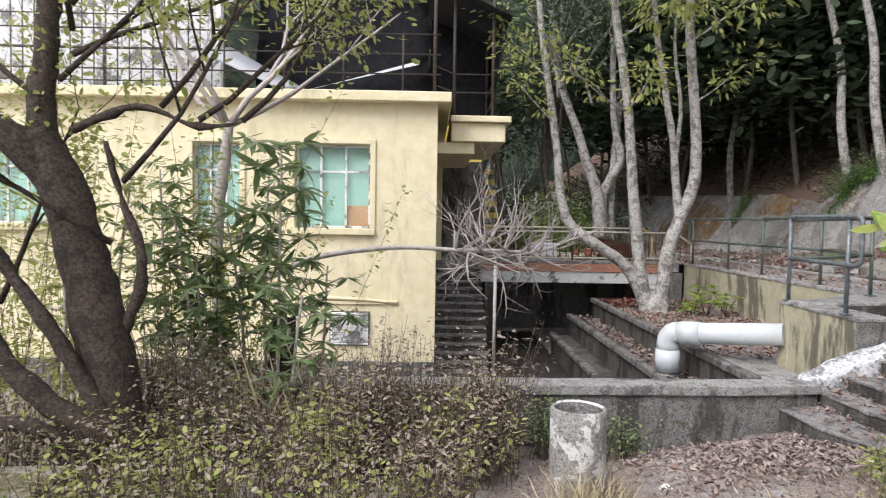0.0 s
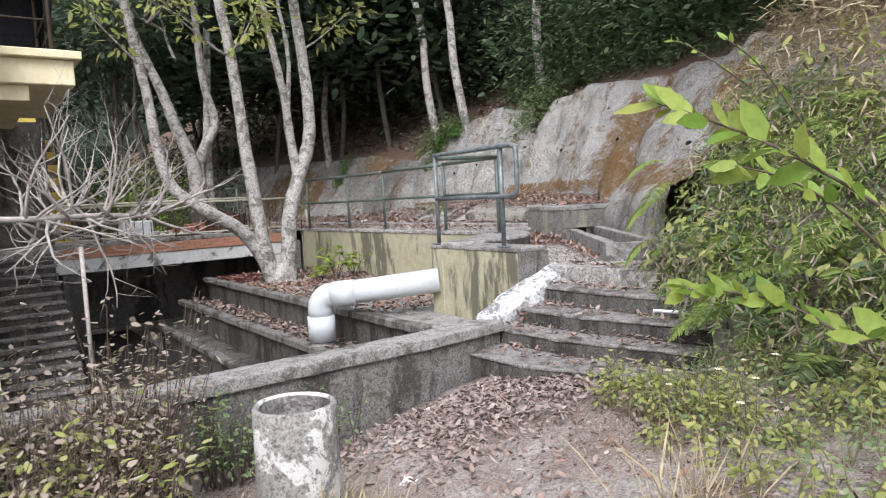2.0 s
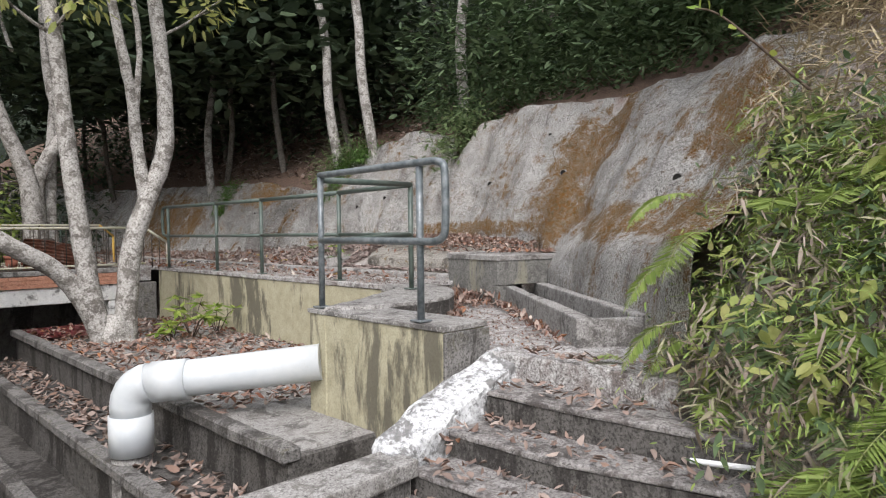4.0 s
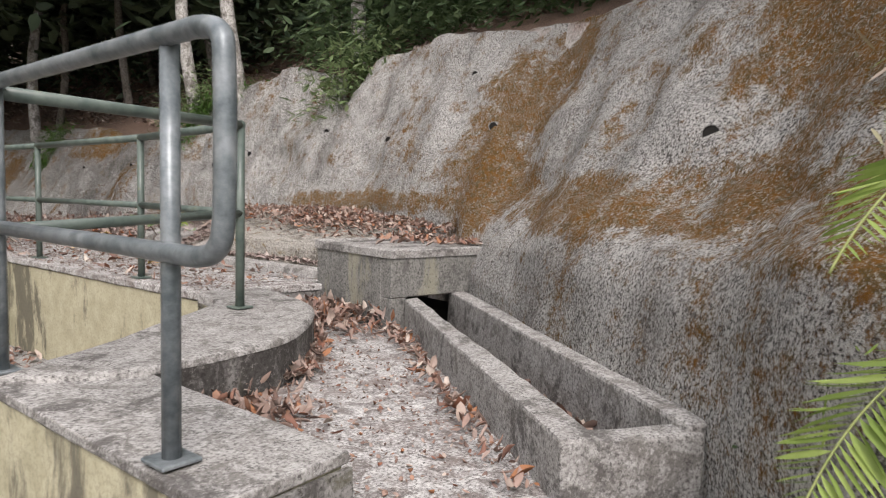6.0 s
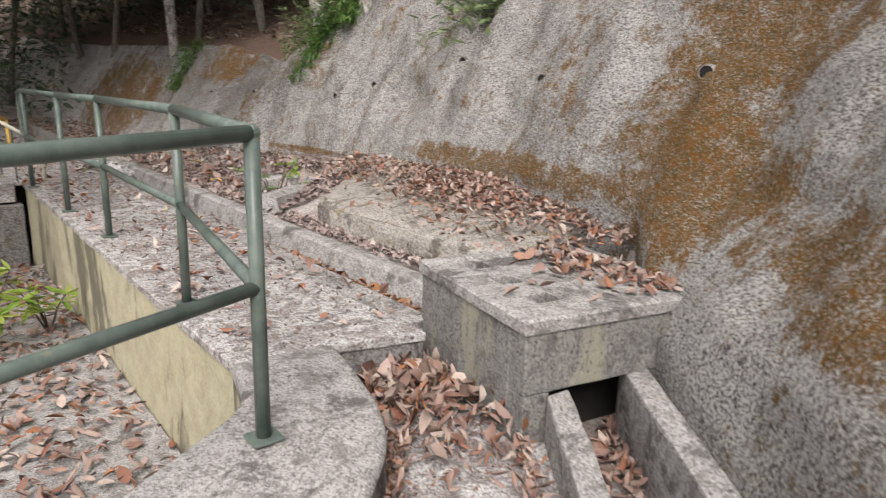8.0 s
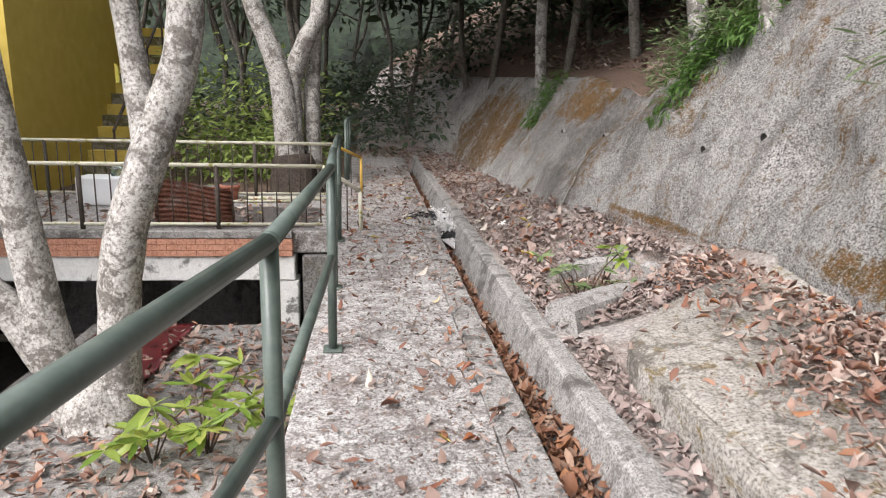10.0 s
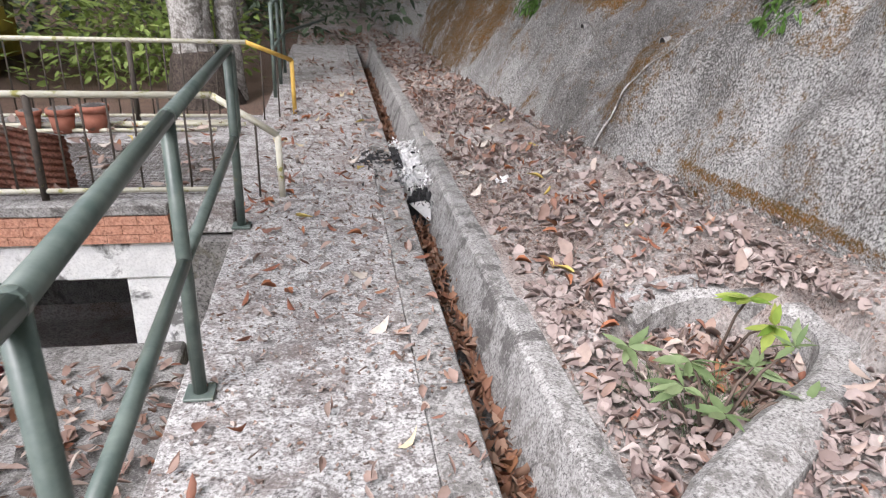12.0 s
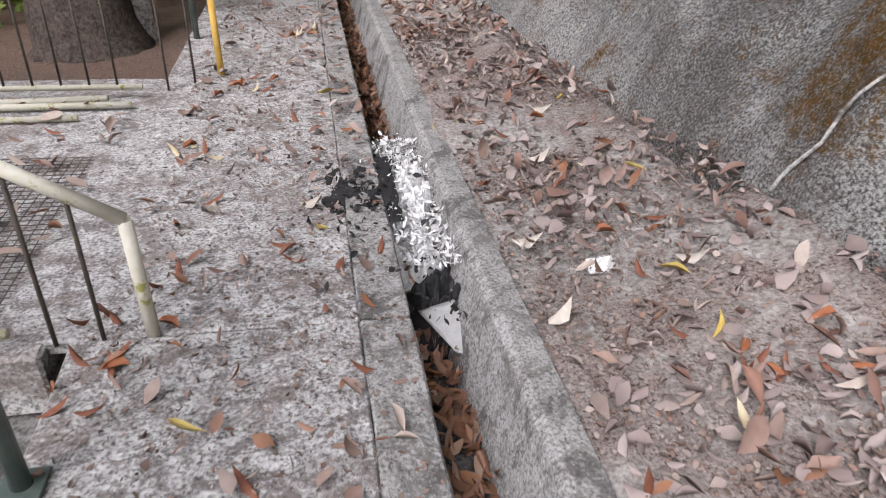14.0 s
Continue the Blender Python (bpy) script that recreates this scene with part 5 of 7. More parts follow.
def yard_tree():
    t = thing("pale_barked_tree", "multi-stemmed pale-barked tree rooted in the yard terrace", "tree")
    Y = 9.6
    stems = [
        ([(4.78, Y, 0.3), (4.62, Y, 0.8), (4.28, Y, 1.32), (3.7, Y - 0.1, 1.7), (3.2, Y, 2.12), (3.02, Y, 2.8), (2.95, Y, 3.5), (2.76, Y, 4.7), (2.58, Y, 6.0), (2.4, Y, 8.5)], 0.13, 0.05),
        ([(4.80, Y, 0.3), (4.64, Y, 1.0), (4.52, Y, 1.9), (4.41, Y, 2.9), (4.28, Y, 4.4), (3.97, Y, 6.34), (3.8, Y, 8.6)], 0.14, 0.06),
        ([(5.04, Y, 0.25), (5.06, Y, 0.9), (5.14, Y, 1.6), (5.36, Y, 2.25), (5.58, Y, 2.85), (5.62, Y, 3.5), (5.56, Y, 4.4), (5.42, Y, 6.0), (5.4, Y, 9.0)], 0.145, 0.08),
        ([(5.34, Y, 2.2), (5.26, Y + 0.05, 2.9), (5.18, Y, 3.6), (4.98, Y, 4.7), (4.74, Y, 6.2), (4.6, Y, 8.4)], 0.09, 0.04),
        ([(5.22, Y, 3.3), (5.26, Y - 0.1, 4.3), (5.1, Y - 0.15, 5.4), (5.2, Y, 7.0)], 0.045, 0.02),
    ]
    for p, a, b in stems:
        part("stem", stem(p, a, b), M_bark, t)
    part("root_flare", rough(tube([(4.9, Y, 0.2), (4.9, Y, 0.42), (4.9, Y, 0.75)], [0.36, 0.26, 0.14], 16), 0.08, 0.03, 6), M_bark, t)
    r = random.Random(3)
    tips = []
    for p0, d in (((5.55, Y, 4.4), (1, 0, 0.7)), ((4.3, Y, 4.2), (-0.9, -0.3, 0.3)), ((4.3, Y, 4.3), (0.2, -0.8, 0.2)), ((4.1, Y, 5.6), (0.6, -0.5, 0.2)), ((2.75, Y, 4.8), (-0.7, 0, 0.7)), ((5.5, Y, 5.6), (0.8, -0.4, 0.5)),
                  ((3.9, Y, 6.6), (0.3, -0.6, 0.6)), ((4.65, Y, 6.8), (-0.4, -0.6, 0.4)), ((5.4, Y, 7.2), (0.6, 0.3, 0.5)), ((2.5, Y, 6.5), (0.4, -0.5, 0.5)), ((3.0, Y, 3.9), (-0.8, -0.2, 0.6)), ((5.4, Y, 8.0), (-0.5, 0.5, 0.6))):
        bm = bmesh.new()
        grow(bm, p0, d, r.uniform(0.9, 1.6), 0.025, 1, tips, r)
        part("branch", bm, M_bark, t)
    low = [q for q in tips if q[0].z < 6.2]
    P, D, S = sprays(r.sample(low, min(len(low), 150)), 9, 0.15, r, (0.10, 0.2), 0.5)
    c = leaf_cloud("crown", P, D, S, 0.38, L_yg)
    c.parent = t
    P, D, S = sprays([q for q in tips if q[0].z >= 6.0], 22, 0.35, r, (0.10, 0.2), 0.4)
    c = leaf_cloud("crown", P, D, S, 0.38, L_yg)
    c.parent = t
    t.matrix_basis = Matrix.Translation((-0.0175, 0.125, -0.0925)) @ Matrix.Scale(1.05, 4)


yard_tree()


def big_tree():
    t = thing("forked_tree", "thick pale forked tree beyond the platform", "tree")
    Y = 16.9
    for p, a, b in (([(5.72, Y, 0.9), (5.68, Y, 1.8), (5.62, Y, 2.7), (5.5, Y, 3.2), (5.2, Y, 4.0), (4.95, Y, 4.8), (4.3, Y, 6.6), (3.95, Y, 9.5)], 0.24, 0.08),
                    ([(5.78, Y, 1.6), (5.75, Y + 0.1, 2.8), (6.0, Y, 3.5), (6.25, Y, 4.1), (6.0, Y, 5.4), (5.9, Y, 9)], 0.18, 0.08),
                    ([(6.1, Y + 0.3, 0.9), (6.05, Y + 0.3, 2.5), (6.2, Y + 0.4, 4.5), (6.5, Y + 0.5, 8.0)], 0.16, 0.08)):
        part("stem", stem(p, a, b, 8, 16), M_bark, t)
    part("root_flare", rough(tube([(5.8, Y, 0.8), (5.78, Y, 1.15), (5.75, Y, 1.7)], [0.62, 0.42, 0.3], 18), 0.1, 0.05, 5), M_barkd, t)
    r = random.Random(5)
    tips = []
    bm = bmesh.new()
    for _ in range(16):
        zz = r.uniform(5.5, 9)
        grow(bm, (5.2 + r.uniform(-1, 1), Y, zz), (r.uniform(-1, 1), r.uniform(-1, 0.6), 0.6), r.uniform(1.5, 3), 0.05, 1, tips, r)
    part("branch", bm, M_bark, t)
    P, D, S = sprays(tips, 16, 0.5, r, (0.12, 0.24), 0.4)
    c = leaf_cloud("crown", P, D, S, 0.4, L_dark)
    c.parent = t


big_tree()


def forest_tree(seed, height, lean, bark, fork=True):
    """One woodland tree at the origin: bare lower trunk, leafy top."""
    r = random.Random(seed)
    t = thing("woodland_tree", "slender pale tree in the dark hillside wood", "tree", "trees in the hillside wood")
    tips = []
    pts = [(0, 0, -0.4)]
    x = y = 0
    for i in range(1, 7):
        x += lean[0] * height / 6 + r.uniform(-0.24, 0.24)
        y += lean[1] * height / 6 + r.uniform(-0.24, 0.24)
        pts.append((x, y, height * i / 6))
    part("trunk", stem(pts, 0.115 if bark is M_bark else 0.085, 0.04, 5, 8), bark, t)
    bm = bmesh.new()
    if fork:
        q = Vector(pts[2])
        add_tube(bm, curve_pts([q, q + Vector((-0.35, 0.2, 0.9)), q + Vector((-0.6, 0.3, 2.4)), q + Vector((-0.9, 0.4, 4.5))], 4), [0.06 - 0.003 * i for i in range(13)], 7)
    for i in range(8):
        q = Vector(pts[3]).lerp(Vector(pts[6]), r.random())
        grow(bm, q, (r.uniform(-1, 1), r.uniform(-1, 1), 0.35), r.uniform(1.3, 2.6), 0.04, 1, tips, r)
    part("branch", bm, bark, t)
    P, D, S = sprays(tips, 7, 0.55, r, (0.16, 0.32), 0.3)
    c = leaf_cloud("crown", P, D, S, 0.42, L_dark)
    c.parent = t
    return t


protos = [forest_tree(11, 8.5, (-0.13, 0.11), M_bark, False), forest_tree(12, 9.5, (0.0, 0.03), M_bark, False), forest_tree(13, 7.5, (-0.1, 0.02), M_woodbark), forest_tree(14, 10, (-0.02, 0.05), M_woodbark)]
spots = [(10.5, 12.45), (11.2, 9.45), (12.2, 14.5), (13.0, 18.5)]
for t, (x, y) in zip(protos, spots):
    t.matrix_basis = pose(x, y, float(ground_z(x, y)))
r = random.Random(21)
placed = list(spots)
copy_thing(protos[0], pose(10.6, 11.4, float(ground_z(10.6, 11.4)), 0, 0, 8))
copy_thing(protos[2], pose(10.6, 18.2, float(ground_z(10.6, 18.2)), 0, 0, 140))
copy_thing(protos[1], pose(10.15, 18.0, 2.75, 0, 3, 50))
copy_thing(protos[0], pose(13.5, 9.5, float(ground_z(13.5, 9.5)), 0, 0, 30))
for i in range(72):
    for _ in range(30):
        x, y = r.uniform(11.8, 25), r.uniform(-8, 36)
        if i % 3 == 2:
            x, y = r.uniform(-4, 11.5), r.uniform(21.5, 34)
            if x < 3.2 and y < 24:
                continue
        if i % 9 == 4:
            x, y = r.uniform(11, 15), r.uniform(2, 22)
        if all((x - a) ** 2 + (y - b) ** 2 > 1.6 for a, b in placed) and not (5.8 < x < 9.5 and y < 25):
            break
    placed.append((x, y))
    copy_thing(protos[2 + i % 2], pose(x, y, float(ground_z(x, y)), 0, 0, r.uniform(0, 360)))

# undergrowth on the hill and a far leafy bank that closes the wood
def undergrowth(name, label, count, region, size, material, height=1.2, seed=1, clump=26, width=0.4):
    r = random.Random(seed)
    P, D, S = [], [], []
    for _ in range(count // clump):
        x, y = region(r)
        z0 = float(ground_z(x, y))
        h = r.uniform(0.25, 1.0) * height
        for _ in range(clump):
            a, u = r.uniform(0, 6.28), r.random() ** 0.5
            w = 0.45 * height * u
            P.append((x + w * math.cos(a), y + w * math.sin(a), z0 + h * r.uniform(0.05, 1)))
            D.append((math.cos(a) + r.gauss(0, 0.4), math.sin(a) + r.gauss(0, 0.4), r.uniform(-0.7, 0.7)))
            S.append(r.uniform(*size))
    return tagged(leaf_cloud(name, P, D, S, width, material), label, "undergrowth", kind="stuff")


def hill_edge(r):
    y = r.uniform(-2, 10.5)
    return float(along(CREST, y, 1)) + 0.25 + abs(r.gauss(0, 1.2)), y


def hill_back(r):
    return r.uniform(11.3, 26), r.uniform(-8, 34)


def wood_end(r):
    return r.uniform(-2, 12), r.uniform(22.5, 36)


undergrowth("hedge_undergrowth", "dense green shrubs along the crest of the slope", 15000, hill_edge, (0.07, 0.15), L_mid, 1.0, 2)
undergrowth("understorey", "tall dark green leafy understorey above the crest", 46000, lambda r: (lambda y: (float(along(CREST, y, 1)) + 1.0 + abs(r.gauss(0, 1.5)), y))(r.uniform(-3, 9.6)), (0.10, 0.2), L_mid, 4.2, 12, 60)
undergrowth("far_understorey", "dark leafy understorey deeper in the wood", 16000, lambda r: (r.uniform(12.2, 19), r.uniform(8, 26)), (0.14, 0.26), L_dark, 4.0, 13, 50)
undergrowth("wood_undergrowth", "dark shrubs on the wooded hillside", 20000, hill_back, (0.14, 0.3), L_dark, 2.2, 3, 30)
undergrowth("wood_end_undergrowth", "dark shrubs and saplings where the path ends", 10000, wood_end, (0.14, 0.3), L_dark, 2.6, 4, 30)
undergrowth("yard_shrubs", "leafy bright shrubs behind the platform", 3000, lambda r: (r.uniform(4.1, 5.4), r.uniform(17.8, 20.5)), (0.09, 0.2), L_fern, 2.6, 6, 30)


def canopy():
    """High leaf cover over the wooded hill, in uneven clumps, added to block light."""
    r = random.Random(31)
    P, D, S = [], [], []
    for _ in range(620):
        x, y = (r.uniform(11.5, 27), r.uniform(-10, 36)) if r.random() < 0.68 else (r.uniform(-2, 12), r.uniform(17.5, 36))
        z0 = float(ground_z(x, y)) + r.uniform(5.5, 10)
        for _ in range(20):
            P.append((x + r.gauss(0, 0.9), y + r.gauss(0, 0.9), z0 + r.gauss(0, 0.45)))
            D.append((r.gauss(0, 1), r.gauss(0, 1), r.gauss(0, 0.3)))
            S.append(r.uniform(0.35, 0.75))
    tagged(leaf_cloud("wood_shade_cover", P, D, S, 0.5, L_dark), "added high leaf layer that shades the hillside wood", "canopy", kind="stuff")


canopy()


def path_end_shade_cover():
    # leaf clumps added overhead to darken the far slope and path end
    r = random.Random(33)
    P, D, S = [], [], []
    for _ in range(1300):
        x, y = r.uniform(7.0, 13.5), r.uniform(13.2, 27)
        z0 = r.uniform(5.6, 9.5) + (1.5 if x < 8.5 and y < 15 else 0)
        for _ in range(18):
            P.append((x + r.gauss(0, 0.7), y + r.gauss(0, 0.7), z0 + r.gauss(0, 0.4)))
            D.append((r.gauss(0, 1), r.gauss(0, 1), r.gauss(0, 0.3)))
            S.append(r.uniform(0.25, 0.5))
    tagged(leaf_cloud("path_end_shade_cover", P, D, S, 0.5, L_dark), "added leaf layer shading the path's end", "canopy", kind="stuff")


path_end_shade_cover()
# far wooded hill shell that ends the view; near-black green carries the wood's shade
for nm, pts_, lab in (("wooded_hill", [(20, -40), (24, -12), (27, 8), (26, 24), (18, 34), (2, 38), (-20, 42), (-50, 44)], "wooded hill backdrop with deep shade in its colour"),):
    bm = bmesh.new()
    cps = curve_pts([(x, y, 0) for x, y in pts_], 14)
    rows_ = []
    for p in cps:
        line = []
        for j in range(14):
            q = Vector((p.x, p.y, -1 + j * 2.2))
            out = Vector((p.x, p.y - 10, 0)).normalized()
            q += out * (j * 1.6) + Vector((nz(q, 0.35), nz(q + Vector((9, 0, 0)), 0.35), 0)) * 3
            line.append(bm.verts.new(q))
        rows_.append(line)
    for a, b in zip(rows_, rows_[1:]):
        for k in range(13):
            bm.faces.new((a[k], b[k], b[k + 1], a[k + 1]))
    M_far = stained("far_wood_shade", (0.014, 0.021, 0.013), (0.028, 0.04, 0.024), (0.006, 0.008, 0.006), (0.009, 0.012, 0.008), 0.5, grain=3, patch=0.5, bumps=2.0)
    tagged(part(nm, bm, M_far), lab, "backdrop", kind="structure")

# ---- foreground plants ----
def dark_tree():
    t = thing("gnarled_dark_tree", "gnarled dark-barked tree with sparse yellowing leaves", "tree")
    Y = 2.2
    gn = lambda bm: rough(bm, 0.09, 0.03, 5)
    for p, a, b in (([(-1.88, Y, 0.1), (-1.98, Y, 0.55), (-2.1, Y, 1.25), (-2.24, Y, 1.85), (-2.42, Y, 2.4), (-2.6, Y, 2.75)], 0.25, 0.16),
                    ([(-2.45, Y, 2.3), (-2.56, Y, 2.9), (-2.5, Y, 3.5), (-2.46, Y, 4.2), (-2.35, Y, 6.2)], 0.13, 0.06),
                    ([(-2.45, Y, 2.4), (-2.75, Y - 0.1, 2.75), (-3.05, Y, 2.85), (-3.5, Y, 3.3)], 0.16, 0.07),
                    ([(-1.9, Y - 0.2, 0.35), (-2.4, Y - 0.35, 0.75), (-2.75, Y - 0.4, 1.3), (-2.9, Y - 0.4, 2.2)], 0.11, 0.05),
                    ([(-1.85, Y - 0.15, 0.3), (-2.2, Y - 0.25, 1.0), (-2.5, Y - 0.3, 1.5), (-3.2, Y, 2.3)], 0.085, 0.03),
                    ([(-2.0, Y - 0.2, 0.25), (-2.5, Y - 0.3, 0.5), (-3.0, Y - 0.3, 0.55), (-3.4, Y - 0.3, 0.9)], 0.08, 0.03),
                    ([(-1.9, Y, 1.2), (-1.7, Y - 0.1, 1.7), (-1.85, Y - 0.1, 2.2), (-1.95, Y - 0.2, 2.7)], 0.05, 0.02),
                    ([(-2.3, Y, 2.8), (-1.8, Y, 3.0), (-1.3, Y, 2.85), (-0.9, Y, 2.9)], 0.035, 0.012)):
        part("limb", gn(stem(p, a, b, 6, 12)), M_barkd, t)
    r = random.Random(41)
    tips = []
    bm = bmesh.new()
    for p0, d in (((-2.4, Y, 3.2), (1, -0.2, 0.4)), ((-2.3, Y, 3.8), (0.8, -0.3, 0.6)), ((-2.3, Y, 4.2), (1, 0.2, 0.3)), ((-2.5, Y, 3.0), (-0.8, 0, 0.5)), ((-2.3, Y, 3.6), (0.3, -0.6, 0.5)),
                  ((-1.9, Y, 2.4), (0.7, -0.2, 0.5)), ((-2.8, Y - 0.3, 2.0), (-0.5, 0, 0.8)), ((-2.9, Y, 1.4), (0.3, 0, 1)), ((-1.6, Y, 3.0), (0.8, 0, 0.8)), ((-2.3, Y, 4.6), (-0.6, -0.4, 0.6)), ((-2.4, Y, 3.9), (-0.8, 0.2, 0.2)), ((-2.3, Y, 3.4), (0.9, 0.5, 0.5)), ((-1.3, Y, 2.9), (0.8, 0.1, 0.6)), ((-0.95, Y, 2.9), (0.7, 0.2, 0.7)), ((-2.6, Y, 2.7), (-0.9, -0.2, 0.2)), ((-2.0, Y, 1.9), (-0.6, -0.5, 0.5)), ((-2.35, Y, 4.4), (0.9, -0.1, 0.15))):
        grow(bm, p0, d, r.uniform(1.3, 2.4), 0.028, 2, tips, r, 0.6)
    part("branch", bm, M_barkd, t)
    P, D, S = sprays(tips, 14, 0.15, r, (0.045, 0.10), 0.3)
    leaf_cloud("crown", P, D, S, 0.5, L_yg).parent = t


dark_tree()


def bare_tree():
    """A thin grey tree before the building: leafless twigs, and one long dead limb to the side."""
    t = thing("thin_twiggy_tree", "thin grey tree with bare twigs and few leaves", "tree")
    Y = 5.2
    part("trunk", stem([(-2.0, Y, -0.6), (-2.05, Y, 0.8), (-2.1, Y, 1.9), (-2.0, Y, 2.8), (-1.95, Y, 3.3)], 0.10, 0.06, 6, 10), M_twig, t)
    r = random.Random(51)
    tips = []
    bm = bmesh.new()
    for d in ((-0.6, 0, 0.7), (0.5, -0.2, 0.7), (0.9, 0.1, 0.5), (-0.2, -0.3, 1), (0.2, 0.4, 0.9), (-0.9, 0.2, 0.5)):
        grow(bm, (-1.95, Y, 3.25), d, r.uniform(1.8, 3.2), 0.04, 3, tips, r, 0.7)
    part("branch", bm, M_twig, t)
    P, D, S = sprays(r.sample(tips, min(len(tips), 1500)), 4, 0.09, r, (0.035, 0.08), 0.3)
    leaf_cloud("crown", P, D, S, 0.5, L_yg).parent = t
    part("dead_limb", stem([(-2.02, Y, 1.2), (-1.5, Y + 0.1, 1.35), (-0.9, Y + 0.2, 1.62), (0.1, Y + 0.3, 1.76), (0.9, Y + 0.3, 1.74), (1.5, Y + 0.3, 1.74), (1.95, Y + 0.3, 1.7)], 0.045, 0.016, 6, 8), M_twig, t)
    bm = bmesh.new()
    tips2 = []
    for _ in range(42):
        x = r.uniform(0.8, 2.0)
        grow(bm, (x, Y + 0.3, 1.72), (r.uniform(-0.5, 1.0), r.uniform(-0.6, 0.6), r.uniform(-0.8, 0.9)), r.uniform(0.6, 1.1), 0.016, 2, tips2, r, 0.8)
    part("dead_twig", bm, M_twig, t)


bare_tree()


def whorled_sapling(x, y, z0, h, seed, n_whorl=7, material=None, leaf=(0.14, 0.24)):
    """A straight young tree with long drooping leaves in rosettes."""
    t = thing("long_leaved_sapling", "young tree with long drooping green leaves", "sapling", "saplings before the building")
    r = random.Random(seed)
    part("trunk", stem([(x, y, z0), (x + r.uniform(-0.1, 0.1), y, z0 + h * 0.5), (x + r.uniform(-0.15, 0.15), y, z0 + h)], 0.025, 0.01, 5, 7), M_twig, t)
    P, D, S = [], [], []
    for k in range(n_whorl):
        f = 0.3 + 0.7 * (k + 1) / n_whorl
        base = Vector((x, y, z0 + h * f))
        for b in range(3):
            a = r.uniform(0, 6.28)
            tip = base + Vector((math.cos(a), math.sin(a), 0.35)) * r.uniform(0.12, 0.45) * (1.25 - f * 0.6)
            part("branch", tube([base, base.lerp(tip, 0.5) + Vector((0, 0, 0.02)), tip], [0.008, 0.006, 0.004], 5), M_twig, t)
            for _ in range(9):
                a = r.uniform(0, 6.28)
                P.append(tip)
                D.append((math.cos(a), math.sin(a), r.uniform(-0.6, 0.5)))
                S.append(r.uniform(*leaf))
    leaf_cloud("leaves", P, D, S, 0.24, material or L_green, bend=0.45).parent = t


whorled_sapling(-0.95, 3.55, -0.3, 3.1, 61, 9, None, (0.2, 0.34))
whorled_sapling(-1.4, 3.6, -0.4, 2.5, 62, 8, None, (0.18, 0.3))
whorled_sapling(-1.6, 3.2, 0.0, 1.7, 63)
whorled_sapling(-0.6, 4.2, -0.6, 2.2, 64)
whorled_sapling(-2.1, 3.6, -0.2, 2.8, 65, 10)
whorled_sapling(-1.2, 4.3, -0.5, 3.4, 66, 10)
whorled_sapling(-2.7, 4.0, -0.4, 3.0, 67, 10, None, (0.1, 0.18))
whorled_sapling(-0.75, 3.0, -0.1, 1.5, 68, 8)
whorled_sapling(-1.75, 3.2, -0.1, 2.2, 69, 9, None, (0.14, 0.26))
whorled_sapling(-3.1, 3.4, -0.1, 2.9, 70, 10, L_yg, (0.1, 0.18))
stump = thing("dead_stump", "split dark dead stump among the shrubs", "stump")
bm = tube([(-0.97, 3.72, -0.2), (-0.97, 3.72, 0.4), (-0.96, 3.72, 0.8), (-0.93, 3.72, 1.05)], [0.15, 0.125, 0.115, 0.1], 22)
for v in bm.verts:
    a = math.atan2(v.co.y - 3.72, v.co.x + 0.97)
    v.co.z += 0.14 * math.sin(a * 5) * max(0, (v.co.z - 0.5)) * 1.5
    v.co += Vector((math.cos(a), math.sin(a), 0)) * 0.02 * math.sin(a * 9)
part("stump_body", bm, M_barkd, stump)


def shrub_bed(name, label, spots, h, n_stem, leaf, material, per=7, seed=1, stem_mat=None, width=0.5, droop=0.2):
    """Low woody weeds: thin upright stems carrying small leaves, uncountable."""
    r = random.Random(seed)
    bm = bmesh.new()
    P, D, S = [], [], []
    for x, y in spots(r, n_stem):
        z0 = float(ground_z(x, y))
        hh = h * max(0.3, r.uniform(0.6, 1.1) + 0.7 * nz((x * 1.7, y * 1.7, seed)))
        lean = Vector((r.gauss(0, 0.18), r.gauss(0, 0.18), 1)) * hh
        b = Vector((x, y, z0))
        add_tube(bm, [b, b + lean * 0.5 + Vector((r.gauss(0, 0.03), r.gauss(0, 0.03), 0)), b + lean], [0.006, 0.004, 0.002], 4, False)
        for _ in range(per):
            f = r.uniform(0.25, 1.05)
            a = r.uniform(0, 6.28)
            P.append(b + lean * f + Vector((math.cos(a), math.sin(a), 0)) * r.uniform(0.01, 0.10))
            D.append((math.cos(a), math.sin(a), r.uniform(-droop - 0.5, 0.6)))
            S.append(r.uniform(*leaf))
    ob = tagged(leaf_cloud(name, P, D, S, width, material), label, "weeds", kind="stuff")
    tw = part("weed_stems", bm, stem_mat or M_twig, ob)
    return ob


def bed_spots(x0, x1, y0, y1, keep=None):
    def f(r, n):
        out = []
        while len(out) < n:
            x, y = r.uniform(x0, x1), r.uniform(y0, y1)
            if keep is None or keep(x, y):
                out.append((x, y))
        return out
    return f


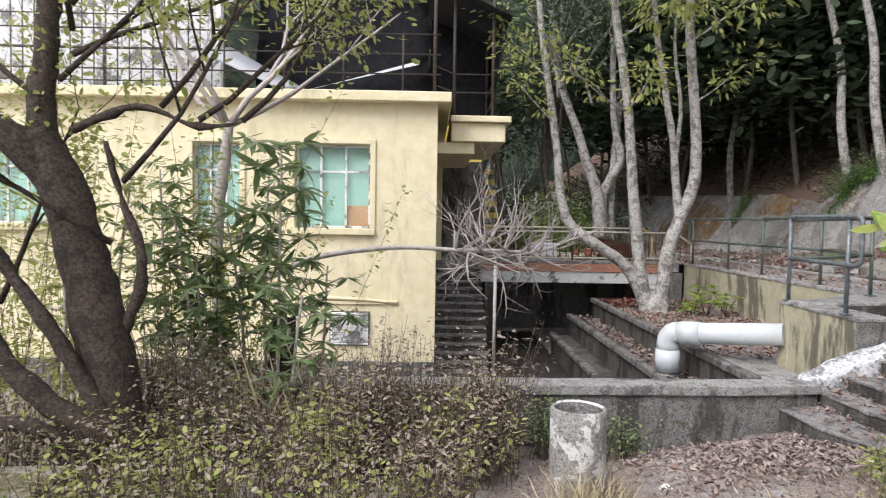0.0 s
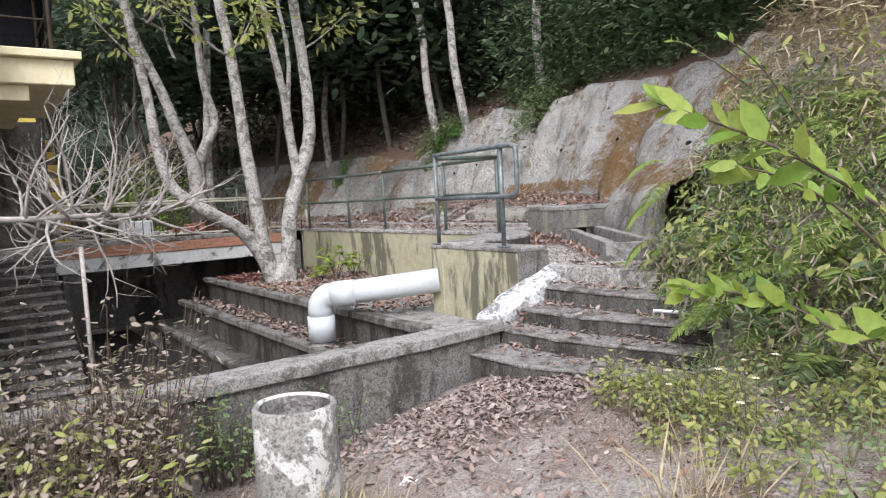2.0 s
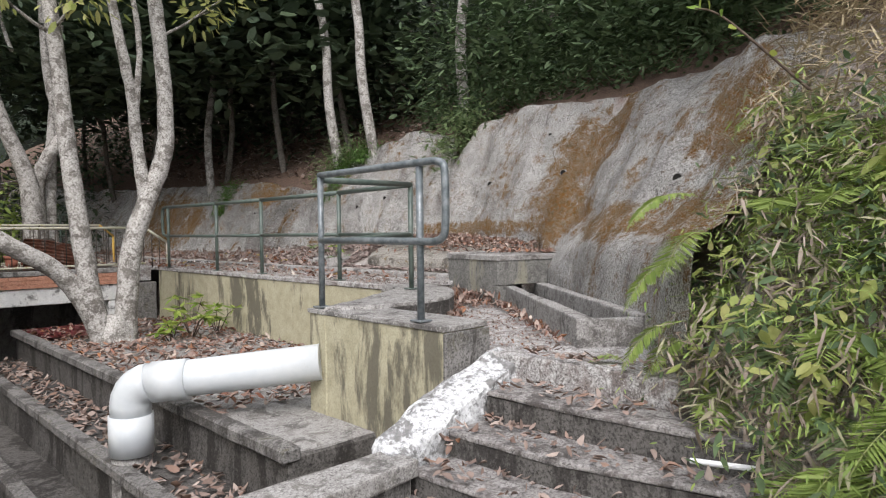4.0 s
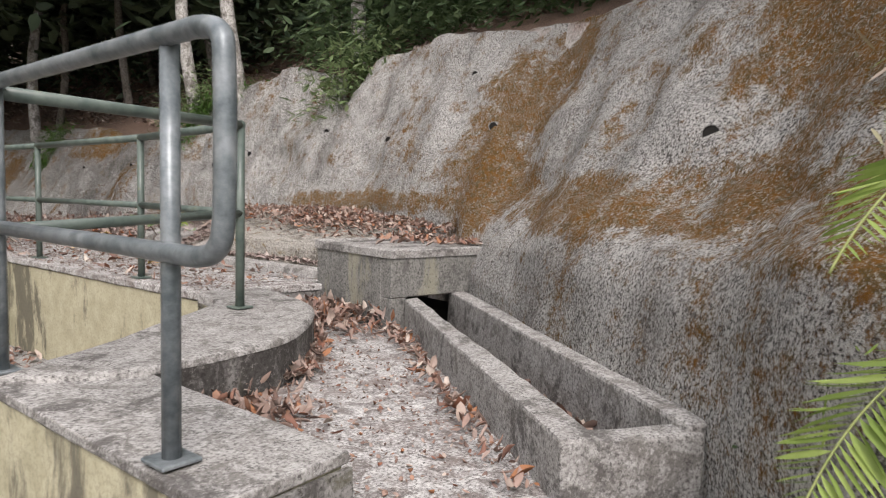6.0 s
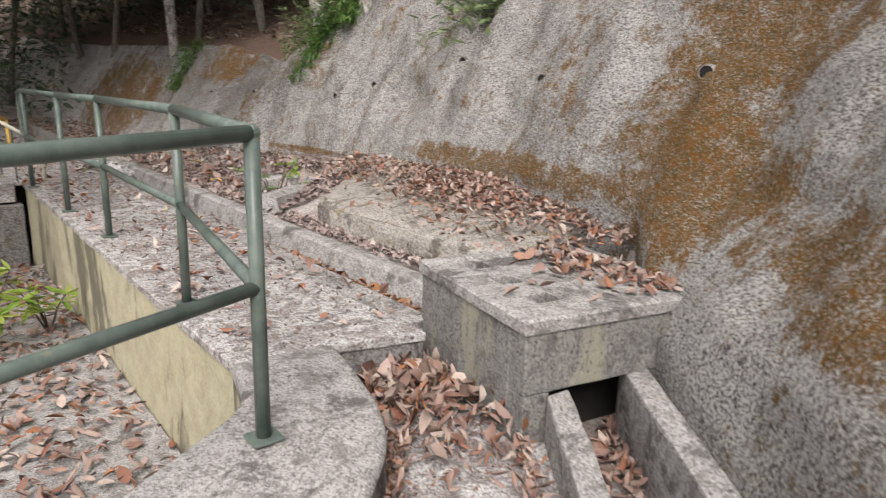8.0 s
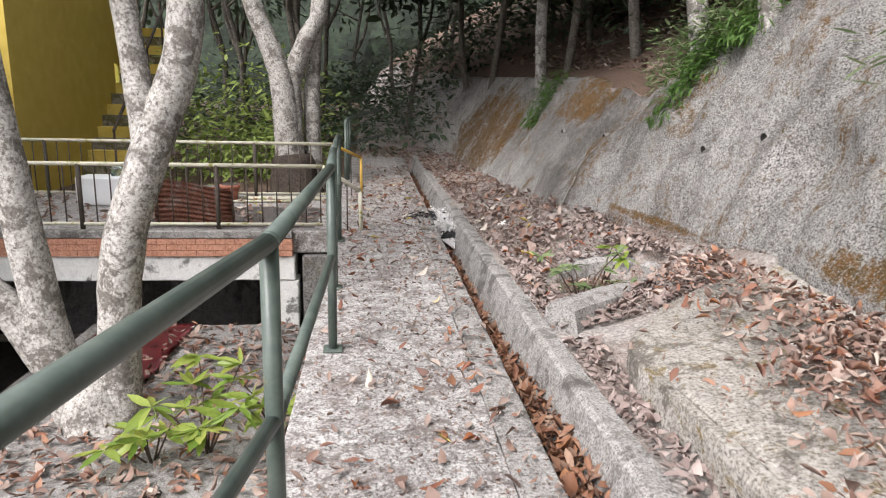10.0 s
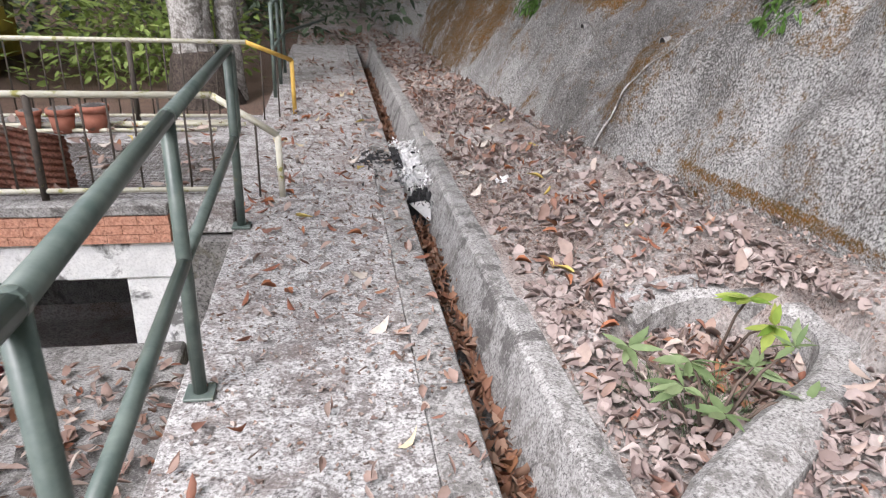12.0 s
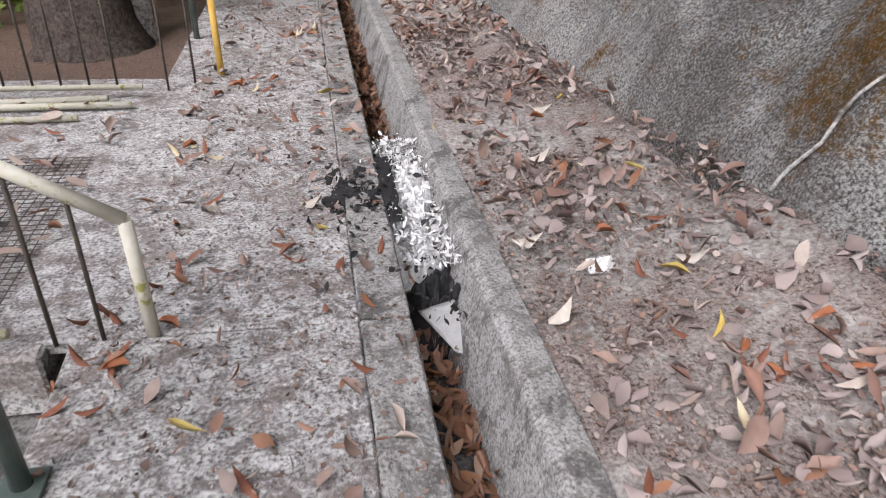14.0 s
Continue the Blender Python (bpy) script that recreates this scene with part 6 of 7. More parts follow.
M_weed = plain("green_brown_stalk", (0.13, 0.13, 0.06), (0.20, 0.18, 0.10), 20, 0.9)
M_stalk = plain("dark_stalk", (0.07, 0.05, 0.04), (0.12, 0.09, 0.07), 20, 0.9)
left_bed = lambda x, y: not (x > 0.9 and y < 2.1) and not (1.35 < x < 2.5) and x < 1.75 + 0.2 * math.sin(y * 5) and (x - 1.95) ** 2 + (y - 2.68) ** 2 > 0.1
shrub_bed("yellowing_thicket", "tall yellow-green thicket before the building", bed_spots(-5.2, -1.1, 3.3, 5.2), 3.3, 120, (0.04, 0.10), L_yg, 95, 69, M_stalk, 0.5)
shrub_bed("dry_shrub_bed", "dense dry brown shrubs before the low wall", bed_spots(-3.4, 1.8, 0.7, 3.1, lambda x, y: left_bed(x, y) and nz((x * 2.2, y * 2.2, 7)) > -0.25), 0.70, 850, (0.02, 0.055), L_dry, 14, 71, M_stalk)
shrub_bed("tall_dry_growth", "tall dark dry shrubs crowding the low wall", bed_spots(-2.2, 1.35, 2.15, 3.08, lambda x, y: nz((x * 2.0, y * 2.0, 9)) > -0.3), 0.95, 620, (0.02, 0.06), L_dry, 20, 78, M_stalk)
shrub_bed("green_shrub_bed", "yellow-green small-leaved weeds among dry shrubs", bed_spots(-3.2, 2.0, 0.6, 3.1, lambda x, y: left_bed(x, y) and nz((x * 1.8, y * 1.8, 2)) > 0.0), 0.74, 460, (0.03, 0.075), L_yg, 15, 72, M_stalk)
shrub_bed("wall_foot_weeds", "green weeds along the low wall", bed_spots(1.5, 2.6, 2.72, 2.9), 0.5, 90, (0.03, 0.055), L_green, 14, 73, M_stalk)
shrub_bed("bank_weeds", "bright green daisy weeds beside the walk", bed_spots(2.2, 5.0, -1.4, 1.7, lambda x, y: x > 2.35 + 0.55 * (y + 1.0) + 0.1 * math.sin(9 * y) and nz((x * 2, y * 2, 5)) > -0.1), 0.22, 330, (0.025, 0.06), L_yg, 16, 74, M_weed)
shrub_bed("bank_weeds_dark", "mixed green low weeds beside the walk", bed_spots(2.5, 5.2, -1.4, 1.9, lambda x, y: x > 2.55 + 0.55 * (y + 1.0)), 0.18, 320, (0.02, 0.05), L_green, 16, 75, M_weed)
shrub_bed("bank_weeds_dry", "dry brown weed stalks beside the walk", bed_spots(2.4, 5.2, -1.4, 1.9, lambda x, y: x > 2.4 + 0.55 * (y + 1.0)), 0.24, 170, (0.025, 0.05), L_dry, 11, 77, M_weed)
shrub_bed("yard_weeds", "pale weeds near the drain pipe", bed_spots(4.2, 5.0, 4.2, 7.0), 0.35, 60, (0.03, 0.06), L_green, 12, 76)


def grass_tuft(x, y, n, h, seed, material=None):
    r = random.Random(seed)
    P, D, S = [], [], []
    for _ in range(n):
        a = r.uniform(0, 6.28)
        P.append((x + r.gauss(0, 0.12), y + r.gauss(0, 0.10), float(ground_z(x, y))))
        D.append((math.cos(a) * 0.5, math.sin(a) * 0.5, r.uniform(0.5, 1.3)))
        S.append(r.uniform(0.5, 1.1) * h)
    ob = leaf_cloud("grass_tuft", P, D, S, 0.022, material or L_straw, bend=0.5)
    return tagged(ob, "tuft of long dry straw-coloured grass", "grass tuft", "dry grass tufts")


for i, (x, y) in enumerate(((8.62, 10.22), (8.5, 10.3), (8.74, 10.2))):
    tagged(grass_tuft(x, y, 120, 0.2, 180 + i, L_mid), "tuft of fine green grass in the planting pit", "grass tuft", "green grass tufts")
for i, (x, y, n, h) in enumerate(((1.6, 1.0, 230, 0.42), (1.75, 1.1, 180, 0.38), (1.85, 1.75, 110, 0.4), (2.75, 0.1, 90, 0.4), (0.7, 2.5, 60, 0.7), (-0.5, 2.7, 90, 1.0), (-0.8, 2.8, 80, 1.1))):
    grass_tuft(x, y, n, h, 80 + i)


# ferns and hanging leaves on the bank
M_rib = plain("green_midrib", (0.20, 0.24, 0.08), (0.28, 0.30, 0.12), 20, 0.7)


def fern(base, heading, length, seed, material):
    r = random.Random(seed)
    P, D, S = [], [], []
    p, d = Vector(base), Vector(heading).normalized()
    pts = [p.copy()]
    n = 38
    for i in range(n):
        d = (d + Vector((0, 0, -0.045))).normalized()
        p = p + d * length / n
        pts.append(p.copy())
        side = d.cross(Vector((0, 0, 1))).normalized()
        w = length * 0.26 * math.sin(math.pi * min(1, 0.12 + 0.9 * (i + 1) / n)) + 0.01
        for sg in (-1, 1):
            P.append(p.copy())
            D.append(side * sg + d * 0.45 + Vector((0, 0, -0.12)))
            S.append(w)
    t = thing("fern_frond", "yellow-green fern frond arching from the bank", "fern", "fern fronds on the bank")
    leaf_cloud("frond_blade", P, D, S, 0.13, material, bend=0.15).parent = t
    part("midrib", tube(pts, 0.0022, 4), M_rib, t)


def bank_at(y, t):
    """A place on the planted bank before the sprayed slope."""
    tx, cx = float(along(TOE, y, 1)), float(along(CREST, y, 1))
    x = tx + (cx - tx) * t
    return Vector((x, y, float(ground_z(x + 0.02, y))))


r = random.Random(91)
for i in range(150):
    y, t = r.uniform(-0.4, 2.55), r.uniform(0.0, 0.75)
    fern(bank_at(y, t), (-0.8 + r.gauss(0, 0.25), r.gauss(-0.1, 0.4), r.uniform(-0.1, 0.8)), r.uniform(0.35, 0.75), 100 + i, L_fern if i % 3 else L_green)
for i, (b, h, l) in enumerate((((5.75, 2.35, 1.62), (-0.8, 0.55, 0.1), 0.55), ((5.72, 2.3, 1.95), (-0.7, 0.5, 0.35), 0.5), ((5.7, 2.25, 1.75), (-0.8, 0.1, 0.15), 0.5), ((5.65, 2.4, 1.25), (-0.7, 0.5, 0.0), 0.45), ((5.7, 2.75, 0.97), (-0.3, 0.5, 0.5), 0.25))):
    fern(b, h, l, 160 + i, L_fern)


def bank_cover(name, label, n, ts, size, material, width, seed, droop=0.5, out=0.22, ys_=(-1.2, 2.5)):
    r = random.Random(seed)
    P, D, S = [], [], []
    while len(P) < n:
        c = bank_at(r.uniform(*ys_), r.uniform(*ts))
        g = Vector((-abs(r.gauss(0, out)), r.gauss(0, 0.1), r.gauss(0.08, 0.10)))
        for _ in range(14):
            P.append(c + g + Vector((r.gauss(0, 0.08), r.gauss(0, 0.09), r.gauss(0, 0.08))))
            D.append((-0.6 + r.gauss(0, 0.6), r.gauss(0, 0.8), r.uniform(-droop - 0.5, 0.6)))
            S.append(r.uniform(*size))
    return tagged(leaf_cloud(name, P, D, S, width, material), label, "bank plants", kind="stuff")


bank_cover("bank_leaf_cover", "tangled green leaves hanging over the bank", 2200, (0.0, 0.75), (0.05, 0.13), L_mid, 0.32, 95)
bank_cover("bank_fine_leaves", "fine bamboo-like leaves on the bank", 17000, (0.05, 0.7), (0.03, 0.075), L_fern, 0.16, 96, 0.4, 0.27)
bank_cover("bank_dead_leaves", "dead brown leaves caught in the bank plants", 9000, (0.0, 0.7), (0.05, 0.14), L_dry, 0.14, 97, 1.2, 0.14)
bank_cover("bank_top_grass", "dry grass and weeds on top of the bank", 8000, (0.55, 1.15), (0.08, 0.24), L_straw, 0.06, 98, 0.0)
bank_cover("bank_bright_leaves", "bright yellow-green leaves on the bank", 900, (0.1, 0.95), (0.06, 0.13), L_yg, 0.45, 99)


def broad_sprig(pts, n, leaf, seed, label):
    """A woody shoot with broad shining leaves set alternately."""
    t = thing("broadleaf_shoot", label, "shoot", "broad-leaved shoots by the walk")
    r = random.Random(seed)
    cps = curve_pts(pts, 8)
    part("woody_stem", tube(cps, [0.010 - 0.006 * i / len(cps) for i in range(len(cps))], 7), M_stalk, t)
    P, D, S = [], [], []
    for k in range(n):
        f = 0.12 + 0.88 * (k + 0.5) / n
        i = min(int(f * (len(cps) - 1)), len(cps) - 2)
        d = (cps[i + 1] - cps[i]).normalized()
        s_ = d.cross(Vector((0, 0, 1))).normalized() * (1 if k % 2 else -1)
        P.append(cps[i])
        D.append(d * 0.5 + s_ * r.uniform(0.2, 1.0) + Vector((0, 0, r.uniform(-0.35, 0.75))))
        S.append(r.uniform(*leaf))
    leaf_cloud("leaves", P, D, S, 0.46, L_shoot, bend=0.3, up=[(-0.7 + r.gauss(0, 0.4), -0.7 + r.gauss(0, 0.4), 0.7)] * len(P)).parent = t


L_shoot = foliage("glossy_shoot_leaves", [(0.15, 0.25, 0.04), (0.25, 0.36, 0.07), (0.36, 0.42, 0.10), (0.19, 0.30, 0.05), (0.42, 0.42, 0.10)], rough_=0.35, trans=0.4)
broad_sprig([(4.1, -0.55, 1.2), (3.75, -0.2, 1.6), (3.42, 0.08, 1.88), (3.2, 0.36, 2.06), (3.17, 0.52, 2.13)], 34, (0.14, 0.25), 111, "broad-leaved shoot with bright green leaves over the walk")
broad_sprig([(4.3, 0.0, 0.75), (4.0, 0.3, 1.05), (3.75, 0.55, 1.15), (3.6, 0.75, 1.16)], 26, (0.12, 0.2), 112, "broad-leaved shoot with bright green leaves low on the bank")
broad_sprig([(4.5, -0.3, 0.9), (4.2, -0.3, 1.5), (4.0, -0.25, 1.9)], 14, (0.12, 0.19), 113, "broad-leaved shoot rising from the bank")
broad_sprig([(4.55, -0.2, 1.0), (4.2, 0.15, 1.55), (3.95, 0.35, 1.75), (3.7, 0.45, 1.82)], 22, (0.13, 0.22), 116, "broad-leaved shoot hanging over the ferns")
broad_sprig([(4.3, -0.6, 0.8), (3.9, -0.35, 1.0), (3.55, -0.2, 1.02)], 20, (0.12, 0.2), 117, "low broad-leaved shoot among the weeds")
broad_sprig([(5.6, 0.9, 1.9), (5.2, 1.1, 2.5), (4.95, 1.25, 2.75)], 14, (0.07, 0.12), 114, "thin yellowing shoot on top of the bank")
broad_sprig([(6.6, 2.0, 2.6), (6.1, 2.3, 3.0), (5.9, 2.4, 3.05)], 12, (0.06, 0.1), 115, "thin leafy shoot on top of the bank")
# broad-leaved plants by the tree, on the slope's notches and in the pit
def rosette(x, y, z0, n, leaf, seed, material, label, h=0.35):
    t = thing("leafy_plant", label, "plant")
    r = random.Random(seed)
    bm = bmesh.new()
    P, D, S = [], [], []
    for _ in range(n):
        a = r.uniform(0, 6.28)
        tip = Vector((x, y, z0)) + Vector((math.cos(a) * r.uniform(0.05, 0.4), math.sin(a) * r.uniform(0.05, 0.4), h * r.uniform(0.4, 1.2)))
        add_tube(bm, [(x, y, z0 - 0.05), Vector((x, y, z0)).lerp(tip, 0.6) + Vector((0, 0, 0.05)), tip], [0.008, 0.006, 0.004], 5)
        for k in range(9):
            b = r.uniform(0, 6.28)
            P.append(tip)
            D.append((math.cos(b), math.sin(b), r.uniform(-0.25, 0.5)))
            S.append(r.uniform(*leaf))
    part("stem", bm, M_stalk, t)
    leaf_cloud("leaves", P, D, S, 0.3, material, bend=0.35).parent = t


rosette(5.98, 9.72, 0.33, 9, (0.14, 0.22), 121, L_shoot, "bright yellow-green plant beside the pale tree", 0.5)
rosette(6.42, 9.86, 0.33, 6, (0.12, 0.2), 122, L_shoot, "bright yellow-green plant on the terrace", 0.4)
rosette(5.66, 9.62, 0.33, 6, (0.12, 0.2), 123, L_shoot, "bright green plant at the tree foot", 0.35)
rosette(8.56, 10.1, 1.2, 7, (0.08, 0.13), 124, L_green, "green broad-leaved weed in the planting pit", 0.32)
rosette(8.86, 10.6, 1.14, 2, (0.10, 0.15), 125, L_shoot, "pale upright weed in the planting pit", 0.5)
rosette(9.12, 10.5, 1.14, 3, (0.07, 0.12), 126, L_green, "small green weed in the planting pit", 0.15)
undergrowth("notch_ferns", "green ferns filling a notch in the slope", 1500, lambda r: (10.15 + r.uniform(0, 0.5), r.gauss(8.75, 0.22)), (0.08, 0.18), L_green, 0.9, 131, 24, 0.25)
undergrowth("crest_ferns", "green creeper hanging at the slope's crest", 1800, lambda r: (10.4 + r.uniform(0.0, 0.4), r.gauss(12.6, 0.3)), (0.06, 0.14), L_green, 0.8, 132, 24, 0.25)

# ---- fallen leaves ----
def scatter(name, label, n, place, size, material, seed, tilt=0.25, width=0.42, lift=0.012, bend=0.3):
    r = random.Random(seed)
    P, D, S, U = [], [], [], []
    for _ in range(n):
        x, y, z0 = place(r)
        a = r.uniform(0, 6.28)
        P.append((x, y, z0 + lift + r.random() * lift))
        D.append((math.cos(a), math.sin(a), r.gauss(0, tilt)))
        S.append(r.uniform(*size))
        U.append((r.gauss(0, 0.35), r.gauss(0, 0.35), 1))
    if size[1] > 0.045:
        ob = curled_cloud(name, P, D, S, width * 1.15, material, U, 0.5 + 0.8 * bend)
    else:
        ob = leaf_cloud(name, P, D, S, width, material, fold=np.random.uniform(-0.5, 1.7, (n, 1)), bend=bend, up=U)
    return tagged(ob, label, "fallen leaves", kind="stuff")


def on_ground(x0, x1, y0, y1, keep=None):
    def f(r):
        while True:
            x, y = r.uniform(x0, x1), r.uniform(y0, y1)
            if keep is None or keep(x, y, r):
                return x, y, float(ground_z(x, y))
    return f


def on_level(x0, x1, y0, y1, z0, keep=None):
    def f(r):
        while True:
            x, y = r.uniform(x0, x1), r.uniform(y0, y1)
            if keep is None or keep(x, y, r):
                return x, y, z0
    return f


L_shoulder = foliage("matted_old_leaves", [(0.26, 0.205, 0.185), (0.36, 0.295, 0.27), (0.19, 0.14, 0.125), (0.31, 0.25, 0.23), (0.14, 0.10, 0.09), (0.41, 0.35, 0.32), (0.24, 0.17, 0.145)], trans=0.0, rough_=0.8)
shoulder = lambda x, y, r: x < float(along(TOE, y, 1)) + 0.05 and nz((x * 1.5, y * 1.5, 3)) + r.gauss(0, 0.3) > -0.25
scatter("shoulder_litter", "grey-brown fallen leaves beside the gutter", 3300, on_ground(8.22, 9.4, 9.5, 17, lambda x, y, r: shoulder(x, y, r) and r.random() < (1.0 if y < 11.3 else 0.4 if y < 12.4 else 0.16)), (0.025, 0.09), L_shoulder, 201, 0.25, 0.62, 0.010, 0.55)
scatter("shoulder_crumbs", "crumbled leaf fragments beside the gutter", 15000, on_ground(8.2, 9.6, 9.5, 17), (0.008, 0.034), L_fallgrey, 231, 0.4, 0.6, 0.004)
scatter("shoulder_bright", "red-brown fallen leaves among grey ones", 420, on_ground(8.24, 9.35, 9.7, 18, shoulder), (0.06, 0.13), L_fall, 232, 0.5, 0.4, 0.02, 0.7)
scatter("path_crumbs", "crumbled leaf fragments on the concrete path", 5200, on_level(6.72, 7.77, 6.4, 18, Z + 0.005), (0.01, 0.03), L_fallgrey, 233, 0.4, 0.5, 0.002)
scatter("lower_crumbs", "crumbled leaf fragments on the lower path", 1500, on_level(5.6, 7.5, 3.4, 6.2, 0.968, lambda x, y, r: 1.27 * (x - 5.6) - 0.95 > (y - 4.9) * 1.0 - 0.6 and y > 3.0 + 1.28 * (x - 6.05)), (0.01, 0.03), L_fall, 234, 0.4, 0.5, 0.002)
scatter("foot_crumbs", "crumbled leaf fragments on the trodden soil", 6000, on_ground(-1.5, 4.2, -0.8, 2.9), (0.012, 0.04), L_fallgrey, 235, 0.4, 0.5, 0.004)
scatter("shoulder_litter_far", "brown fallen leaves where the path ends", 2500, on_ground(6.6, 9.2, 16.5, 24, lambda x, y, r: x > 8.2 or y > 19), (0.06, 0.12), L_fall, 202)
def apron_place(r):
    while True:
        x, y = 9.28 - abs(r.gauss(0, 0.26)) if r.random() < 0.9 else r.uniform(8.3, 9.2), r.uniform(5.9, 9.6)
        if r.random() < (1.0 if y < 8.2 else 0.22) * (0.35 + 0.9 * (nz((x * 2, y * 1.4, 7)) > -0.15)):
            return x, y, 1.415 + 0.245 * (x - 8.2) + 0.008


scatter("apron_litter", "tan and red-brown fallen leaves on the apron under the slope", 3600, apron_place, (0.025, 0.085), L_fall, 203, 0.35, 0.5, 0.010, 0.6)
scatter("apron_crumbs", "crumbled leaf fragments on the apron", 2200, apron_place, (0.01, 0.03), L_fallgrey, 243, 0.4, 0.5, 0.004)
scatter("lid_litter", "tan fallen leaves on the catch pit", 260, lambda r: (lambda u, w: (7.505 + 0.982 * u + 0.205 * w, 5.4 - 0.19 * u + 0.979 * w, 1.508))(1.0 - abs(r.gauss(0, 0.2)) - 0.1, r.uniform(0.05, 0.98)), (0.03, 0.10), L_fall, 204, 0.4, 0.46, 0.008, 0.7)
scatter("sump_litter", "curled orange-brown leaves heaped between path and pit", 420, lambda r: (lambda u: (7.18 + 0.42 * u, 6.2 - abs(r.gauss(0, 0.28)), 0.97 + 0.07 * r.random()))(r.random()), (0.05, 0.13), L_fall, 244, 0.7, 0.44, 0.02, 0.9)
scatter("pit_floor_litter", "brown leaves lying in the planting pit", 260, lambda r: (8.9 + r.gauss(0, 0.16), 10.5 + r.gauss(0, 0.2), 1.14), (0.04, 0.10), L_fall, 245, 0.5, 0.46, 0.012, 0.7)
scatter("bench_litter", "old leaves on the narrow bench by the gutter", 520, lambda r: (r.uniform(8.19, 8.4), r.uniform(6.5, 9.3), 1.215), (0.03, 0.085), L_shoulder, 246, 0.3, 0.55, 0.012, 0.6)
scatter("gutter_litter", "orange-brown curled leaves filling the gutter", 3600, lambda r: (lambda x, y: (x, y, 0.87 + max(0, min(0.14, (10.5 - y) * 0.06))))(r.uniform(7.8, 8.02), r.uniform(6.5, 21)), (0.05, 0.12), L_gut, 205, 0.6, 0.4, 0.03, 0.6)
scatter("channel_litter", "orange-brown curled leaves in the open channel", 640, lambda r: (lambda u: (6.15 + 1.75 * u + r.uniform(0.02, 0.3), 3.15 + 2.2 * u + r.uniform(-0.1, 0.12), 0.82 + 0.1 * (1 - u)))(r.random()), (0.05, 0.12), L_fall, 206, 0.6, 0.4, 0.02, 0.6)


def lower_path_place(r):
    while True:
        u = r.random()
        if r.random() < 0.3:      # drift in the corner of the pillar wall
            x, y = 5.62 + abs(r.gauss(0, 0.2)), 4.62 + r.gauss(0, 0.16)
        elif r.random() < 0.45:   # under the curved kerb
            x, y = 6.2 + 0.9 * u + abs(r.gauss(0, 0.07)), 4.86 + 0.9 * u ** 1.3
        elif r.random() < 0.35:     # line beside the channel
            x, y = 5.98 + 1.6 * u - abs(r.gauss(0, 0.06)), 3.38 + 2.05 * u
        else:
            x, y = 7.35 + r.gauss(0, 0.17), 5.75 + r.gauss(0, 0.35)
        if 5.5 < x < 7.6 and y < 6.25:
            return x, y, 0.965


scatter("lower_path_litter", "curled brown leaves drifted along the kerb", 1500, lower_path_place, (0.03, 0.095), L_fall, 207, 0.6, 0.4, 0.02, 0.8)
scatter("path_litter", "scattered dry leaves on the concrete path", 760, on_level(6.75, 7.75, 6.4, 20, Z + 0.004, lambda x, y, r: r.random() < 0.25 + abs(x - 7.1)), (0.03, 0.10), L_fall, 208, 0.3)
scatter("platform_litter", "scattered dry leaves on the platform", 260, on_level(2.5, 6.5, 13.0, 15.5, Z + 0.01), (0.07, 0.13), L_fall, 209, 0.4)


def step_place(r):
    x, y = r.uniform(4.15, 5.7), 1.5 + 1.85 * r.random() ** 0.8
    z0 = 0.2
    for xl, xr, zz in STEPS + [(5.46, 5.5, 0.96)]:
        if x > xl + (xr - xl) * max(0, min(1, (2.6 - y) / 1.1)) - 0.0:
            z0 = zz
    return x, y, z0 + 0.005


scatter("step_litter", "grey-brown fallen leaves on the steps", 520, step_place, (0.04, 0.09), L_fallgrey, 210)
scatter("foot_litter", "grey and red-brown leaves heaped at the wall's foot", 2600, on_ground(2.3, 4.2, 1.5, 2.95, lambda x, y, r: r.random() < (0.12 + 0.9 * max(0, (x - 2.6) / 1.6) * max(0, (y - 1.7) / 1.2))), (0.035, 0.08), L_shoulder, 211)
scatter("foreground_litter", "scattered old leaves on bare soil", 3800, on_ground(-2.6, 4.2, -1.5, 2.9, lambda x, y, r: r.random() < 0.35 + 0.5 * (nz((x * 2, y * 2, 1)) > 0)), (0.035, 0.075), L_fallgrey, 212)
scatter("terrace_litter", "brown fallen leaves on the yard terrace", 2800, on_level(4.42, 6.66, 5.6, 12.2, 0.335), (0.06, 0.12), L_fall, 213)
scatter("low_terrace_litter", "brown fallen leaves on the lower terraces", 700, on_level(3.9, 4.32, 4.0, 12, -0.045), (0.06, 0.12), L_fallgrey, 214)
scatter("hill_litter", "dark leaf litter on the wooded hillside", 6000, on_ground(10.6, 18, 6, 24, lambda x, y, r: x > float(along(CREST, y, 1)) + 0.2), (0.08, 0.16), L_fallgrey, 215)
scatter("haunch_leaves", "dry leaves caught beside the white cement", 60, lambda r: (r.uniform(4.7, 5.6), r.uniform(3.25, 3.42), 0.55 + 0.0), (0.06, 0.1), L_fall, 216)
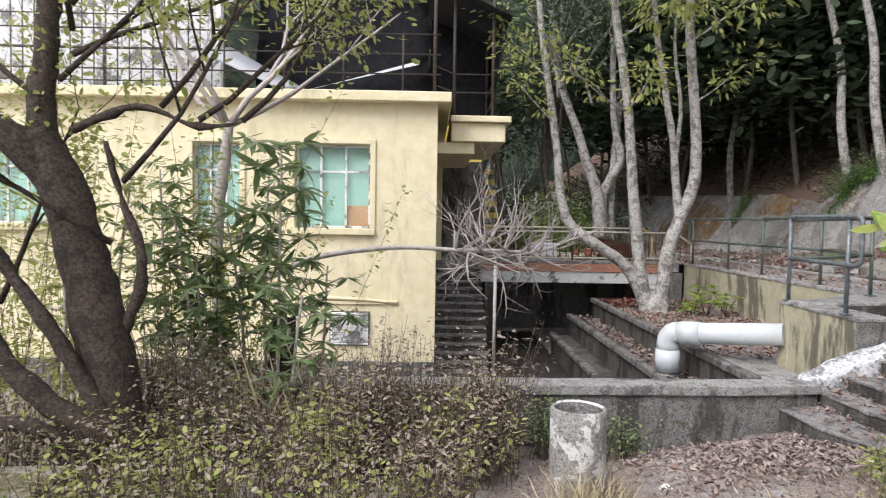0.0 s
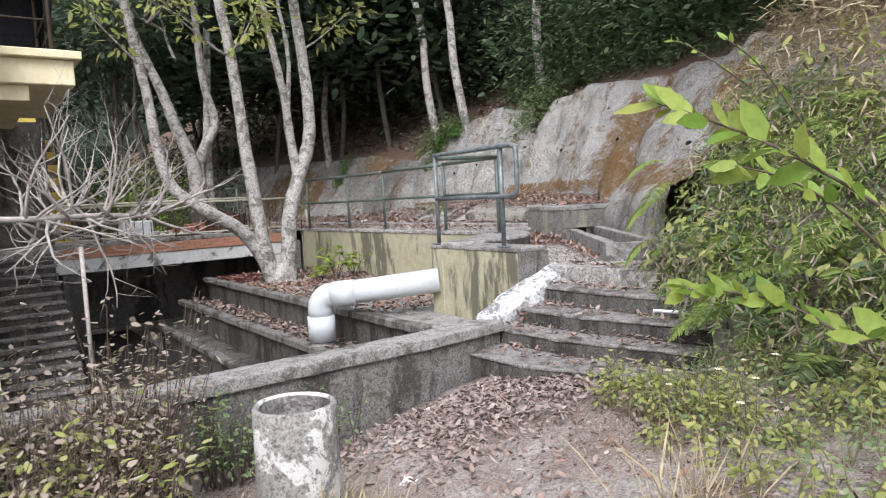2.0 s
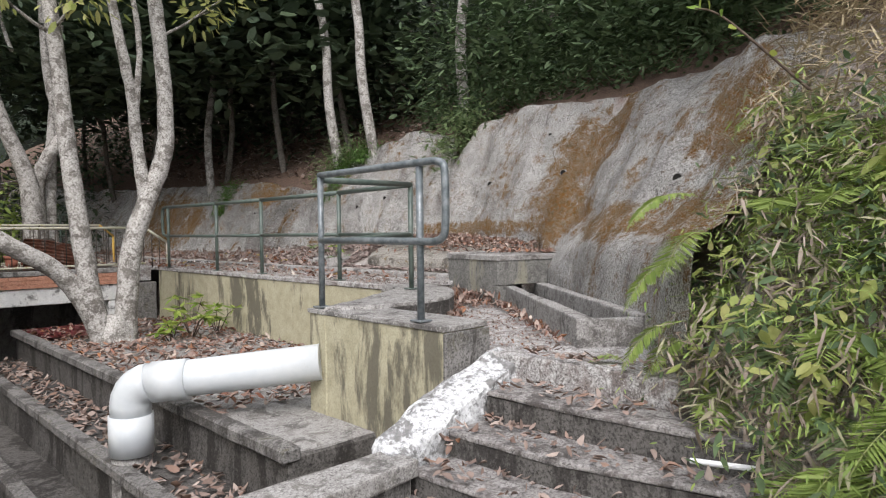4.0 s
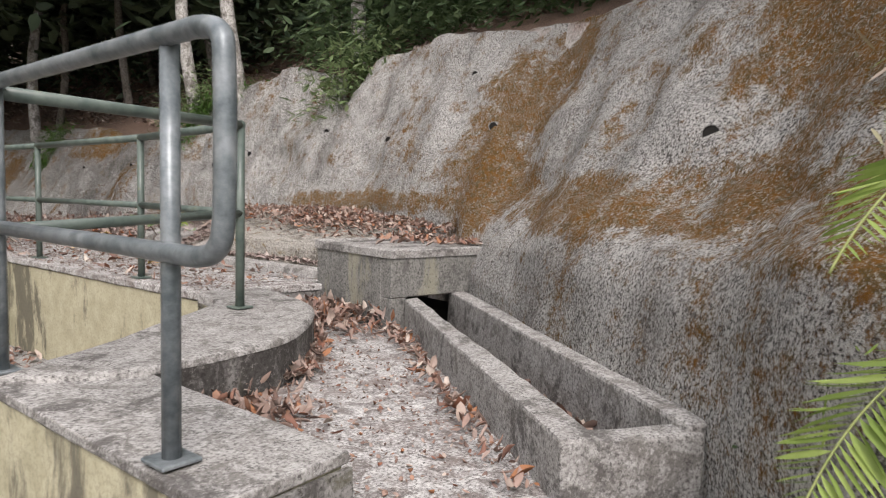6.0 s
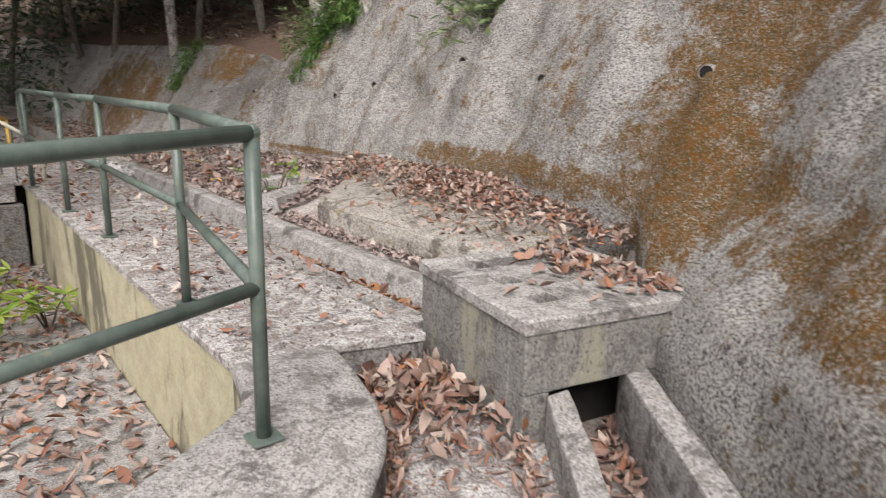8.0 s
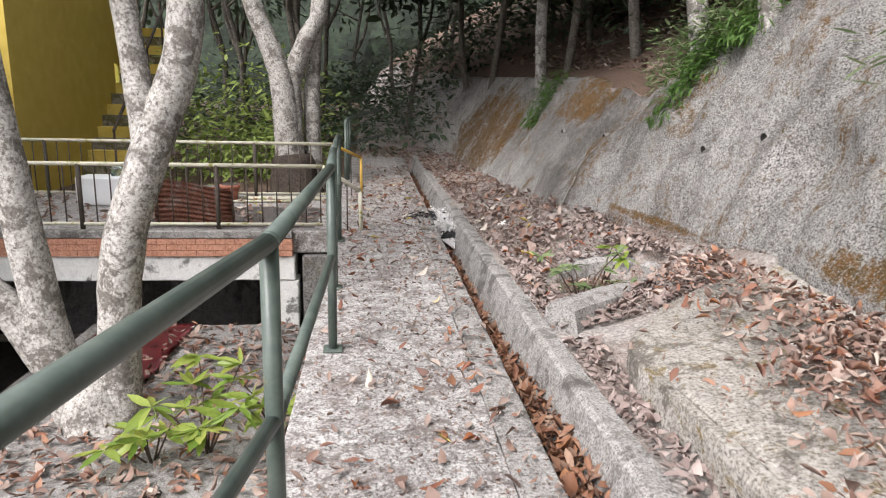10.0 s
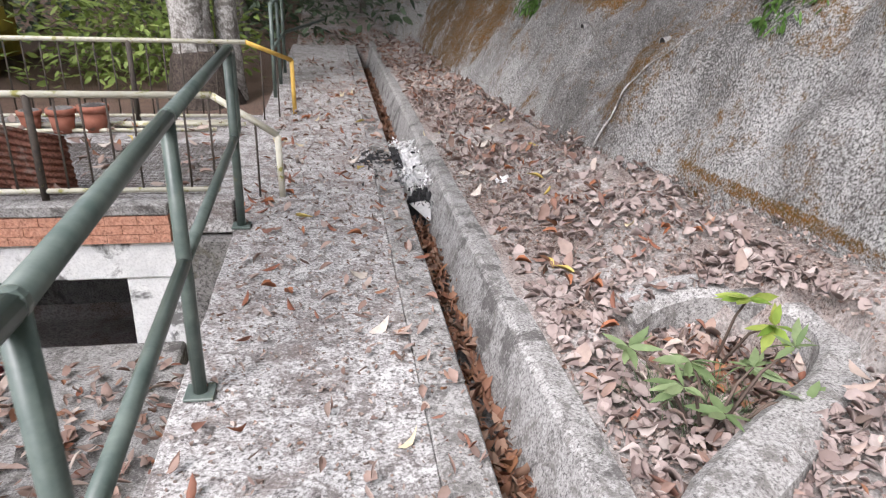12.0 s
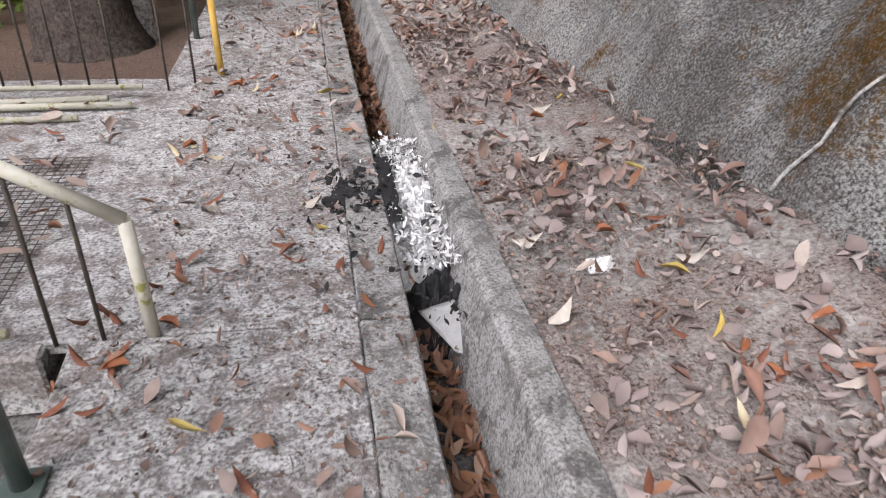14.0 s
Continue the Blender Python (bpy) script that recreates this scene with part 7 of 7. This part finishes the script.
# single bright leaves that stand out
r = random.Random(221)
protos_l = []
for k in range(5):
    ob = curled_cloud("fallen_leaf", [(0, 0, -0.03)], [(1, 0.1 * k, 0.05)], [0.095 + 0.008 * k], 0.5, L_bright, [(0.1, 0.2, 1)], 1.3)
    ob.data.materials[0] = plain("leaf_tone", ((0.24, 0.08, 0.035), (0.44, 0.36, 0.22), (0.14, 0.05, 0.03), (0.45, 0.33, 0.08), (0.40, 0.35, 0.30))[k], ((0.34, 0.14, 0.065), (0.52, 0.45, 0.31), (0.22, 0.085, 0.045), (0.52, 0.42, 0.14), (0.56, 0.50, 0.43))[k], 30, 0.7)
    tagged(ob, ("curled orange fallen leaf", "pale yellow fallen leaf", "dark red-brown fallen leaf", "bright yellow fallen leaf", "bleached pale fallen leaf")[k] + " on the concrete", "leaf", "single fallen leaves")
    protos_l.append(ob)
for i in range(76):
    if i < 30:
        x, y, zz = r.uniform(6.75, 7.75), r.uniform(7.0, 16), Z + 0.03
    elif i < 66:
        x, y = r.uniform(8.25, 9.1), r.uniform(9.9, 15)
        zz = float(ground_z(x, y)) + 0.05
    elif i < 78:
        x, y, zz = r.uniform(5.3, 6.5), r.uniform(13, 15), Z + 0.04
    else:
        x, y, zz = r.uniform(8.1, 8.4), r.uniform(5.5, 6.4), 1.53
    m = pose(x, y, zz, r.uniform(-12, 12), r.uniform(-12, 12), r.uniform(0, 360))
    if i < 5:
        protos_l[i].matrix_basis = m
    else:
        copy_thing(protos_l[r.choice((0, 1, 2, 2, 4, 4, 0, 1, 2, 4, 3))], m)

for cx, cy, n in ((6.82, 12.7, 7), (6.78, 13.1, 4), (7.3, 12.3, 3), (6.8, 14.4, 6), (7.1, 15.6, 6), (8.85, 12.4, 9), (8.6, 13.4, 4), (8.3, 14.6, 5), (7.4, 16.8, 7), (7.0, 11.3, 2), (9.05, 11.6, 6)):
    for _ in range(n):
        x, y = cx + r.gauss(0, 0.09), cy + r.gauss(0, 0.12)
        zz = (Z if x < 7.8 else float(ground_z(x, y))) + 0.03
        copy_thing(protos_l[r.choice((0, 0, 2, 2, 2, 1))], pose(x, y, zz, r.uniform(-20, 20), r.uniform(-20, 20), r.uniform(0, 360)))

# ---- rubbish in the gutter ----
def lump(x0, x1, y0, y1, z0, h, seed, n=26):
    bm = bmesh.new()
    g = {}
    for i in range(n + 1):
        for j in range(n + 1):
            u, v = i / n, j / n
            q = (2 * u - 1) ** 2 + (2 * v - 1) ** 2 + 0.7 * nz((u * 4 + seed, v * 4, 1)) + 0.4 * nz((u * 11, v * 11, seed))
            e = max(-0.35, min(1.0, 1.3 * (0.8 - q)))
            x, y = x0 + (x1 - x0) * u, y0 + (y1 - y0) * v
            g[i, j] = bm.verts.new((x + 0.02 * nz((x * 9, y * 9, seed)), y + 0.03 * nz((x * 8, y * 8, seed + 5)), z0 + e * h * (0.75 + 0.5 * nz((x * 12, y * 12, seed)) + 0.35 * nz((x * 35, y * 35, seed)))))
    for i in range(n):
        for j in range(n):
            bm.faces.new((g[i, j], g[i + 1, j], g[i + 1, j + 1], g[i, j + 1]))
    return bm


M_fluff = plain("white_fluff", (0.74, 0.73, 0.72), (0.85, 0.84, 0.83), 40, 0.9, 0, 1.0)
M_ash = plain("black_ash", (0.012, 0.012, 0.013), (0.035, 0.033, 0.035), 40, 0.85, 0, 1.0)
tagged(part("white_stuffing", lump(7.72, 8.12, 13.25, 14.6, 0.95, 0.24, 2, 60), M_fluff), "heap of white stuffing torn open in the gutter", "rubbish")
r = random.Random(301)
scatter("stuffing_flakes", "white torn flakes of stuffing in the gutter", 1800, lambda r: (7.92 + r.gauss(0, 0.09), r.uniform(13.3, 14.6), 1.08 + 0.06 * r.random()), (0.01, 0.04), foliage("white_flakes", [(0.75, 0.74, 0.73), (0.84, 0.83, 0.82)], trans=0.1), 302, 0.8, 0.4, 0.03, 0.8)
scatter("ash_flakes", "black burnt flakes on the gutter edge", 170, lambda r: (7.7 + r.gauss(0, 0.12), 13.75 + r.gauss(0, 0.25), Z + 0.004) if r.random() < 0.6 else (7.93 + r.gauss(0, 0.06), r.uniform(13.0, 13.5), 1.06), (0.015, 0.05), foliage("black_flakes", [(0.012, 0.012, 0.012), (0.03, 0.03, 0.03)], trans=0.0), 303, 0.5, 0.5, 0.006, 0.5)
tagged(part("ash_mound", lump(7.80, 8.12, 13.05, 13.5, 0.92, 0.20, 7), M_ash), "burnt black ash heap in the gutter", "ash")
tagged(part("ash_patch", lump(7.48, 7.85, 13.6, 14.3, Z - 0.004, 0.014, 9, 60), M_ash), "black ash spilled on the path edge", "ash")
tagged(part("white_bag", cloth([(7.96, 12.92, 0.97), (8.06, 12.98, 0.99), (8.04, 13.2, 1.06), (7.84, 13.14, 1.05)], 8, 8, 0.05), M_fluff), "crumpled white plastic bag in the gutter", "bag")
tagged(part("loose_brick", rough(box(7.82, 8.02, 14.62, 14.84, 0.9, 1.06, 0.012), 0.08, 0.006), M_dark), "grey loose brick lying in the gutter", "brick")
for i, (x, y, zz) in enumerate(((3.3, 2.85, float(ground_z(3.3, 2.85))), (2.4, 1.7, float(ground_z(2.4, 1.7))), (8.55, 13.1, float(ground_z(8.55, 13.1))))):
    d = part("white_scrap", lump(x - 0.06, x + 0.06, y - 0.05, y + 0.05, zz, 0.05, 20 + i, 8), M_fluff)
    tagged(d, "small white scrap lying on the ground", "scrap", "white scraps")
kerb = structure("side_kerb", rough(box(-4.2, -1.95, 1.0, 1.5, -0.2, 0.34, 0.02), 0.15, 0.012), M_moss, "mossy concrete kerb under the dark tree", "kerb")
daisy = foliage("white_petals", [(0.75, 0.75, 0.72), (0.8, 0.8, 0.77)], trans=0.2)
for i, (x, y) in enumerate(((3.35, 0.35), (3.5, 0.3), (3.6, 0.2), (3.25, 0.1), (3.1, 0.45), (2.95, 0.0), (3.3, 0.6))):
    zz = float(ground_z(x, y)) + 0.42
    t = thing("daisy", "small white daisy flower among the weeds", "flower", "white daisies", at=(x, y, zz))
    P = [(0, 0, 0)] * 8
    D = [(math.cos(a), math.sin(a), 0.15) for a in (k * 0.785 for k in range(8))]
    leaf_cloud("petals", P, D, [0.02] * 8, 0.5, daisy, bend=0.1).parent = t
    part("flower_head", tube([(0, 0, -0.003), (0, 0, 0.004)], [0.006, 0.005], 8), M_orail, t)
    part("flower_stalk", tube([(0, 0, -0.003), (0.01, 0.01, -0.40)], 0.0015, 4), M_stalk, t)


# drooping fern clump over the crest
def crest_fern(x, y, z, n, spread, drop, seed):
    r = random.Random(seed)
    P, D, S = [], [], []
    for _ in range(n):
        u = r.random()
        P.append((x - 0.62 * drop * u + r.gauss(0, 0.10) + 0.1, y + r.gauss(0, spread) * (1 - 0.5 * u), z + 0.25 * (1 - u) * r.random() - drop * u))
        D.append((-0.5 + r.gauss(0, 0.5), r.gauss(0, 0.6), -0.9 * u + r.uniform(-0.3, 0.5)))
        S.append(r.uniform(0.05, 0.13))
    tagged(leaf_cloud("crest_fern", P, D, S, 0.2, L_crest), "dense bright green fern hanging over the slope's crest", "fern")


L_crest = foliage("crest_fern_green", [(0.055, 0.12, 0.022), (0.085, 0.17, 0.035), (0.12, 0.21, 0.05)], trans=0.35)
crest_fern(10.42, 12.25, 3.2, 2600, 0.15, 0.75, 401)
crest_fern(10.55, 11.7, 3.42, 1500, 0.3, 0.2, 402)
crest_fern(10.0, 16.6, 2.95, 900, 0.25, 0.7, 403)
